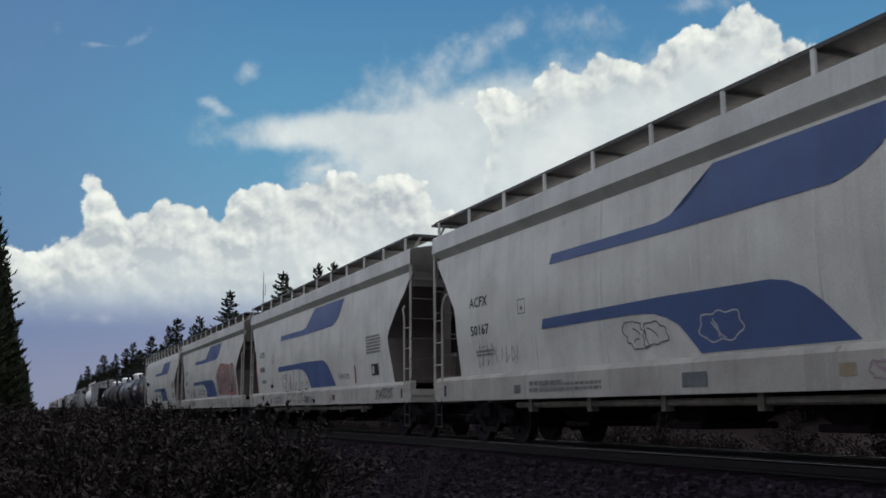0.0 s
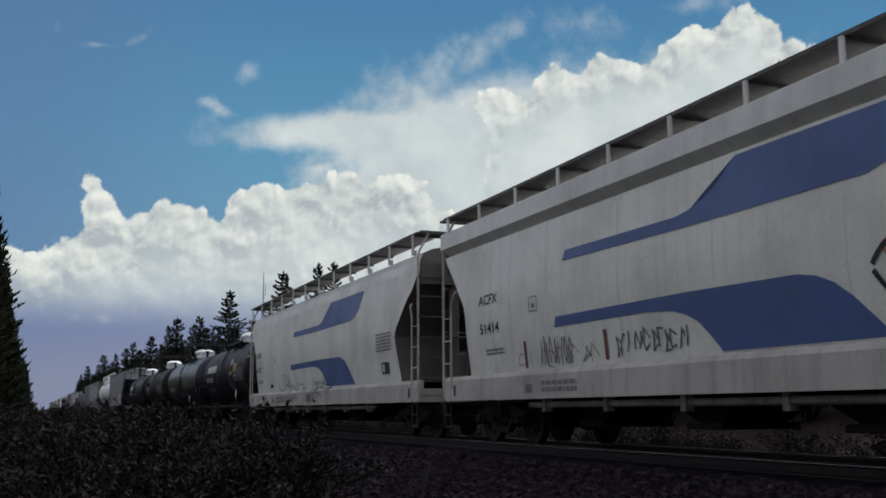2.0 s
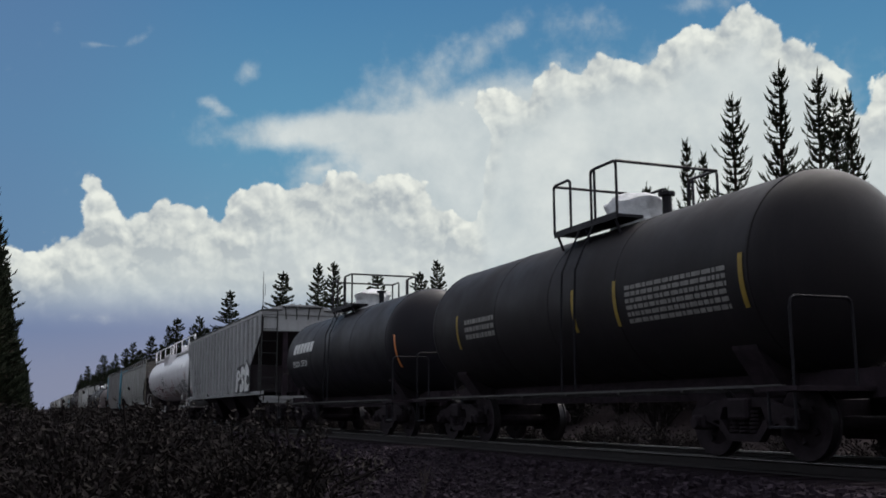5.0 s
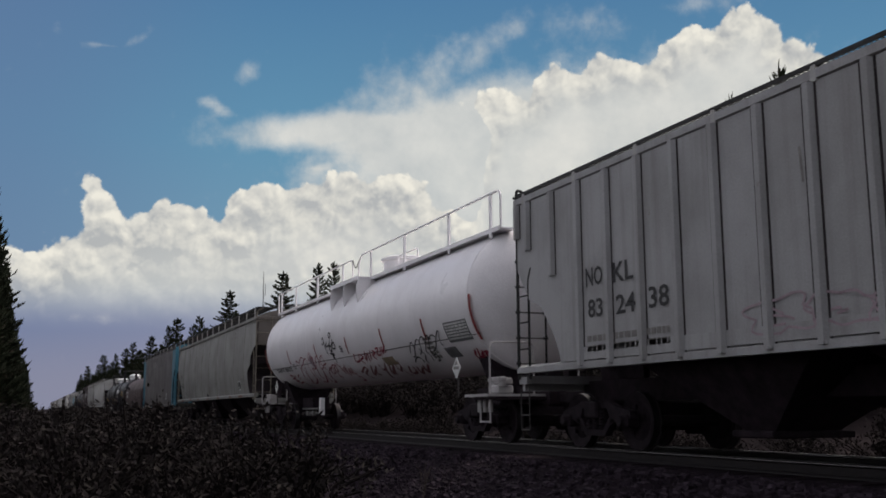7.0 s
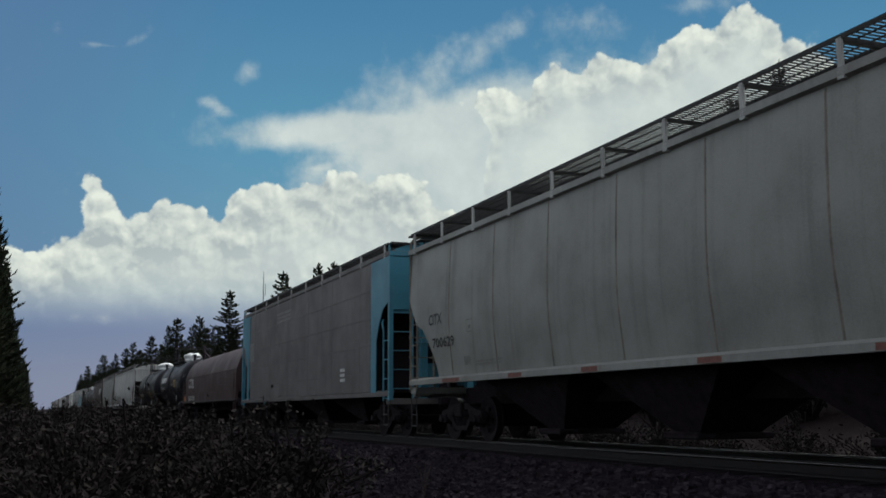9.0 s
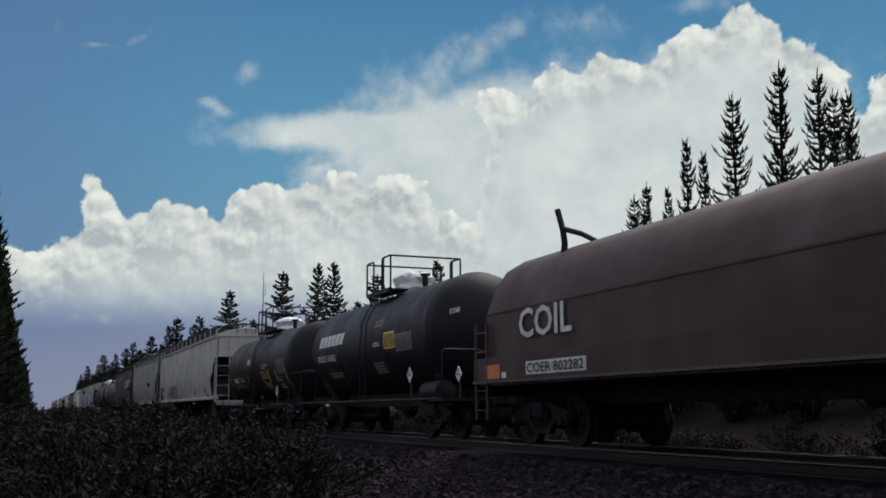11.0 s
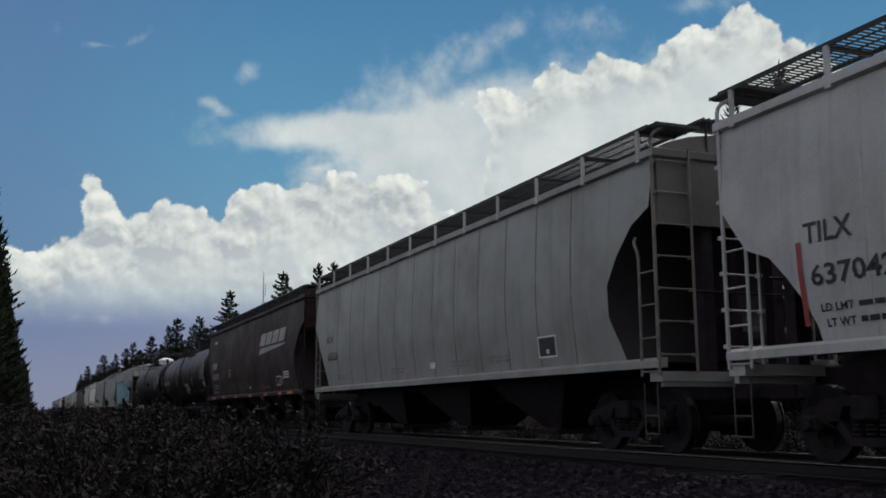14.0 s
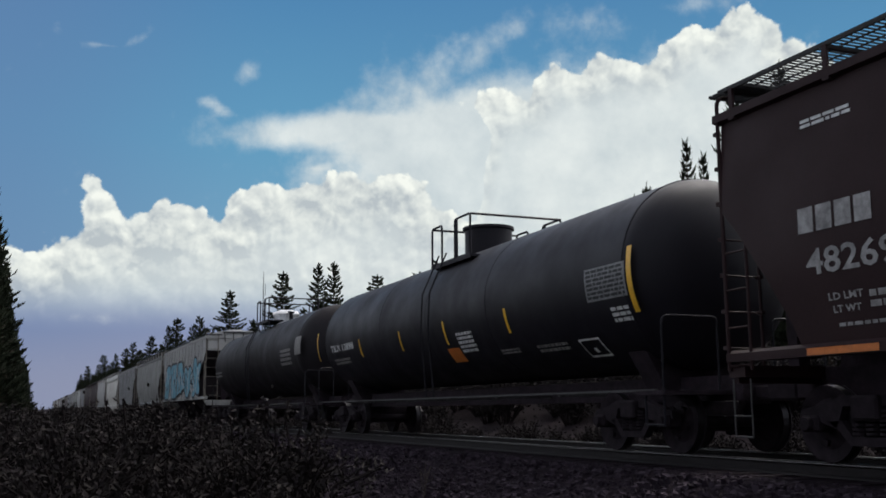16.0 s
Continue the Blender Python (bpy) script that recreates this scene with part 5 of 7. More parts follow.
def scrawl(car, surf, y0, y1, z0, z1, material, n, seed, width=0.035, fill=None, round_=0.6):
    """Sprayed graffiti: looping outlines and strokes in n heaped shapes, with or without a filling."""
    rng = random.Random(seed)
    bm, fb = bmesh.new(), bmesh.new()
    cell = (y1 - y0) / n
    h = z1 - z0
    for k in range(n):
        cy, cz = y0 + cell * (k + 0.5), (z0 + z1) / 2 + rng.uniform(-0.06, 0.06) * h
        ry, rz = abs(cell) * rng.uniform(0.5, 0.62), h * rng.uniform(0.38, 0.5)
        ph, lob = rng.uniform(0, 6.28), rng.choice((2, 3, 4, 5))
        dent = rng.uniform(0.1, 0.3)
        loop = []
        for j in range(37):
            t = j / 36 * 2 * math.pi
            r = 1 + dent * math.sin(lob * t + ph) + 0.1 * math.sin(7 * t + ph * 2)
            sq = max(abs(math.cos(t)), abs(math.sin(t))) ** (round_ - 1)
            loop.append((cy + ry * r * sq * math.cos(t), min(z1, max(z0, cz + rz * r * sq * math.sin(t)))))
        if fill:
            fb.faces.new([fb.verts.new((*p, 0)) for p in loop[:-1]])
        ribbon(bm, loop, width)
        for _ in range(rng.choice((1, 2, 2, 3))):
            a = (cy + rng.uniform(-0.5, 0.5) * ry, cz + rng.uniform(-0.6, 0.6) * rz)
            b = (cy + rng.uniform(-0.6, 0.6) * ry, cz + rng.uniform(-0.8, 0.8) * rz)
            m = ((a[0] + b[0]) / 2 + rng.uniform(-0.4, 0.4) * ry, (a[1] + b[1]) / 2 + rng.uniform(-0.3, 0.3) * rz)
            ribbon(bm, [tuple((1 - t) ** 2 * a[i] + 2 * t * (1 - t) * m[i] + t * t * b[i] for i in (0, 1)) for t in (q / 8 for q in range(9))], width)
    if fill:
        bmesh.ops.triangulate(fb, faces=fb.faces[:])
        lay("graffiti_fill", fb, surf, fill, car, 0.009)
    else:
        fb.free()
    return tagged(lay("graffiti", bm, surf, material, car, 0.013), kind="stuff")


def drawn(strokes):
    """Strokes of a drawing, in hundredths of its box, rounded off between the points."""
    out = []
    for part_ in strokes.split(";"):
        p = [Vector([int(v) / 99 for v in q.split(",")]) for q in part_.split()]
        line = []
        for i in range(len(p) - 1):
            a, b, c, d = p[max(i - 1, 0)], p[i], p[i + 1], p[min(i + 2, len(p) - 1)]
            for k in range(4):
                t = k / 4
                line.append(0.5 * (2 * b + (c - a) * t + (2 * a - 5 * b + 4 * c - d) * t * t + (3 * b - a - 3 * c + d) * t ** 3))
        out.append(line + [p[-1]])
    return out


def tag(car, surf, box, material, width, strokes, off=0.013):
    """A sprayed tag drawn stroke by stroke in the box (start, end, foot, top)."""
    y0, y1, z0, z1 = box
    bm = bmesh.new()
    for line in drawn(strokes):
        ribbon(bm, [(y0 + (y1 - y0) * u, z0 + (z1 - z0) * v) for u, v in line], width)
    return tagged(lay("graffiti", bm, surf, material, car, off), kind="stuff")


def sticks(car, surf, y0, y1, z0, z1, material, n, seed, width=0.04):
    """Sprayed angular lettering that cannot be read: leaning strokes with cross ties."""
    rng = random.Random(seed)
    bm = bmesh.new()
    step = (y1 - y0) / n
    for k in range(n):
        a = y0 + step * (k + rng.uniform(0.05, 0.4))
        b = a + step * rng.uniform(-0.1, 0.5)
        lo, hi = z0 + rng.uniform(0, 0.25) * (z1 - z0), z1 - rng.uniform(0, 0.25) * (z1 - z0)
        ribbon(bm, [(a, lo), ((a + b) / 2 + rng.uniform(-0.05, 0.05), (lo + hi) / 2), (b, hi)], width)
        if rng.random() < 0.75:
            z = rng.uniform(lo, hi)
            ribbon(bm, [(b, hi), (a + step * 0.8, z)], width * 0.8)
        if rng.random() < 0.5:
            ribbon(bm, [(a, lo), (a + step * 0.7, lo + rng.uniform(-0.05, 0.15))], width * 0.8)
    return tagged(lay("graffiti", bm, surf, material, car, 0.012), kind="stuff")


def placard(car, y, z, size, x=-1.5):
    """A diamond hazard placard on a bracket."""
    s = Shape().prism([(y - size, z), (y, z - size), (y + size, z), (y, z + size)], x - 0.012, x, "x")
    p = part("placard", s, PAINTS["white"], car, "white diamond hazard placard")
    q = Shape().prism([(y - size * 0.35, z + size * 0.3), (y, z + size * 0.7), (y + size * 0.35, z + size * 0.3)], x - 0.016, x - 0.012, "x")
    q.box(x - 0.016, x - 0.012, y - size * 0.6, y + size * 0.6, z - size * 0.12, z + size * 0.14)
    part("placard_print", q, PAINTS["faint"], p)
    part("bracket", Shape().tube([(x + 0.03, y, z - size), (x + 0.03, y, 0.9)], 0.02).box(x, x + 0.03, y - size * 0.4, y + size * 0.4, z - size * 0.4, z + size * 0.4), M_STEP, car)


def frame_box(car, surf, y0, y1, z0, z1, material, w=0.03):
    """A stencilled frame with a short row inside."""
    bm = bmesh.new()
    for a, b, c, d in ((y0, y1, z0, z0 + w), (y0, y1, z1 - w, z1), (y0, y0 - w, z0, z1), (y1 + w, y1, z0, z1)):
        bm.faces.new([bm.verts.new((*p, 0)) for p in ((a, c), (b, c), (b, d), (a, d))])
    m = (y0 + y1) / 2
    bm.faces.new([bm.verts.new((*p, 0)) for p in ((m + 0.05, z0 + 0.07), (m - 0.05, z0 + 0.07), (m - 0.05, z0 + 0.14), (m + 0.05, z0 + 0.14))])
    return lay("stencil_box", bm, surf, material, car, 0.009)


# ---- the train, car by car, from the front ----
def striped_hopper(at, length, number, shift=0.0, front=0.0, rear=0.0, **more):
    g = dict(ACF, at=at, length=length, label="white covered hopper car with faded blue stripes and grime", **more)
    car = hopper(g)
    s = flat_side(g["section"])
    k = shift
    arc = [(0.78 + k, 3.23), (0.45 + k, 3.28), (0.12 + k, 3.37), (-0.12 + k, 3.5), (-0.32 + k, 3.66), (-0.49 + k, 3.8)]
    low = [(-2.64 + k, 3.08), (-3.0 + k, 3.18), (-3.3 + k, 3.34), (-3.5 + k, 3.55), (-3.68 + k, 3.8)]
    patch(car, s, "stripe", [(3.95 + k, 3.07), (3.86 + k, 3.24)] + arc + low[::-1] + [(0.56 + k, 3.05)], "blue", 0.0095, "faded blue painted stripe")
    hump = [(0.61 + k, 2.18), (-1.5 + k, 2.15), (-1.8 + k, 2.1), (-2.05 + k, 2.0), (-2.3 + k, 1.82), (-2.57 + k, 1.57), (-2.79 + k, 1.36)]
    under = [(-0.02 + k, 1.36), (0.2 + k, 1.58), (0.4 + k, 1.76), (0.65 + k, 1.88), (0.95 + k, 1.96), (1.5 + k, 2.0)]
    patch(car, s, "stripe", [(4.31 + k, 2.0), (4.23 + k, 2.17)] + hump + under, "blue", 0.0095, "faded blue painted stripe")
    letters(car, s, "ACFX", 7.3 + front, 6.45 + front, 2.63, 2.83, "black")
    letters(car, s, number, 7.27 + front, 6.42 + front, 2.08, 2.28, "black")
    lines(car, s, 7.1 + front, 6.3 + front, 1.66, 1.8, 2, "faint", 3)
    sill = lambda y, z, off: (-1.57 - off, y, z)
    frame_box(car, s, 5.16, 4.86, 2.33, 2.6, "faint", 0.02)
    for y, z in ((c_, 1.03) for c_ in (length / 2 - 1.35, -length / 2 + 1.35)):
        bar(car, sill, "lift_socket", y + 0.06, y - 0.06, z - 0.1, z + 0.12, "black", 0.006)
    lines(car, sill, 4.8, 3.6, 0.92, 1.15, 2, "faint", 5)
    bar(car, sill, "stencil_patch", 5.4, 5.14, 0.93, 1.08, "grey")
    bar(car, s, "stencil_patch", -6.17 + rear, -6.72 + rear, 1.53, 1.82, "black", 0.017)
    bar(car, s, "stencil_mark", -6.25 + rear, -6.4 + rear, 1.58, 1.77, "white", 0.021)
    lines(car, s, -5.85 + rear, -7.0 + rear, 2.08, 2.56, 6, "faint", 7)
    return car, (lambda y, z, off: s(y, z, off) if z > 1.3 else sill(y, z, off)), sill


def front_hoppers():
    car, s, sill = striped_hopper(0.9, 20.0, "50167")
    sticks(car, s, 7.1, 5.2, 1.45, 1.9, "faint", 9, 2, 0.02)
    bar(car, sill, "patch", 0.34, -0.2, 0.92, 1.12, "grey", label="grey primer patch")
    bar(car, sill, "patch", -2.5, -2.74, 0.98, 1.12, "tan")
    lines(car, sill, 4.4, 2.4, 0.94, 1.1, 2, "faint", 8)
    scrawl(car, s, 1.72, 0.75, 1.5, 1.9, "faint", 2, 5, 0.02)
    scrawl(car, s, -0.16, -0.8, 1.43, 1.9, "chalk", 1, 6, 0.02)
    scrawl(car, sill, -2.95, -3.25, 0.92, 1.15, "lilac", 1, 4, 0.02)
    car, s, sill = striped_hopper(20.9, 19.75, "59863")
    strip(car, s, -4.73, 1.38, 1.85, "red")
    strip(car, s, 5.35, 1.36, 1.84, "black", 0.05)
    strip(car, s, 2.6, 1.36, 1.85, "red", 0.07)
    tag(car, s, (3.34, 0.32, 0.84, 2.0), "black", 0.026, "16,96 9,85 6,70 2,52 0,40; 41,99 42,82 40,68 31,41 26,29 15,37; 13,39 16,54 20,62 24,64 25,54 18,38; 17,32 18,22 24,13 33,8; 68,99 67,81 60,48 51,26 40,35; 43,39 45,53 49,63 51,60 46,41; 40,29 41,18 46,11 54,10 53,0; 91,93 89,70 85,38 72,26 66,29")
    tag(car, s, (3.34, 0.32, 0.84, 2.0), "black", 0.026, "67,40 70,56 74,60 77,53 73,34; 63,30 64,16 68,9 79,8; 89,44 91,56 95,61 99,55 94,40 81,28 73,11; 99,30 92,21 83,13 96,11")
    tag(car, s, (3.84, -0.41, 0.88, 1.87), "black", 0.022, "0,82 5,99 8,85; 9,84 11,99 13,84; 17,99 13,95 16,87 13,82; 6,76 3,61 7,57; 11,75 10,58 14,54; 94,18 94,0; 96,21 95,0; 95,11 99,12; 99,21 98,0")
    bar(car, sill, "patch", 0.5, -0.05, 0.9, 1.1, "grey")
    bar(car, sill, "patch", -2.68, -2.92, 0.94, 1.1, "brown")
    scrawl(car, sill, -2.4, -2.64, 0.91, 1.13, "faint", 1, 3, 0.02)
    sticks(car, s, -3.1, -4.2, 1.5, 1.68, "brown", 9, 4, 0.02)
    sticks(car, sill, -6.6, -7.9, 0.9, 1.22, "black", 8, 9, 0.03)
    patch(car, s, "edge_tape", [(7.8, 1.36), (7.92, 1.36), (7.96, 2.45), (7.84, 2.5)], "red")
    car, s, sill = striped_hopper(40.65, 19.9, "51414")
    strip(car, s, 5.45, 1.38, 1.84, "brown", 0.09)
    strip(car, s, 2.75, 1.39, 1.85, "brown", 0.1)
    sticks(car, s, 4.9, 3.8, 1.36, 1.88, "faint", 9, 21, 0.03)
    sticks(car, s, 2.5, 0.6, 1.42, 1.8, "grey", 12, 22, 0.035)
    outline = drawn("0,65 17,98 34,99 50,96 71,92 78,94 86,94 93,84 96,66 98,43 99,22 98,3 90,0 65,3 44,4 21,5 10,8 6,33 0,65")[0]
    patch(car, s, "graffiti_fill", [(-2.74 - 4.77 * u, 1.34 + 1.47 * v) for u, v in outline], "pink", 0.009, "salmon sprayed graffiti filling")
    for y0, y1, z0, z1 in ((-3.5, -4.4, 1.5, 2.1), (-4.7, -5.6, 1.9, 2.4), (-6.3, -7.2, 1.5, 1.75)):
        scrawl(car, s, y0, y1, z0, z1, "maroon", 2, 31, 0.03)
    tag(car, s, (-2.63, -7.44, 0.86, 2.71), "black", 0.06, "20,99 18,90 16,76 12,61; 0,68 3,76 7,81; 0,63 5,46 10,31; 15,42 18,28; 27,49 30,29; 50,71 51,59; 62,74 64,61 64,46; 90,60 90,47; 96,88 98,77; 76,29 83,19 84,4; 10,28 16,2; 24,16 21,8; 34,13 40,7 38,0; 52,19 56,6 57,1; 60,11 58,1; 65,25 68,15; 86,4 91,2 96,4 99,15", 0.014)
    tag(car, s, (-3.12, -7.35, 1.5, 2.71), "chalk", 0.05, "7,99 2,74 0,48; 28,96 24,76 20,60; 40,95 42,78; 57,92 58,77; 71,95 79,73 81,50 77,36; 55,58 58,26 62,10; 98,73 99,37 99,16; 34,77 41,54; 42,38 46,17; 21,34 27,0", 0.013)
    sticks(car, s, 5.8, 3.0, 1.35, 1.7, "faint", 10, 34, 0.02)
    patch(car, s, "edge_tape", [(-7.72, 1.36), (-7.66, 1.36), (-7.5, 2.2), (-7.57, 2.2)], "brown")
    round_top = dict(eave=3.85, fascia="round")
    sticks(car, s, -2.95, -7.3, 1.4, 2.6, "chalk", 15, 36, 0.035)
    sticks(car, s, -2.9, -7.2, 1.36, 2.3, "grey", 12, 37, 0.045)
    car, s, sill = striped_hopper(60.55, 20.3, "45577", -1.62, 0.8, -0.6, **round_top)
    tag(car, s, (4.5, 1.0, 0.94, 1.88), "black", 0.026, "37,99 39,80 45,43 51,29; 38,94 42,75 46,52; 20,96 26,93 20,48; 0,69 4,50 12,41 20,48; 31,82 35,63 40,71; 28,60 39,58 45,43; 50,51 56,67; 55,55 61,45; 64,40 70,60; 74,38 79,54 87,62; 89,56 95,57 92,43 99,46 94,39; 19,24 20,1; 24,19 26,0; 31,23 32,0; 46,25 47,8; 57,28 60,17 58,7")
    tag(car, s, (4.5, 1.0, 0.94, 1.88), "black", 0.026, "64,30 66,23 70,26; 72,26 73,12 76,28; 79,25 81,4")
    tag(car, s, (0.36, -1.93, 0.91, 1.67), "black", 0.026, "11,79 16,72 20,53 12,36 13,11 18,6 21,30 19,50; 0,35 9,32; 25,48 28,3 31,29 37,41 42,23 45,0; 22,98 26,83 38,61 34,90; 38,61 32,51 44,46 39,72 47,76 55,77 56,56 63,57; 43,40 48,34 57,41; 47,3 50,18 61,32 71,20 73,4; 66,79 68,66 66,50; 68,66 76,89 83,99 71,73 99,63")
    tag(car, s, (-1.54, -2.24, 0.91, 1.35), "black", 0.026, "0,87 19,67; 16,92 32,50 36,2; 47,82 52,89 70,47; 81,99 92,45 86,0; 83,92 99,97")
    sticks(car, sill, 3.8, 2.0, 0.92, 1.2, "faint", 10, 42, 0.03)
    bar(car, sill, "patch", 0.57, 0.08, 0.92, 1.15, "grey", label="grey primer patch")
    sticks(car, sill, 6.9, 6.4, 0.95, 1.15, "black", 4, 44, 0.025)


front_hoppers()


def grid_panel(car, surf, y0, y1, z0, z1, n=7):
    bar(car, surf, "data_panel", y0, y1, z0, z1, "panel", 0.006, "grey printed data panel")
    lines(car, surf, y0 - 0.05, y1 + 0.05, z0 + 0.02, z1 - 0.02, n, "black", 17)


def black_tanks():
    # a run of four
    s = round_side(1.36, 2.42)
    fore = lambda d: (lambda y, z, off: (s(y, z, off)[0], y + d, z))
    a1, a2, a3, a4 = fore(-0.55), fore(-1.8), fore(-2.0), fore(-1.0)
    car = tank("tank_car", "black tank car with white emblem and orange placard", 80.9, 13.85, 1.36, 2.42, M_BLACK, -0.55, deck=(1.0, 0.85, 0.05, -0.8, -2.05))
    blocks(car, a1, 6, 4.75, 2.2, 2.52, 2.85, "white")
    letters(car, a1, "PROX 15242", 4.95, 3.15, 2.08, 2.28, "white")
    lines(car, a1, 4.7, 3.1, 1.64, 1.8, 2, "faint", 2)
    bar(car, a1, "placard", -2.2, -2.95, 2.34, 2.76, "amber", label="amber square placard")
    letters(car, a1, "SULPHURIC", -2.2, -2.95, 2.16, 2.27, "white")
    letters(car, a1, "ACID", -2.38, -2.72, 2.0, 2.1, "white")
    lines(car, a1, -1.42, -2.0, 2.72, 2.95, 3, "white", 3)
    grid_panel(car, a1, -3.0, -4.2, 2.0, 2.52)
    lines(car, a1, -1.3, -1.9, 2.28, 2.42, 2, "white", 4)
    lines(car, a1, -1.0, -1.9, 1.6, 1.9, 4, "faint", 6)
    letters(car, a1, "PROX 15242", -4.85, -5.4, 2.86, 2.96, "white")
    for y, a, b in ((-1.25, 1.87, 2.41), (2.05, 1.8, 2.27), (-4.4, 1.66, 2.44)):
        strip(car, a1, y, a, b, "brown", 0.09)
    placard(car, -3.95, 1.42, 0.19, -1.42)
    car = tank("tank_car", "glossy blue-black tank car with yellow reflector strips", 94.6, 15.15, 1.36, 2.42, M_NAVY, -0.5, deck=(1.0, 0.55, 0.0, -0.65, -1.3))
    for y, a, b in ((6.3, 1.75, 2.38), (5.1, 1.95, 2.42), (4.1, 1.92, 2.43), (2.45, 1.94, 2.43), (0.62, 1.95, 2.42), (-1.1, 1.95, 2.42), (-3.75, 1.55, 2.39)):
        strip(car, a2, y, a, b, "yellow", 0.09)
    blocks(car, a2, 4, 6.15, 5.25, 1.88, 2.12, "white", 0, "mark")
    letters(car, a2, "7514", 4.98, 4.2, 1.88, 2.1, "white")
    lines(car, a2, 6.1, 4.3, 1.6, 1.78, 2, "faint", 12)
    grid_panel(car, a2, -2.4, -3.6, 2.06, 2.52)
    lines(car, a2, 0.4, -0.9, 1.95, 2.5, 6, "faint", 7)
    bar(car, a2, "placard", 0.5, -0.45, 1.52, 1.8, "mustard")
    lines(car, a2, 2.75, 2.2, 2.52, 2.76, 3, "faint", 8)
    placard(car, -4.55, 1.36, 0.2, -1.42)
    head_label(car, head_face(1.36, 2.42, 15.15), "7514")
    car = tank("tank_car", "dusty dark brown tank car with yellow strips", 109.9, 14.0, 1.36, 2.42, M_TANKGREY, -0.9, deck=(1.0, 0.3, -0.3, -1.0, -1.8))
    for y in (6.0, 1.1, -0.2, -3.2):
        strip(car, a3, y, 1.9, 2.6, "mustard", 0.09)
    lines(car, a3, 5.6, 4.2, 2.05, 2.5, 3, "faint", 9)
    lines(car, a3, -0.5, -2.9, 1.9, 2.5, 6, "faint", 10)
    car = tank("tank_car", "plain black tank car with white dome cover", 123.9, 13.9, 1.36, 2.42, M_BLACK, -0.1, deck=(1.0, 0.9, 0.3, -0.4, -1.2))
    letters(car, a4, "PROX 15310", 5.4, 3.6, 2.1, 2.3, "white")
    blocks(car, a4, 6, 5.4, 2.9, 2.54, 2.86, "white")
    strip(car, a4, -5.0, 1.7, 2.5, "orange", 0.12)


black_tanks()
RIB_CAR = dict(PLAIN, section=FLAT, low=1.41, eave=4.3, sill_low=0.97, board=4.5, fascia="rim", seams=0, panel=0.6, bays=3, bay_low=0.35, mat=M_STEELGREY, roof=M_STEELGREY,
               cut=[(1.41, 2.1), (2.48, 1.98), (3.66, 0.08), (4.3, 0.05)])


def ribbed_hopper(at, length, label, mat, spacing=0.88, **more):
    """A hopper with upright outside posts along its sides."""
    g = dict(RIB_CAR, at=at, length=length, label=label, mat=mat, roof=mat, endmat=mat, **more)
    car = hopper(g)
    c = length / 2 - 0.72
    n = int(2 * c / spacing)
    made = {}
    first = 7.2 - spacing * int((7.2 + c) / spacing)
    ys = [-c + 0.1] + [y for y in (first + spacing * k for k in range(n + 1)) if abs(y) < c - 0.4] + [c - 0.1]
    for y in ys:
        z0 = float(np.interp(c - abs(y), [0.08, 1.98, 2.1], [3.7, 2.5, 1.33]))
        for side, turn in ((-1, 0), (1, 180)):
            key = round(z0, 1)
            if key not in made:
                # thin dark strips on both flanks of a post stand in for its shadow
                made[key] = part("post", Shape().prism([(-1.58, -0.075), (-1.65, -0.045), (-1.65, 0.045), (-1.58, 0.075)], z0, 4.3, "z").box(-1.584, -1.575, 0.075, 0.135, z0, 4.3).box(-1.584, -1.575, -0.11, -0.075, z0, 4.3), mat, car)
                made[key].data.materials.append(M_SEAMSHADOW)
                for p in list(made[key].data.polygons)[6:]:
                    p.material_index = 1
                made[key].matrix_basis = pose(0, y, 0, 0, 0, turn)
            else:
                o = new("post", made[key].data)
                o.parent, o.matrix_basis = car, pose(0, y, 0, 0, 0, turn)
    for side in (-1, 1):
        part("sill_plate", Shape().box(side * 1.583 - 0.006, side * 1.583 + 0.006, -c + 2.15, c - 2.15, g["low"], g["low"] + 0.2), mat, car)
    return car, (lambda y, z, off: (-1.58 - off, y, z))


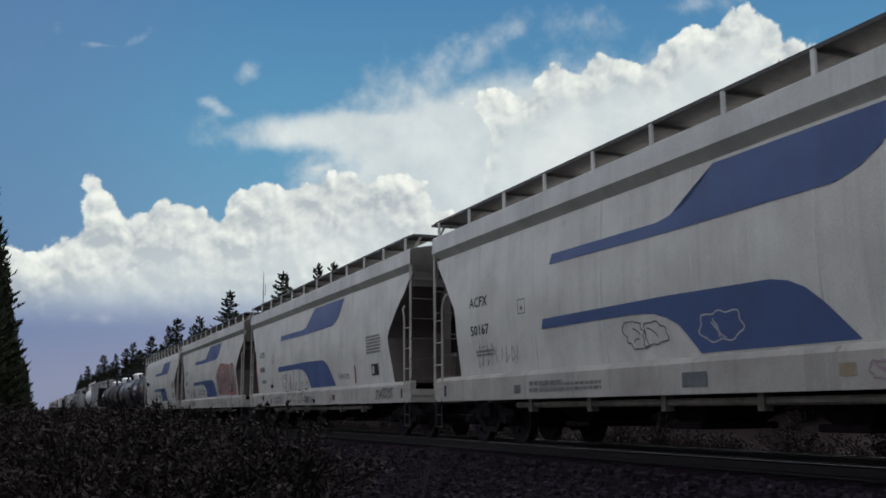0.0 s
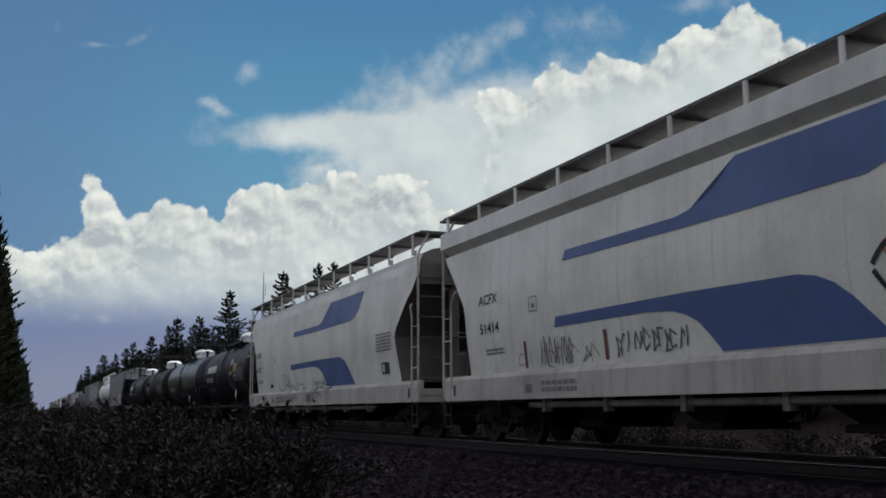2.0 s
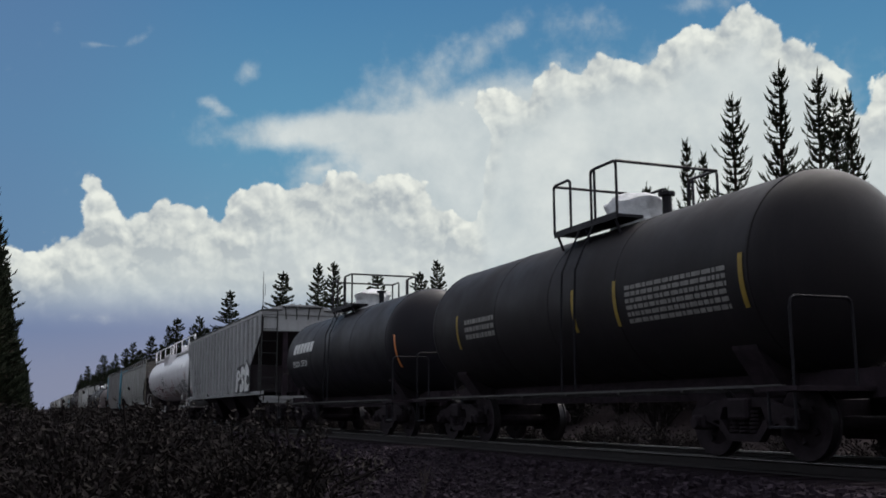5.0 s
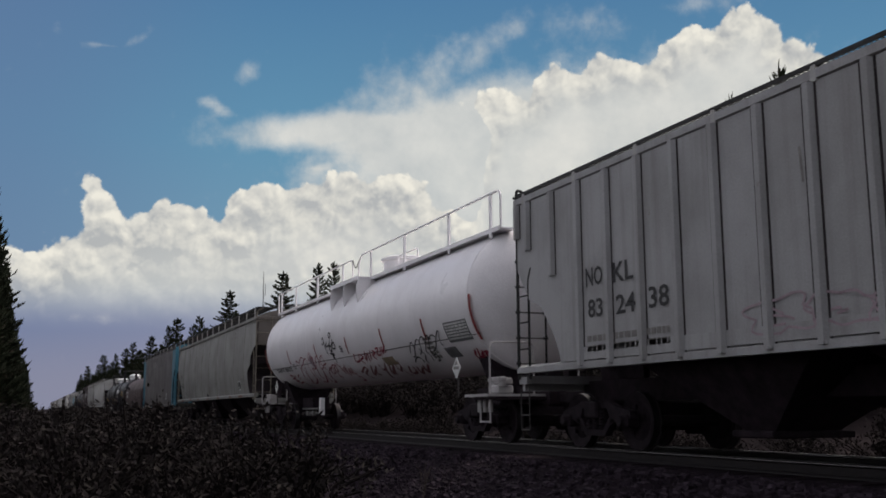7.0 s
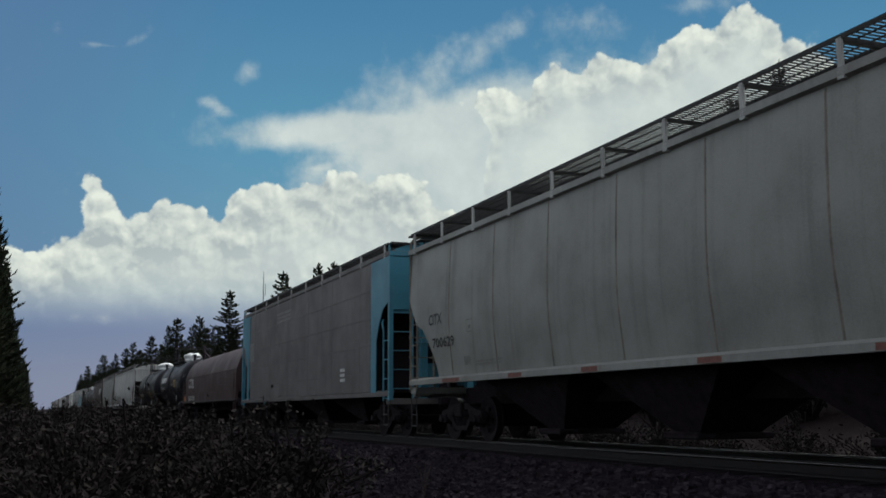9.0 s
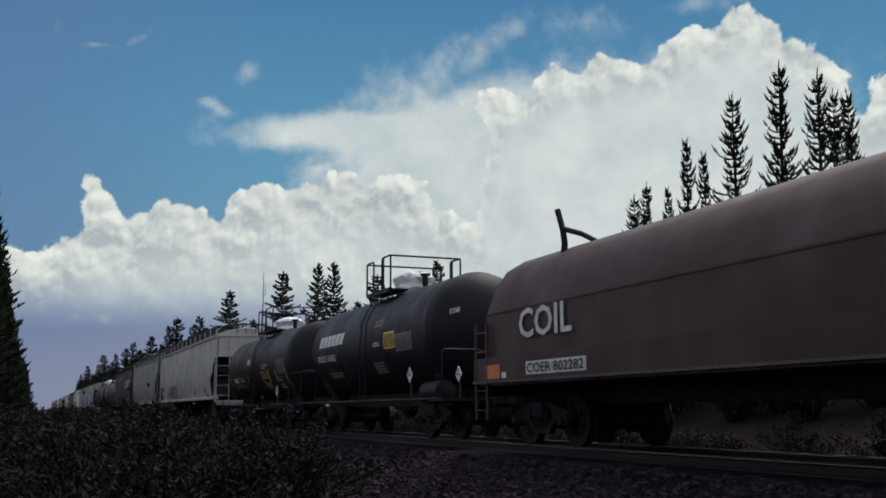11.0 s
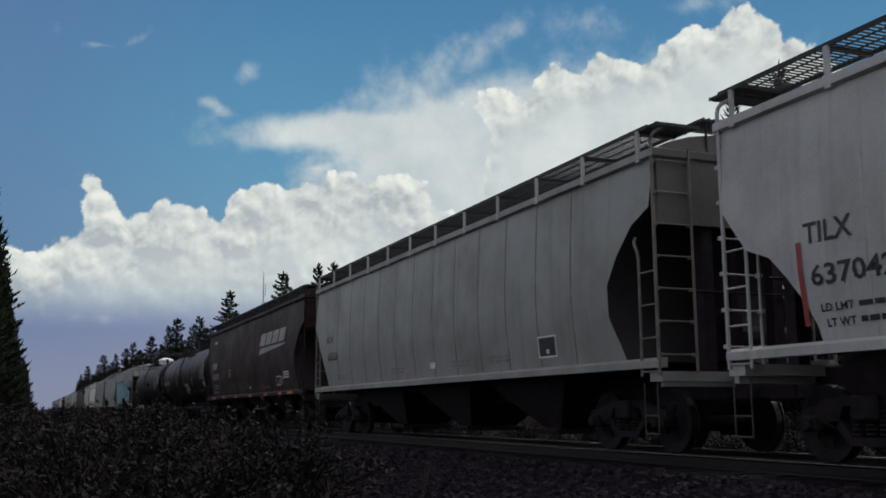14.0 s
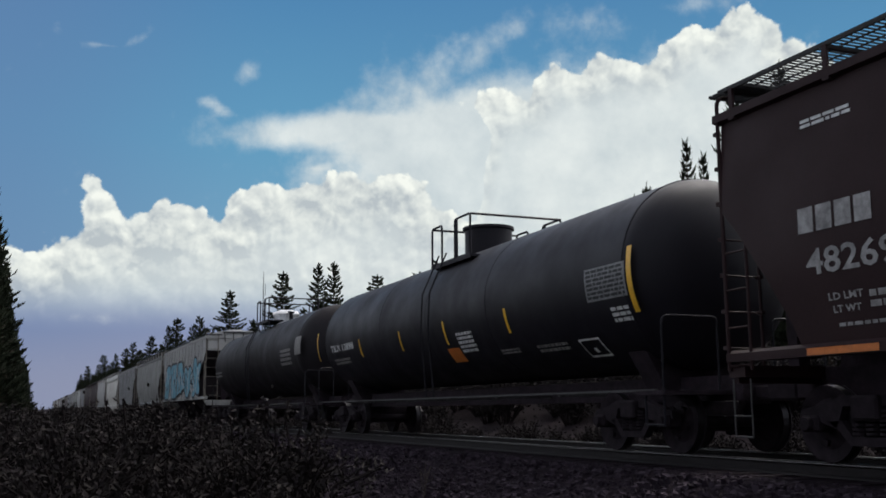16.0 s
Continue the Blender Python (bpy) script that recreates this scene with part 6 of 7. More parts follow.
def grey_ribbed():
    car, s = ribbed_hopper(138.75, 20.4, "blue-grey ribbed hopper car with white bubble graffiti", M_STEELGREY, laddermat=M_DARKBOARD)
    for text, y0, y1, z0, z1 in (("NO", 7.0, 6.5, 2.54, 2.84), ("KL", 6.2, 5.65, 2.52, 2.82), ("83", 6.96, 6.52, 2.05, 2.34), ("24", 6.14, 5.62, 2.04, 2.33), ("38", 5.28, 4.78, 2.04, 2.35)):
        letters(car, s, text, y0, y1, z0, z1, "black")
    proud = lambda y, z, off: (-1.645 - off, y, z)
    at = lambda pts: [(-4.8 - 2.9 * u, 1.4 + 1.16 * v) for u, v in pts]
    patch(car, proud, "graffiti_shadow", at([(-0.05, 0.0), (0.0, 0.42), (0.05, 0.8), (0.14, 0.9), (0.31, 0.86), (0.38, 0.96), (0.56, 1.0), (0.66, 0.95), (0.76, 1.13), (1.03, 0.84), (1.0, 0.62), (1.06, 0.3), (0.98, -0.01)]), "black", 0.006, "black graffiti outline")
    for k, pts in enumerate((
            [(0.0, 0.04), (0.08, 0.74), (0.16, 0.83), (0.3, 0.78), (0.37, 0.62), (0.33, 0.45), (0.2, 0.4), (0.22, 0.24), (0.13, 0.02)],
            [(0.33, 0.04), (0.5, 0.01), (0.62, 0.12), (0.63, 0.38), (0.52, 0.55), (0.56, 0.64), (0.67, 0.56), (0.7, 0.76), (0.54, 0.93), (0.41, 0.88), (0.37, 0.58), (0.49, 0.38), (0.47, 0.27), (0.35, 0.33)],
            [(0.67, 0.03), (0.93, 0.05), (1.01, 0.3), (0.87, 0.24), (0.8, 0.34), (0.83, 0.62), (0.96, 0.52), (0.98, 0.78), (0.77, 1.05), (0.69, 0.84), (0.66, 0.42)])):
        patch(car, proud, "graffiti_fill", at(pts), "bone", 0.012, "white graffiti letter")
    patch(car, proud, "graffiti_mark", at([(0.19, 0.55), (0.22, 0.7), (0.28, 0.66), (0.27, 0.54)]), "black", 0.016)
    sticks(car, s, -2.0, -3.5, 1.39, 1.7, "black", 5, 78, 0.05)
    sticks(car, s, -2.9, -3.27, 1.92, 2.24, "black", 2, 79, 0.035)
    scrawl(car, s, 3.1, 0.2, 1.5, 1.95, "lilac", 3, 80, 0.03)
    lines(car, s, 7.0, 4.8, 1.5, 1.8, 2, "faint", 81)
    e = lambda x, z, off: (x, -9.53 - off, z)
    for y in (2.1, -1.3, -6.2):
        ribb = bmesh.new()
        ribbon(ribb, [(y, 3.2), (y + 0.03, 3.6)], 0.04)
        lay("scratch", ribb, s, "faint", car, 0.006)
    return car


grey_ribbed()


def white_tank():
    r, za = 1.52, 2.95
    car = tank("tank_car", "white tank car with red graffiti tags and handrail", 159.05, 22.3, r, za, M_TANKWHITE, -1.4, domed=False, platform=False, low_rail=False, railmat=M_TANKRAIL)
    s = round_side(r, za)
    top = za + r
    k = -0.3
    part("manway_dome", Shape().turned([(-0.15, 0.62), (0.3, 0.62), (0.32, 0.68), (0.4, 0.68), (0.43, 0.6), (0.44, 0.05)], 24, "z", (0, -1.3 + k, top)), M_TANKWHITE, car, smooth=True)
    # walkway along the top with a long handrail
    zw = za + 1.36
    for side in (-1, 1):
        w = Shape().box(min(side * 0.62, side * 1.0), max(side * 0.62, side * 1.0), -9.9, 9.85, zw - 0.03, zw)
        w.box(side * 1.0 - 0.012, side * 1.0 + 0.012, -9.9, 9.85, zw - 0.06, zw + 0.03)
        part("walkway", w, M_TANKWHITE, car)
    x = -1.0
    rail = Shape().tube(smooth_line([(x, -9.95, zw), (x, -9.95, zw + 0.76), (x, -0.62, zw + 0.76), (x, -0.4, zw + 0.52), (x, -0.4, zw)], 5, 0.18), 0.026, 6)
    part("handrail", rail, M_TANKWHITE, car)
    rail = Shape().tube(smooth_line([(x, 0.2, zw), (x, 0.2, zw + 0.74), (x, 9.75, zw + 0.74), (x, 9.75, zw)], 5, 0.1), 0.026, 6)
    part("handrail", rail, M_TANKWHITE, car)
    part("valve_guard", Shape().tube(smooth_line([(-0.5, -3.9, zw), (-0.5, -3.9, zw + 0.5), (-0.5, -2.4, zw + 0.5), (-0.5, -2.4, zw)], 4, 0.1), 0.024, 6), M_TANKWHITE, car)
    chain = [(x, 0.2 - 0.6 * u, zw + 0.72 - 0.2 * math.sin(math.pi * u) - 0.1 * u) for u in (q / 10 for q in range(11))]
    part("chain", Shape().tube(chain, 0.016, 5), M_STEP, car, "slack steel chain across the gap")
    for y in (-9.45, -7.2, -4.25, -1.5, 1.25, 4.15, 7.1, 9.3):
        part("rail_post", Shape().box(x - 0.012, x + 0.03, y - 0.045, y + 0.045, zw - 0.16, zw + 0.75), M_TANKWHITE, car)
    # a wider platform by the manway on curved gussets
    part("side_platform", Shape().box(-1.38, -1.0, -1.56, 1.18, zw - 0.02, zw + 0.02).box(-1.4, -1.37, -1.56, 1.18, zw - 0.07, zw + 0.04), M_TANKWHITE, car)
    for y in (1.12, -0.22, -1.5):
        g = [(-1.38, zw - 0.02), (-1.38, zw - 0.1)] + [(-1.38 - 0.1 * math.sin(math.pi * q / 8) * 0.4, zw - 0.1 - 0.58 * q / 8) for q in range(1, 9)] + [(-math.sqrt(r * r - (z - za) ** 2) + 0.01, z) for z in np.linspace(zw - 0.7, zw - 0.1, 7)] + [(-1.0, zw - 0.02)]
        part("gusset", Shape().prism(g, y - 0.025, y + 0.025), M_TANKWHITE, car)
    # outlet pipes and bracket under the barrel
    part("outlet_pipe", Shape().tube([(-0.95, 6.0, 0.72), (-0.95, 3.4, 0.72)], 0.03, 6), M_GATE, car)
    part("outlet_pipe", Shape().tube([(-0.95, 5.6, 0.58), (-0.95, 3.5, 0.58)], 0.025, 6).box(-1.02, -0.9, 5.1, 5.3, 0.5, 0.66).box(-1.02, -0.9, 4.4, 4.6, 0.5, 0.66), M_GATE, car)
    part("outlet_bracket", Shape().box(-1.04, -0.92, 3.36, 3.6, 0.52, 1.06), M_TANKWHITE, car, "white steel bracket under the barrel")
    # ladders and brake gear on the ends
    for e in (-1, 1):
        ye = e * (22.3 / 2 - 1.05)
        b = Shape().box(-1.55, -0.3, min(ye - e * 0.8, ye + e * 0.3), max(ye - e * 0.8, ye + e * 0.1), 0.9, 0.95)
        for y in (0.0, 0.25, 0.5):
            b.turned([(-0.3, 0.05), (0, 0.05), (0.06, 0.03)], 8, "z", (-1.35, ye - e * y, 0.9))
        part("valve_stand", b, M_TANKRAIL, car)
        v = Shape().box(-1.3, -0.95, ye - 0.22, ye + 0.22, 0.95, 1.12, 0.03).box(-1.25, -1.0, ye - 0.3, ye + 0.12, 1.12, 1.26, 0.03)
        for y in (-0.24, 0.0, 0.2):
            v.turned([(0, 0.07), (0.09, 0.07), (0.1, 0.1), (0.16, 0.1), (0.18, 0.04)], 10, "z", (-1.2, ye + y, 1.1))
        part("brake_valve", v, M_TANKRAIL, car, "white brake valve with flanged caps", smooth=True)
        placard(car, ye - e * (1.3 if e < 0 else 2.45), 1.5, 0.23, -1.5)
    k = -0.15
    tag(car, s, (5.69, 3.16, 1.58, 2.46), "magenta", 0.03, "18,46 12,73 15,82 26,74 41,90 53,86 44,69 25,57 2,24 0,9 4,1 22,20 28,54; 15,6 37,47 44,69 59,84 66,77 59,51 48,15 22,0 11,0; 74,75 86,99 92,95 90,79 99,87 92,61 93,51 80,44 73,49 64,31 57,4 63,1")
    tag(car, s, (4.02, 2.01, 1.56, 2.33), "magenta", 0.03, "21,18 15,24 24,43 54,91 66,98 68,83 56,61 53,42 36,20 11,4 0,3; 53,47 71,57 70,72 83,93 94,99 95,85 99,69 83,64 74,57 81,40 62,15 54,2 34,0 51,37")
    tag(car, s, (7.36, 1.24, 1.48, 2.01), "magenta", 0.034, "2,79 7,66 0,53 2,74; 7,76 2,33; 11,72 4,41 9,42; 20,75 15,61 17,50; 2,33 6,25 14,31 12,0; 83,73 88,88 83,53 83,38; 88,81 92,91 89,60 86,56; 93,96 96,99 92,64 89,27; 96,86 99,98 97,72 94,62; 90,46 92,31")
    tag(car, s, (1.13, 0.04, 1.53, 2.06), "magenta", 0.034, "0,99 12,81 21,69 17,42 41,69 45,62 34,33; 65,82 42,44 45,31 72,57; 77,62 64,34 83,49 79,55; 96,64 83,37 97,34; 69,15 68,0 88,1 99,14 82,21")
    tag(car, s, (1.67, 0.38, 2.07, 2.93), "black", 0.055, "57,93 64,99 72,94 71,85 62,83 56,91; 3,82 10,86 14,75 5,65 0,68; 14,75 20,57 26,31; 38,68 19,53; 30,55 45,56 58,61 65,75; 59,56 50,47 56,35 68,43 68,54 58,53; 84,73 79,60 68,54; 81,59 93,64 99,51 91,42 79,46 79,60; 45,29 72,26 54,18 63,13 60,0")
    tag(car, s, (-0.9, -3.72, 1.93, 2.26), "magenta", 0.045, "5,81 0,22 14,29 17,74; 22,70 29,50 17,27 21,0; 40,87 32,18 45,69 41,12; 56,85 48,23; 63,85 68,67 58,46 62,20; 74,91 81,94 72,50 79,40; 88,94 82,37; 92,96 89,51 99,99 96,55")
    tag(car, s, (-0.52, -5.66, 1.53, 1.88), "maroon", 0.045, "0,52 12,86 14,70 3,35 4,4; 24,90 14,26 25,60; 31,83 21,36 24,25; 37,90 36,51 44,70; 47,94 32,0; 51,78 42,19 56,72 45,17; 61,93 57,33 65,63; 67,99 63,40 62,3; 74,55 67,12 75,18 79,50; 83,46 78,4 89,40; 92,49 87,7 99,53")
    tag(car, s, (-5.11, -7.54, 1.75, 2.36), "black", 0.032, "6,40 17,68 25,78 23,53 14,30 7,26; 16,36 31,69 40,84 44,76 39,47 29,32; 41,65 51,88 58,88 57,65 47,38; 55,59 67,90 71,83 60,45 56,22; 70,77 79,90 87,81 78,50 67,37; 89,80 97,99 99,92 93,67 94,49; 0,9 15,24 23,15 20,3; 34,49 39,28 28,7 30,0; 47,38 50,24 47,4")
    tag(car, s, (-5.11, -7.54, 1.75, 2.36), "black", 0.032, "56,22 66,25 64,8 56,1")
    tag(car, s, (-8.62, -9.33, 1.68, 1.89), "magenta", 0.05, "26,92 0,41 5,10; 46,99 16,7 54,54; 68,77 42,0; 74,61 99,67 69,35")
    patch(car, s, "graffiti_fill", [(3.75, 2.25), (3.45, 2.42), (3.25, 2.3), (3.35, 2.0), (3.55, 2.0)], "lilac", 0.009)
    for y in (-6.7, -3.75, -0.68, 2.65, 6.2):
        strip(car, s, y, 2.24, 2.7, "red", 0.09)
    strip(car, s, -9.5, 2.05, 2.96, "red", 0.11)
    strip(car, s, 9.55, 2.05, 2.94, "red", 0.1)
    letters(car, s, "GAPX 58670", 8.6, 6.4, 2.02, 2.17, "black")
    lines(car, s, 6.0, 5.75, 2.05, 2.25, 3, "faint", 65)
    lines(car, s, 0.02, -0.24, 2.3, 2.5, 3, "black", 66)
    part("jacket_seam", Shape().add([s(y, z, 0.004) for y in (-9.6, 9.6) for z in (2.155, 2.17)], [(0, 1, 3, 2)]), M_SEAMSHADOW, car)
    bar(car, s, "data_panel", -7.75 + k, -9.0 + k, 2.08, 2.5, "grey", 0.008, "dark grey printed panel")
    lines(car, s, -7.8 + k, -8.95 + k, 2.12, 2.48, 6, "white", 61)
    bar(car, s, "data_panel", -7.2 + k, -7.85 + k, 1.79, 2.0, "grey")
    lines(car, s, -6.3 + k, -6.8 + k, 1.8, 2.3, 5, "faint", 62)
    bar(car, s, "placard", -2.9 + k, -3.75 + k, 1.8, 2.0, "tan")


white_tank()


def grey_hopper():
    g = dict(PLAIN, at=180.5, length=23.7, bays=4, seammat=M_SEAM, posts=14, seams=9, label="grey covered hopper car with orange sill reflectors")
    car = hopper(g)
    s = flat_side(g["section"])
    rim = lambda y, z, off: (-1.6 - off, y, z)
    k = -0.3
    letters(car, s, "CITX", 10.15 + k, 9.4 + k, 2.46, 2.7, "black")
    letters(car, s, "700629", 9.98 + k, 8.78 + k, 1.96, 2.18, "black")
    frame_box(car, s, 8.11 + k, 7.82 + k, 2.18, 2.44, "faint", 0.02)
    bar(car, s, "stencil_patch", 8.37 + k, 8.05 + k, 1.54, 1.72, "faint")
    for y0, y1 in ((6.23, 5.69), (3.6, 3.11), (9.4, 8.5), (0.6, 0.1), (-2.4, -2.9), (-5.4, -5.9), (-7.6, -8.4)):
        bar(car, rim, "reflector", y0 + k, y1 + k, 1.22, 1.3, "brown", 0.006)
    bar(car, s, "stencil_patch", -7.22 + k, -7.73 + k, 1.55, 1.88, "black")
    frame_box(car, s, -7.2 + k, -7.75 + k, 1.53, 1.9, "white", 0.03)
    lines(car, s, 7.5, 6.3, 1.5, 1.62, 2, "faint", 70)
    lines(car, s, -8.0, -8.7, 1.6, 2.0, 4, "faint", 71)
    lines(car, s, -5.8, -7.2, 3.72, 3.82, 1, "faint", 72)


grey_hopper()


def teal_ended_hopper():
    L = 19.8
    g = dict(RIB_CAR, endmat=M_TEAL, at=204.2, length=L, low=1.12, eave=4.42, sill_low=0.9, board=4.75, mat=M_FADED, roof=M_FADED, panel=1.4, posts=10, bays=3, seams=6, boardmat=M_DARKBOARD,
             cut=[(1.12, 1.5), (2.6, 1.45), (2.75, 1.4), (4.42, 1.4)], label="faded brown-grey box-sided hopper car with teal ends", laddermat=M_TEAL, bracemat=M_TEAL, sillmat=M_FADED)
    car = hopper(g)
    c = L / 2 - 0.72
    s = lambda y, z, off: (-1.58 - off, y, z)
    for e in (-1, 1):
        for side in (-1, 1):
            pts = [(e * (c - 1.42), 1.0), (e * (c - 1.42), 4.42), (e * (c - 0.02), 4.42), (e * (c - 0.02), 3.3), (e * (c - 0.45), 3.15), (e * (c - 0.75), 2.8), (e * (c - 0.98), 2.4), (e * (c - 1.0), 1.0)]
            part("corner_panel", Shape().prism(pts, side * 1.585 - 0.012, side * 1.585 + 0.012, "x"), M_TEAL, car, "teal painted corner panel")
        sh = Shape()
        for k in range(20):
            sh.box(-1.606, -1.59, e * (c - 1.42) - 0.03, e * (c - 1.42) + 0.03, 1.1 + k * 0.165, 1.16 + k * 0.165)
        part("rivet_row", sh, M_FADED, car)
        part("end_wall", Shape().box(-1.55, 1.55, e * c - 0.04, e * c + 0.04, 3.1, 4.4), M_TEAL, car, "teal painted end wall")
        part("corner_post", Shape().box(-1.6, -1.5, e * c - 0.06, e * c + 0.06, 0.9, 4.42), M_TEAL, car)
    bar(car, s, "stencil_patch", 8.0, 7.0, 2.56, 3.3, "faint", 0.006)
    lines(car, s, 7.9, 7.1, 2.6, 3.25, 4, "faint", 73)
    lines(car, s, -5.0, -5.45, 1.42, 1.83, 3, "white", 74)
    lines(car, s, 3.0, 1.0, 3.7, 4.1, 3, "faint", 75)
    for z in (1.6, 2.3, 3.0, 3.7):
        part("panel_joint", Shape().box(-1.588, -1.578, -c + 1.45, c - 1.45, z - 0.012, z + 0.012), M_FADED, car)


teal_ended_hopper()


def coil_car():
    L = 17.4
    car = start_car("coil_car", "red-brown coil car with a rounded steel hood", "coil car", L, 224.0)
    c = L / 2 - 0.65
    h = c - 0.45
    part("hood", Shape().body([(1.5, 1.5, -h, h), (1.5, 2.42, -h, h), (1.485, 2.5, -h, h), (1.32, 2.95, -h + 0.04, h - 0.04), (1.1, 3.3, -h + 0.1, h - 0.1), (0.75, 3.52, -h + 0.2, h - 0.2), (0.3, 3.6, -h + 0.28, h - 0.28)], 12), M_RUSTRED, car, "red-brown steel hood", smooth=True)
    part("side_sill", Shape().prism([(-1.58, 1.18), (-1.5, 1.16), (-1.5, 1.62), (-1.58, 1.62)], -c, c).prism([(1.58, 1.18), (1.5, 1.16), (1.5, 1.62), (1.58, 1.62)], -c, c).box(-1.55, 1.55, -c, c, 1.1, 1.2), M_RUSTRED, car)
    part("sill_edge", Shape().box(-1.62, -1.56, -c, c, 1.14, 1.18), M_BOARD, car)
    part("hood_seam", Shape().box(-1.512, -1.49, -h + 0.05, h - 0.05, 2.44, 2.475), M_RUSTRED, car)
    for y in (5.7, -5.7):
        b = Shape().tube([(-0.9, y - 0.08, 3.15), (-0.8, y, 3.6), (-0.8, y + 0.06, 3.88), (-0.8, y + 0.24, 4.27)], 0.06, 6)
        b.tube([(-0.8, y + 0.02, 3.88), (-0.7, y - 0.45, 3.72), (-0.6, y - 0.85, 3.5)], 0.05, 6)
        part("lifting_bracket", b, M_UNDER, car, "dark forked lifting bracket")
    s = lambda y, z, off: (-1.5 - off, y, z)
    sill = lambda y, z, off: (-1.58 - off, y, z)
    letters(car, lambda y, z, off: (-1.535 - off, y, z), "COIL", 6.13, 4.22, 1.9, 2.43, "white")
    bar(car, sill, "number_panel", 5.8, 3.72, 1.25, 1.48, "white", 0.006, "white number panel")
    letters(car, lambda y, z, off: (-1.59 - off, y, z), "COER 802282", 5.74, 3.78, 1.28, 1.45, "black")
    bar(car, sill, "reflector", 7.5, 6.87, 1.22, 1.48, "orange")
    bar(car, sill, "stencil_patch", 6.79, 6.6, 1.22, 1.33, "white")
    part("centre_sill", Shape().box(-0.35, 0.35, -L / 2 + 0.5, L / 2 - 0.5, 0.75, 1.12), M_UNDER, car)
    for e in (-1, 1):
        part("end_platform", Shape().box(-1.5, 1.5, min(e * c, e * (c + 0.1)), max(e * c, e * (c + 0.1)), 0.9, 1.2), M_UNDER, car)
        for side in (-1, 1):
            part("side_ladder", ladder_shape(side * 1.58, e * (c - 0.1), e * (c - 0.6), 0.45, 2.3, 5), M_RUSTRED, car)
    add_bogies(car, (-L / 2 + 2.4, L / 2 - 2.4))
    add_couplers(car, L / 2 - 0.72)


coil_car()


def later_tanks():
    s = round_side(1.38, 2.46)
    fore = lambda d: (lambda y, z, off: (s(y, z, off)[0], y + d, z))
    a5, a6 = fore(-1.2), fore(-1.05)
    car = tank("tank_car", "black tank car with white emblem and yellow placard", 241.9, 14.0, 1.38, 2.46, M_BLACK, -0.6, deck=(1.0, 0.5, -0.1, -0.8, -1.5), over=1.3)
    k = -0.25
    blocks(car, a5, 6, 5.55 + k, 3.0 + k, 2.54, 2.87, "white")
    letters(car, a5, "PROX 16362", 5.75 + k, 3.85 + k, 2.1, 2.3, "white")
    bar(car, a5, "placard", -0.85, -1.65, 2.18, 2.6, "mustard", label="mustard yellow square placard")
    frame_box(car, a5, -0.85, -1.65, 2.18, 2.6, "yellow", 0.04)
    grid_panel(car, a5, -1.7, -2.85, 2.08, 2.5)
    lines(car, a5, 0.0, -0.68, 2.78, 2.98, 3, "faint", 3)
    lines(car, a5, 0.0, -0.5, 2.28, 2.4, 2, "white", 4)
    lines(car, a5, 0.3, -0.5, 1.6, 1.9, 4, "faint", 5)
    lines(car, a5, 4.6, 3.4, 1.62, 1.78, 2, "faint", 6)
    letters(car, a5, "PROX 16362", -5.2, -5.75, 2.68, 2.8, "white")
    placard(car, -4.1, 1.46, 0.19, -1.42)
    placard(car, -6.5, 1.4, 0.17, -1.2)
    part("brake_reservoir", Shape().turned([(-0.55, 0.05), (-0.5, 0.25), (0.5, 0.25), (0.55, 0.05)], 16, "y", (-1.1, -5.0, 1.05)), M_TANKGREY, car, smooth=True)
    car = tank("tank_car", "black tank car with yellow reflector strips and data panel", 255.9, 14.2, 1.38, 2.46, M_BLACK, -0.35, deck=(1.0, 1.0, 0.38, -0.32, -1.65), over=0.8)
    for y, a, b in ((6.2, 1.72, 2.15), (4.5, 1.75, 2.17), (2.5, 1.76, 2.18), (-0.3, 1.76, 2.19), (-1.47, 1.75, 2.19), (-2.55, 1.75, 2.19), (-4.15, 1.43, 2.17)):
        strip(car, a6, y, a, b, "yellow", 0.09)
    blocks(car, a6, 4, 5.45, 4.62, 1.86, 2.06, "white", 0, "mark")
    letters(car, a6, "7256", 4.25, 3.35, 1.86, 2.06, "white")
    grid_panel(car, a6, -2.85, -4.1, 2.0, 2.5)
    letters(car, a6, "DO NOT USE LIME OR CAUSTICS", -0.3, -1.55, 2.35, 2.41, "white")
    letters(car, a6, "TO CLEAN THIS TANK", -0.3, -1.05, 2.26, 2.32, "white")
    lines(car, a6, -0.45, -1.35, 1.87, 2.16, 4, "faint", 7)
    bar(car, a6, "placard", -0.35, -1.3, 1.48, 1.76, "mustard")
    frame_box(car, a6, -2.65, -3.3, 1.5, 1.78, "white", 0.025)
    lines(car, a6, 2.35, 1.8, 2.51, 2.74, 3, "white", 8)
    lines(car, a6, -2.75, -3.45, 1.82, 1.94, 2, "faint", 9)
    lines(car, a6, 5.6, 3.4, 1.62, 1.76, 2, "faint", 10)
    placard(car, -4.45, 1.36, 0.21, -1.42)
    head_label(car, head_face(1.38, 2.46, 14.2, 0.8), "7256")


later_tanks()


ROUND_CUT = dict(cut=[(1.34, 0.95), (1.58, 1.07), (2.0, 1.3), (2.5, 1.28), (2.9, 1.0), (3.3, 0.6), (3.5, 0.15), (4.2, 0.06)], far_cut=[(1.34, 1.25), (1.6, 1.15), (2.2, 0.8), (2.8, 0.35), (3.1, 0.06), (4.2, 0.06)])


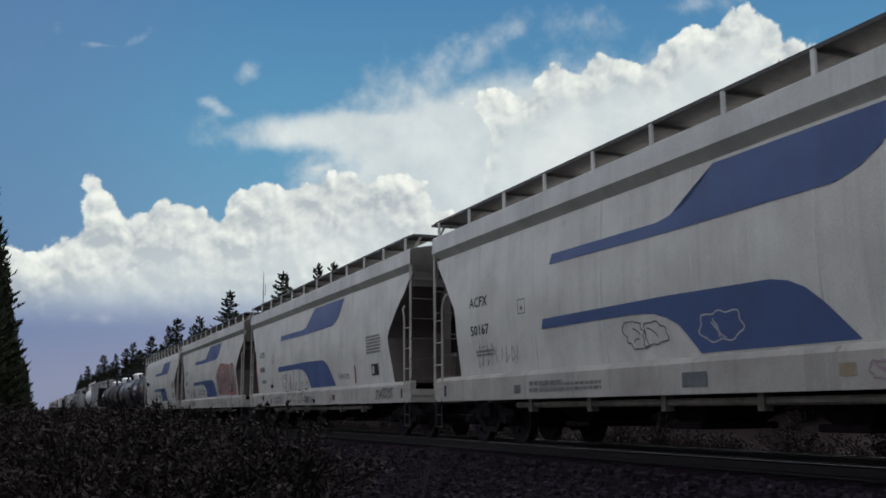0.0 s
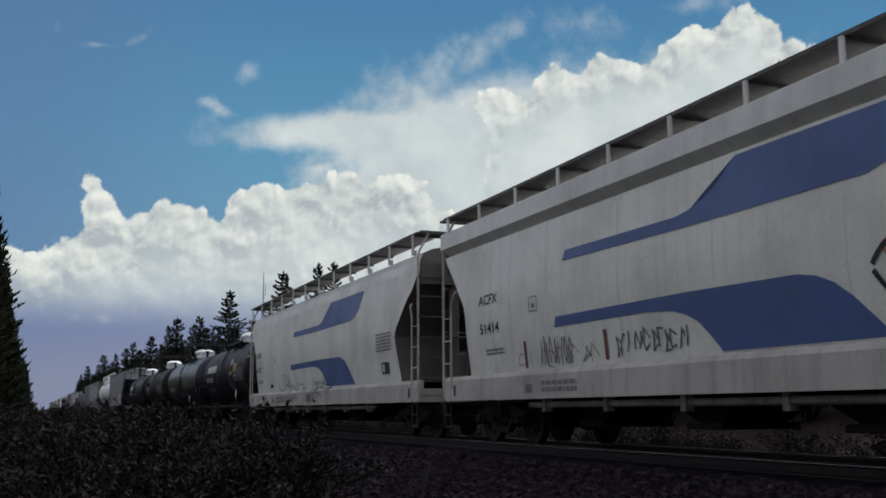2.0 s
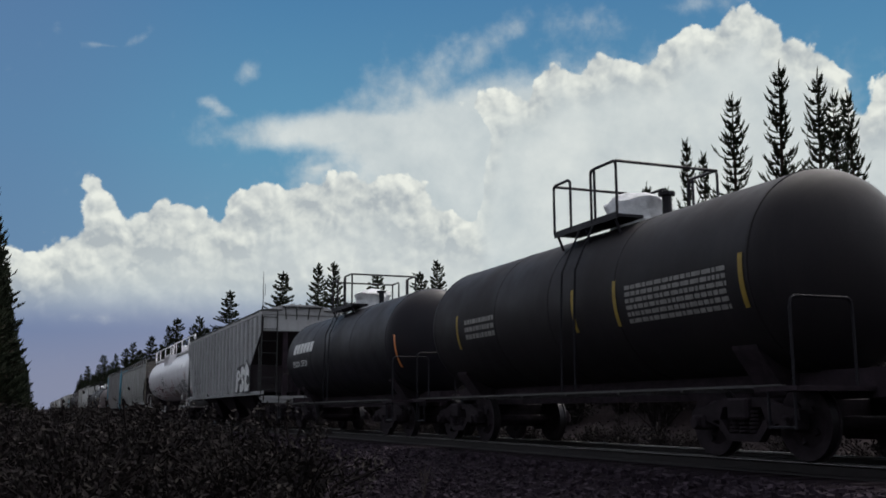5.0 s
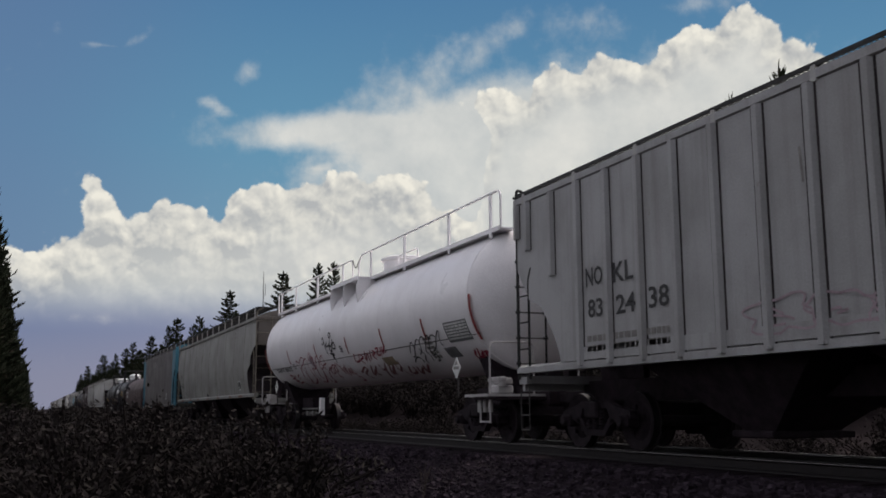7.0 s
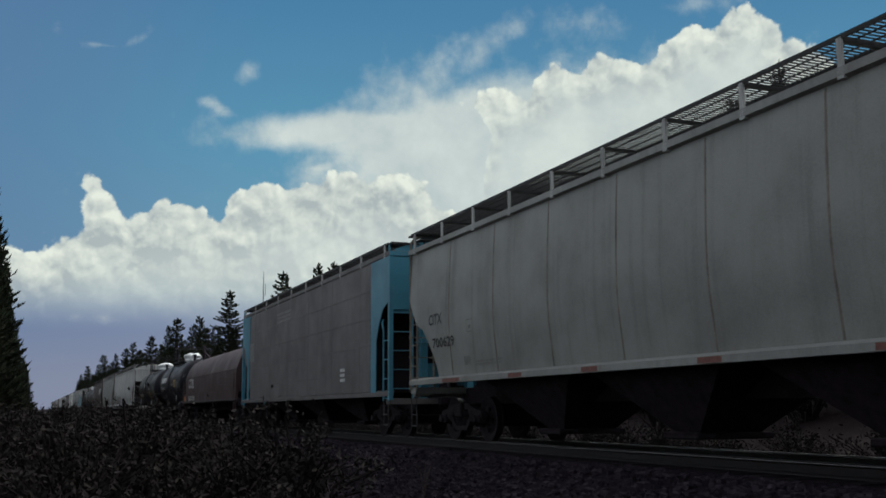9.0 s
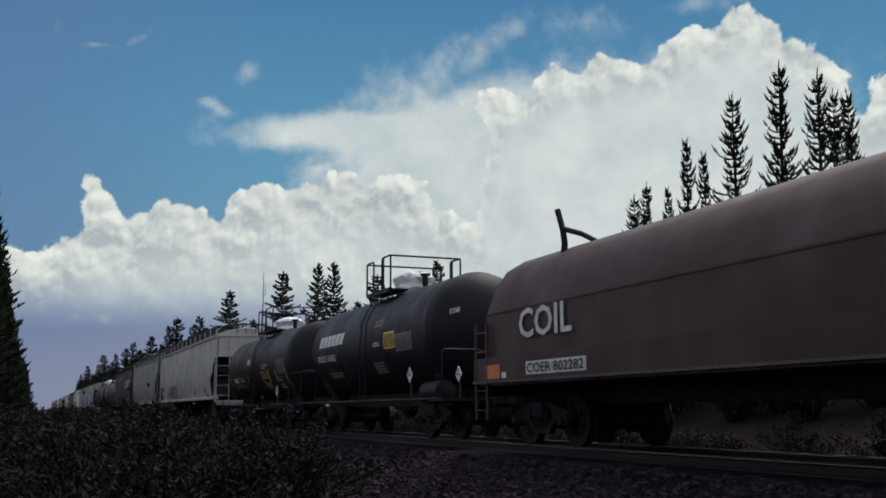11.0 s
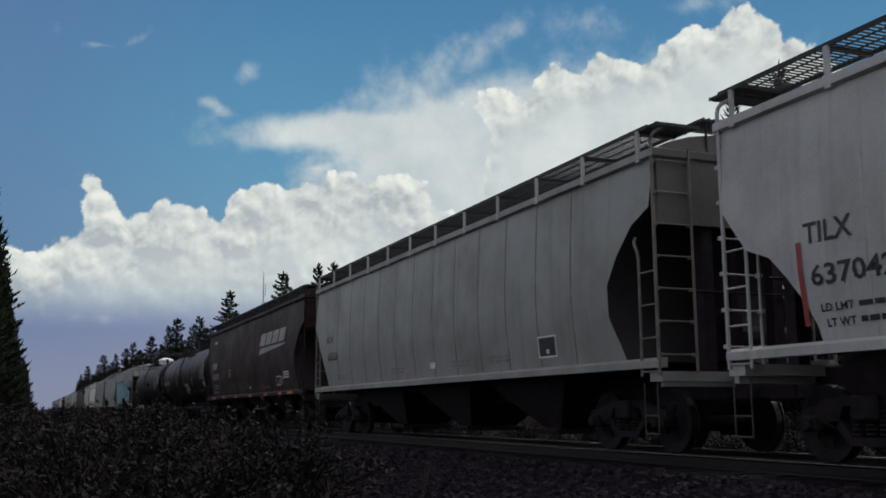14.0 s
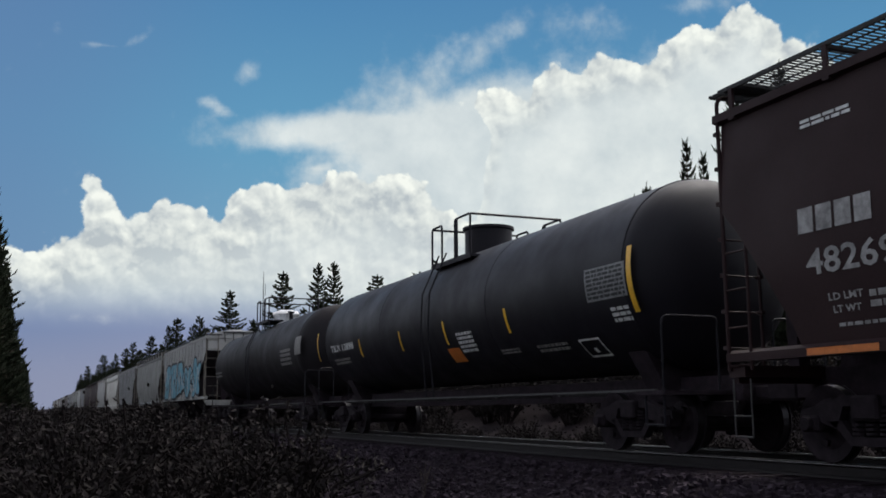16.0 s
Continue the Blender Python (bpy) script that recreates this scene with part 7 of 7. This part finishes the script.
def later_hoppers():
    g = dict(PLAIN, at=269.9, length=23.8, bays=4, gates=True, posts=14, seams=7, mat=M_LIGHTGREY, roof=M_LIGHTGREY, endmat=M_LIGHTGREY, laddermat=M_LIGHTGREY, low=1.36, eave=4.16, board=4.66, label="light grey covered hopper car with dark sprayed tag")
    car = hopper(g)
    s = flat_side(g["section"])
    letters(car, s, "TILX", 9.68, 8.95, 2.46, 2.7, "black")
    letters(car, s, "637042", 9.62, 8.4, 1.98, 2.22, "black")
    letters(car, s, "LD LMT", 9.53, 9.05, 1.69, 1.78, "black")
    lines(car, s, 8.98, 8.62, 1.69, 1.78, 1, "black", 2)
    letters(car, s, "LT WT", 9.47, 9.05, 1.52, 1.61, "black")
    lines(car, s, 8.98, 8.6, 1.52, 1.62, 1, "black", 3)
    frame_box(car, s, 7.87, 7.55, 2.17, 2.45, "black", 0.02)
    bar(car, s, "stencil_patch", 8.15, 7.88, 1.54, 1.68, "faint")
    for y, a, b in ((9.77, 1.55, 2.5), (7.0, 1.55, 2.02), (-0.24, 1.51, 1.96), (-3.07, 1.53, 2.01), (-6.88, 1.53, 2.0), (-9.58, 1.53, 2.5)):
        strip(car, s, y, a, b, "red", 0.08)
    bm = bmesh.new()
    for st in (((0, 0.55), (0.05, 0.0), (0.12, 0.6)), ((0.08, 0.1), (0.17, 0.95), (0.2, 0.45), (0.25, 0.1)), ((0.13, 0.4), (0.24, 0.35)), ((0.3, 0.0), (0.33, 1.0), (0.42, 0.75), (0.34, 0.5), (0.46, 0.05)), ((0.5, 0.0), (0.52, 1.0), (0.6, 0.05), (0.63, 1.0)),
               ((0.69, 0.95), (0.68, 0.0), (0.77, 0.2), (0.78, 0.75), (0.69, 0.95)), ((0.84, 1.0), (0.91, 0.45)), ((0.99, 1.0), (0.87, 0.0)), ((0.93, 1.0), (0.95, 0.0))):
        ribbon(bm, [(6.7 - 4.2 * u + 0.15 * v, 1.42 + 0.76 * v) for u, v in st], 0.11)
    tagged(lay("graffiti", bm, s, "black", car, 0.012), kind="stuff")
    sticks(car, s, 1.75, 1.1, 1.41, 1.67, "black", 4, 96, 0.05)
    lines(car, s, -1.46, -2.0, 1.49, 1.6, 2, "faint", 4)
    lines(car, s, -4.23, -4.76, 1.52, 1.8, 3, "black", 5)
    bar(car, s, "stencil_patch", -7.6, -8.0, 1.55, 1.85, "black")
    g = dict(PLAIN, at=293.7, length=19.7, seammat=M_SEAM, seams=12, posts=12, **ROUND_CUT, label="warm grey covered hopper car with curved sides")
    car = hopper(g)
    s = flat_side(g["section"])
    letters(car, s, "AOK", 7.8, 7.08, 2.58, 2.79, "black")
    letters(car, s, "65526", 7.68, 6.7, 2.08, 2.31, "black")
    frame_box(car, s, 4.46, 4.16, 2.25, 2.54, "faint", 0.02)
    bar(car, s, "stencil_patch", -0.34, -0.64, 1.54, 1.67, "white")
    bar(car, s, "stencil_patch", 1.6, 0.9, 1.5, 1.62, "lilac")
    bar(car, s, "stencil_patch", -5.5, -6.05, 1.53, 1.86, "black")
    frame_box(car, s, -5.46, -6.12, 1.51, 1.88, "white", 0.03)
    for y in (6.9, 2.2, -1.6, -3.4):
        lines(car, s, y, y - 0.9, 1.5, 1.66, 2, "faint", int(y * 10) + 90)
    g = dict(PLAIN, at=313.4, length=20.2, seams=0, posts=12, **ROUND_CUT, mat=M_BROWN, roof=M_BROWN, postmat=M_BROWN, laddermat=M_BROWN, endmat=M_BROWN, eave=4.26, label="dark brown covered hopper car with white slanted emblem")
    car = hopper(g)
    s = flat_side(g["section"])
    rim = lambda y, z, off: (-1.6 - off, y, z)
    blocks(car, s, 4, -2.6, -6.75, 3.08, 3.53, "worn", 0.6)
    patch(car, s, "emblem", [(-2.5, 2.76), (-2.75, 3.0), (-6.85, 3.0), (-6.6, 2.93)], "worn")
    blocks(car, s, 4, 7.95, 6.82, 2.59, 2.88, "worn", 0, "mark")
    letters(car, s, "482690", 7.87, 6.3, 2.1, 2.4, "worn")
    letters(car, s, "LD LMT", 7.6, 7.1, 1.8, 1.88, "worn")
    letters(car, s, "LT WT", 7.55, 7.15, 1.66, 1.74, "worn")
    lines(car, s, 7.02, 6.6, 1.66, 1.88, 2, "worn", 3)
    lines(car, s, 7.5, 6.5, 1.5, 1.56, 1, "worn", 4)
    frame_box(car, s, 3.65, 3.33, 2.15, 2.45, "white", 0.02)
    lines(car, s, 7.87, 7.1, 3.8, 3.92, 2, "white", 5)
    frame_box(car, s, -5.39, -6.02, 1.54, 1.87, "white", 0.03)
    scrawl(car, s, -6.05, -6.38, 1.6, 1.84, "white", 1, 5, 0.02)
    lines(car, s, -6.5, -7.3, 1.76, 2.02, 3, "white", 6)
    lines(car, s, -3.0, -4.4, 1.5, 1.56, 1, "faint", 7)
    bar(car, s, "stencil_patch", -0.6, -0.85, 1.52, 1.64, "white")
    for y0, y1 in ((7.94, 6.9), (5.06, 4.57), (2.2, 1.7), (-0.8, -1.3), (-3.56, -4.18), (-5.94, -6.43), (-7.2, -8.0)):
        bar(car, rim, "reflector", y0, y1, 1.22, 1.3, "orange", 0.006)
    for y in (2.9, 1.6, 0.2):
        lines(car, s, y, y - 0.55, 1.5, 1.85, 4, "dullgold", int(y * 10))


later_hoppers()


def last_near_cars():
    s = round_side(1.5, 2.72)
    car = tank("tank_car", "long black tank car with yellow strips and data panel", 333.6, 19.9, 1.5, 2.72, M_BLACK, -0.25, domed=False, sink=0.3)
    part("manway_dome", Shape().turned([(-0.1, 0.55), (0.5, 0.55), (0.52, 0.6), (0.58, 0.6), (0.6, 0.05)], 20, "z", (0, -0.25, 4.22)), M_BLACK, car, smooth=True)
    for y, a, b in ((-4.1, 2.06, 2.52), (-1.05, 2.03, 2.53), (1.75, 2.06, 2.52), (4.92, 2.08, 2.55), (9.1, 2.15, 3.0)):
        strip(car, s, y, a, b, "yellow", 0.09)
    strip(car, s, -8.4, 2.06, 3.05, "yellow", 0.13)
    bar(car, s, "placard", -0.85, -1.5, 1.66, 1.95, "orange", label="orange square placard")
    grid_panel(car, s, -7.1, -8.28, 2.32, 2.84)
    lines(car, s, -1.6, -2.4, 1.82, 2.25, 5, "white", 3)
    letters(car, s, "TILX 12898", 7.7, 5.5, 2.33, 2.52, "white")
    lines(car, s, 7.6, 6.1, 1.96, 2.14, 2, "faint", 4)
    frame_box(car, s, -6.3, -6.95, 1.5, 1.79, "white", 0.03)
    lines(car, s, -7.7, -8.2, 1.95, 2.2, 3, "white", 5)
    lines(car, s, -3.3, -4.1, 1.7, 1.8, 2, "faint", 6)
    lines(car, s, -4.8, -5.9, 1.65, 1.8, 2, "faint", 7)
    car = tank("tank_car", "long dark grey tank car behind another tank car", 353.5, 19.5, 1.5, 2.72, M_TANKGREY, 0.0)
    lines(car, s, 8.0, 6.4, 2.2, 2.5, 2, "faint", 8)
    lines(car, s, -5.5, -7.0, 2.2, 2.8, 4, "faint", 9)
    bar(car, s, "stencil_patch", -7.6, -8.4, 2.5, 3.1, "faint")
    car, sf = ribbed_hopper(373.0, 18.6, "light grey ribbed hopper car with light blue graffiti", M_LIGHTGREY, 1.2)
    proud = lambda y, z, off: (-1.645 - off, y, z)
    scrawl(car, proud, 7.2, -7.2, 1.4, 3.5, "black", 5, 88, 0.12, fill="sky", round_=0.9)
    sticks(car, proud, 7.0, -7.0, 1.4, 3.3, "chalk", 9, 89, 0.2)
    return car


last_near_cars()
def tail():
    """The rest of the train, far off down the line."""
    kinds = [hopper(dict(PLAIN, at=391.6, length=18.5, seams=0, label="grey covered hopper car far down the train")),
             ribbed_hopper(410.1, 18.6, "blue-grey ribbed hopper car far down the train", M_STEELGREY, 1.2)[0],
             hopper(dict(ACF, at=428.7, length=19.0, seams=0, label="white covered hopper car far down the train")),
             hopper(dict(PLAIN, at=447.7, length=18.0, seams=0, mat=M_LIGHTGREY, roof=M_LIGHTGREY, label="light grey covered hopper car far down the train")),
             hopper(dict(PLAIN, at=465.7, length=19.4, seams=0, mat=M_BROWN, roof=M_BROWN, postmat=M_BROWN, endmat=M_BROWN, label="dark brown covered hopper car far down the train"))]
    rng = random.Random(6)
    s = 485.1 + 9.4
    for k in range(25):
        src = kinds[rng.choice((0, 4, 1, 4, 3, 4, 0, 1))]
        runners.append((copy_thing(src, pose(0, 0, 0)), s))
        s += 19.0
    red = copy_thing(kinds[4], pose(0, 0, 0))
    runners.append((red, s))


tail()


for proto in (WHEELSET, BOGIE):
    bpy.data.objects.remove(proto)


# how far, in metres, the train lags (+) or leads (-) an even pace, every half second
PACE = [0, -0.1, 0.15, 0.15, 0.25, 0.1, 0, -0.05, 0.1, -0.2, -0.5, -0.8, -0.95, -1.0, -0.9, -1.0, 0.15, 0, 0, -0.15, -0.3, -0.45, -0.5, -0.45, 0.2, -0.3, 0.2, 0.1, 0.1, 0.2, 0.55, 0.15, 0.6]


def motions():
    """The train runs by at an almost even speed, its wheels turning."""
    for car, s in runners:
        walk(car, [(k * 0.5, along(s - SPEED * k * 0.5 + lag)) for k, lag in enumerate(PACE)])
    for wheel, dy in rollers:
        turn = math.degrees(SPEED / 30 / WHEEL_R)
        walk(wheel, [(k / 30, pose(0, dy, WHEEL_R, turn * k)) for k in range(481)])


motions()
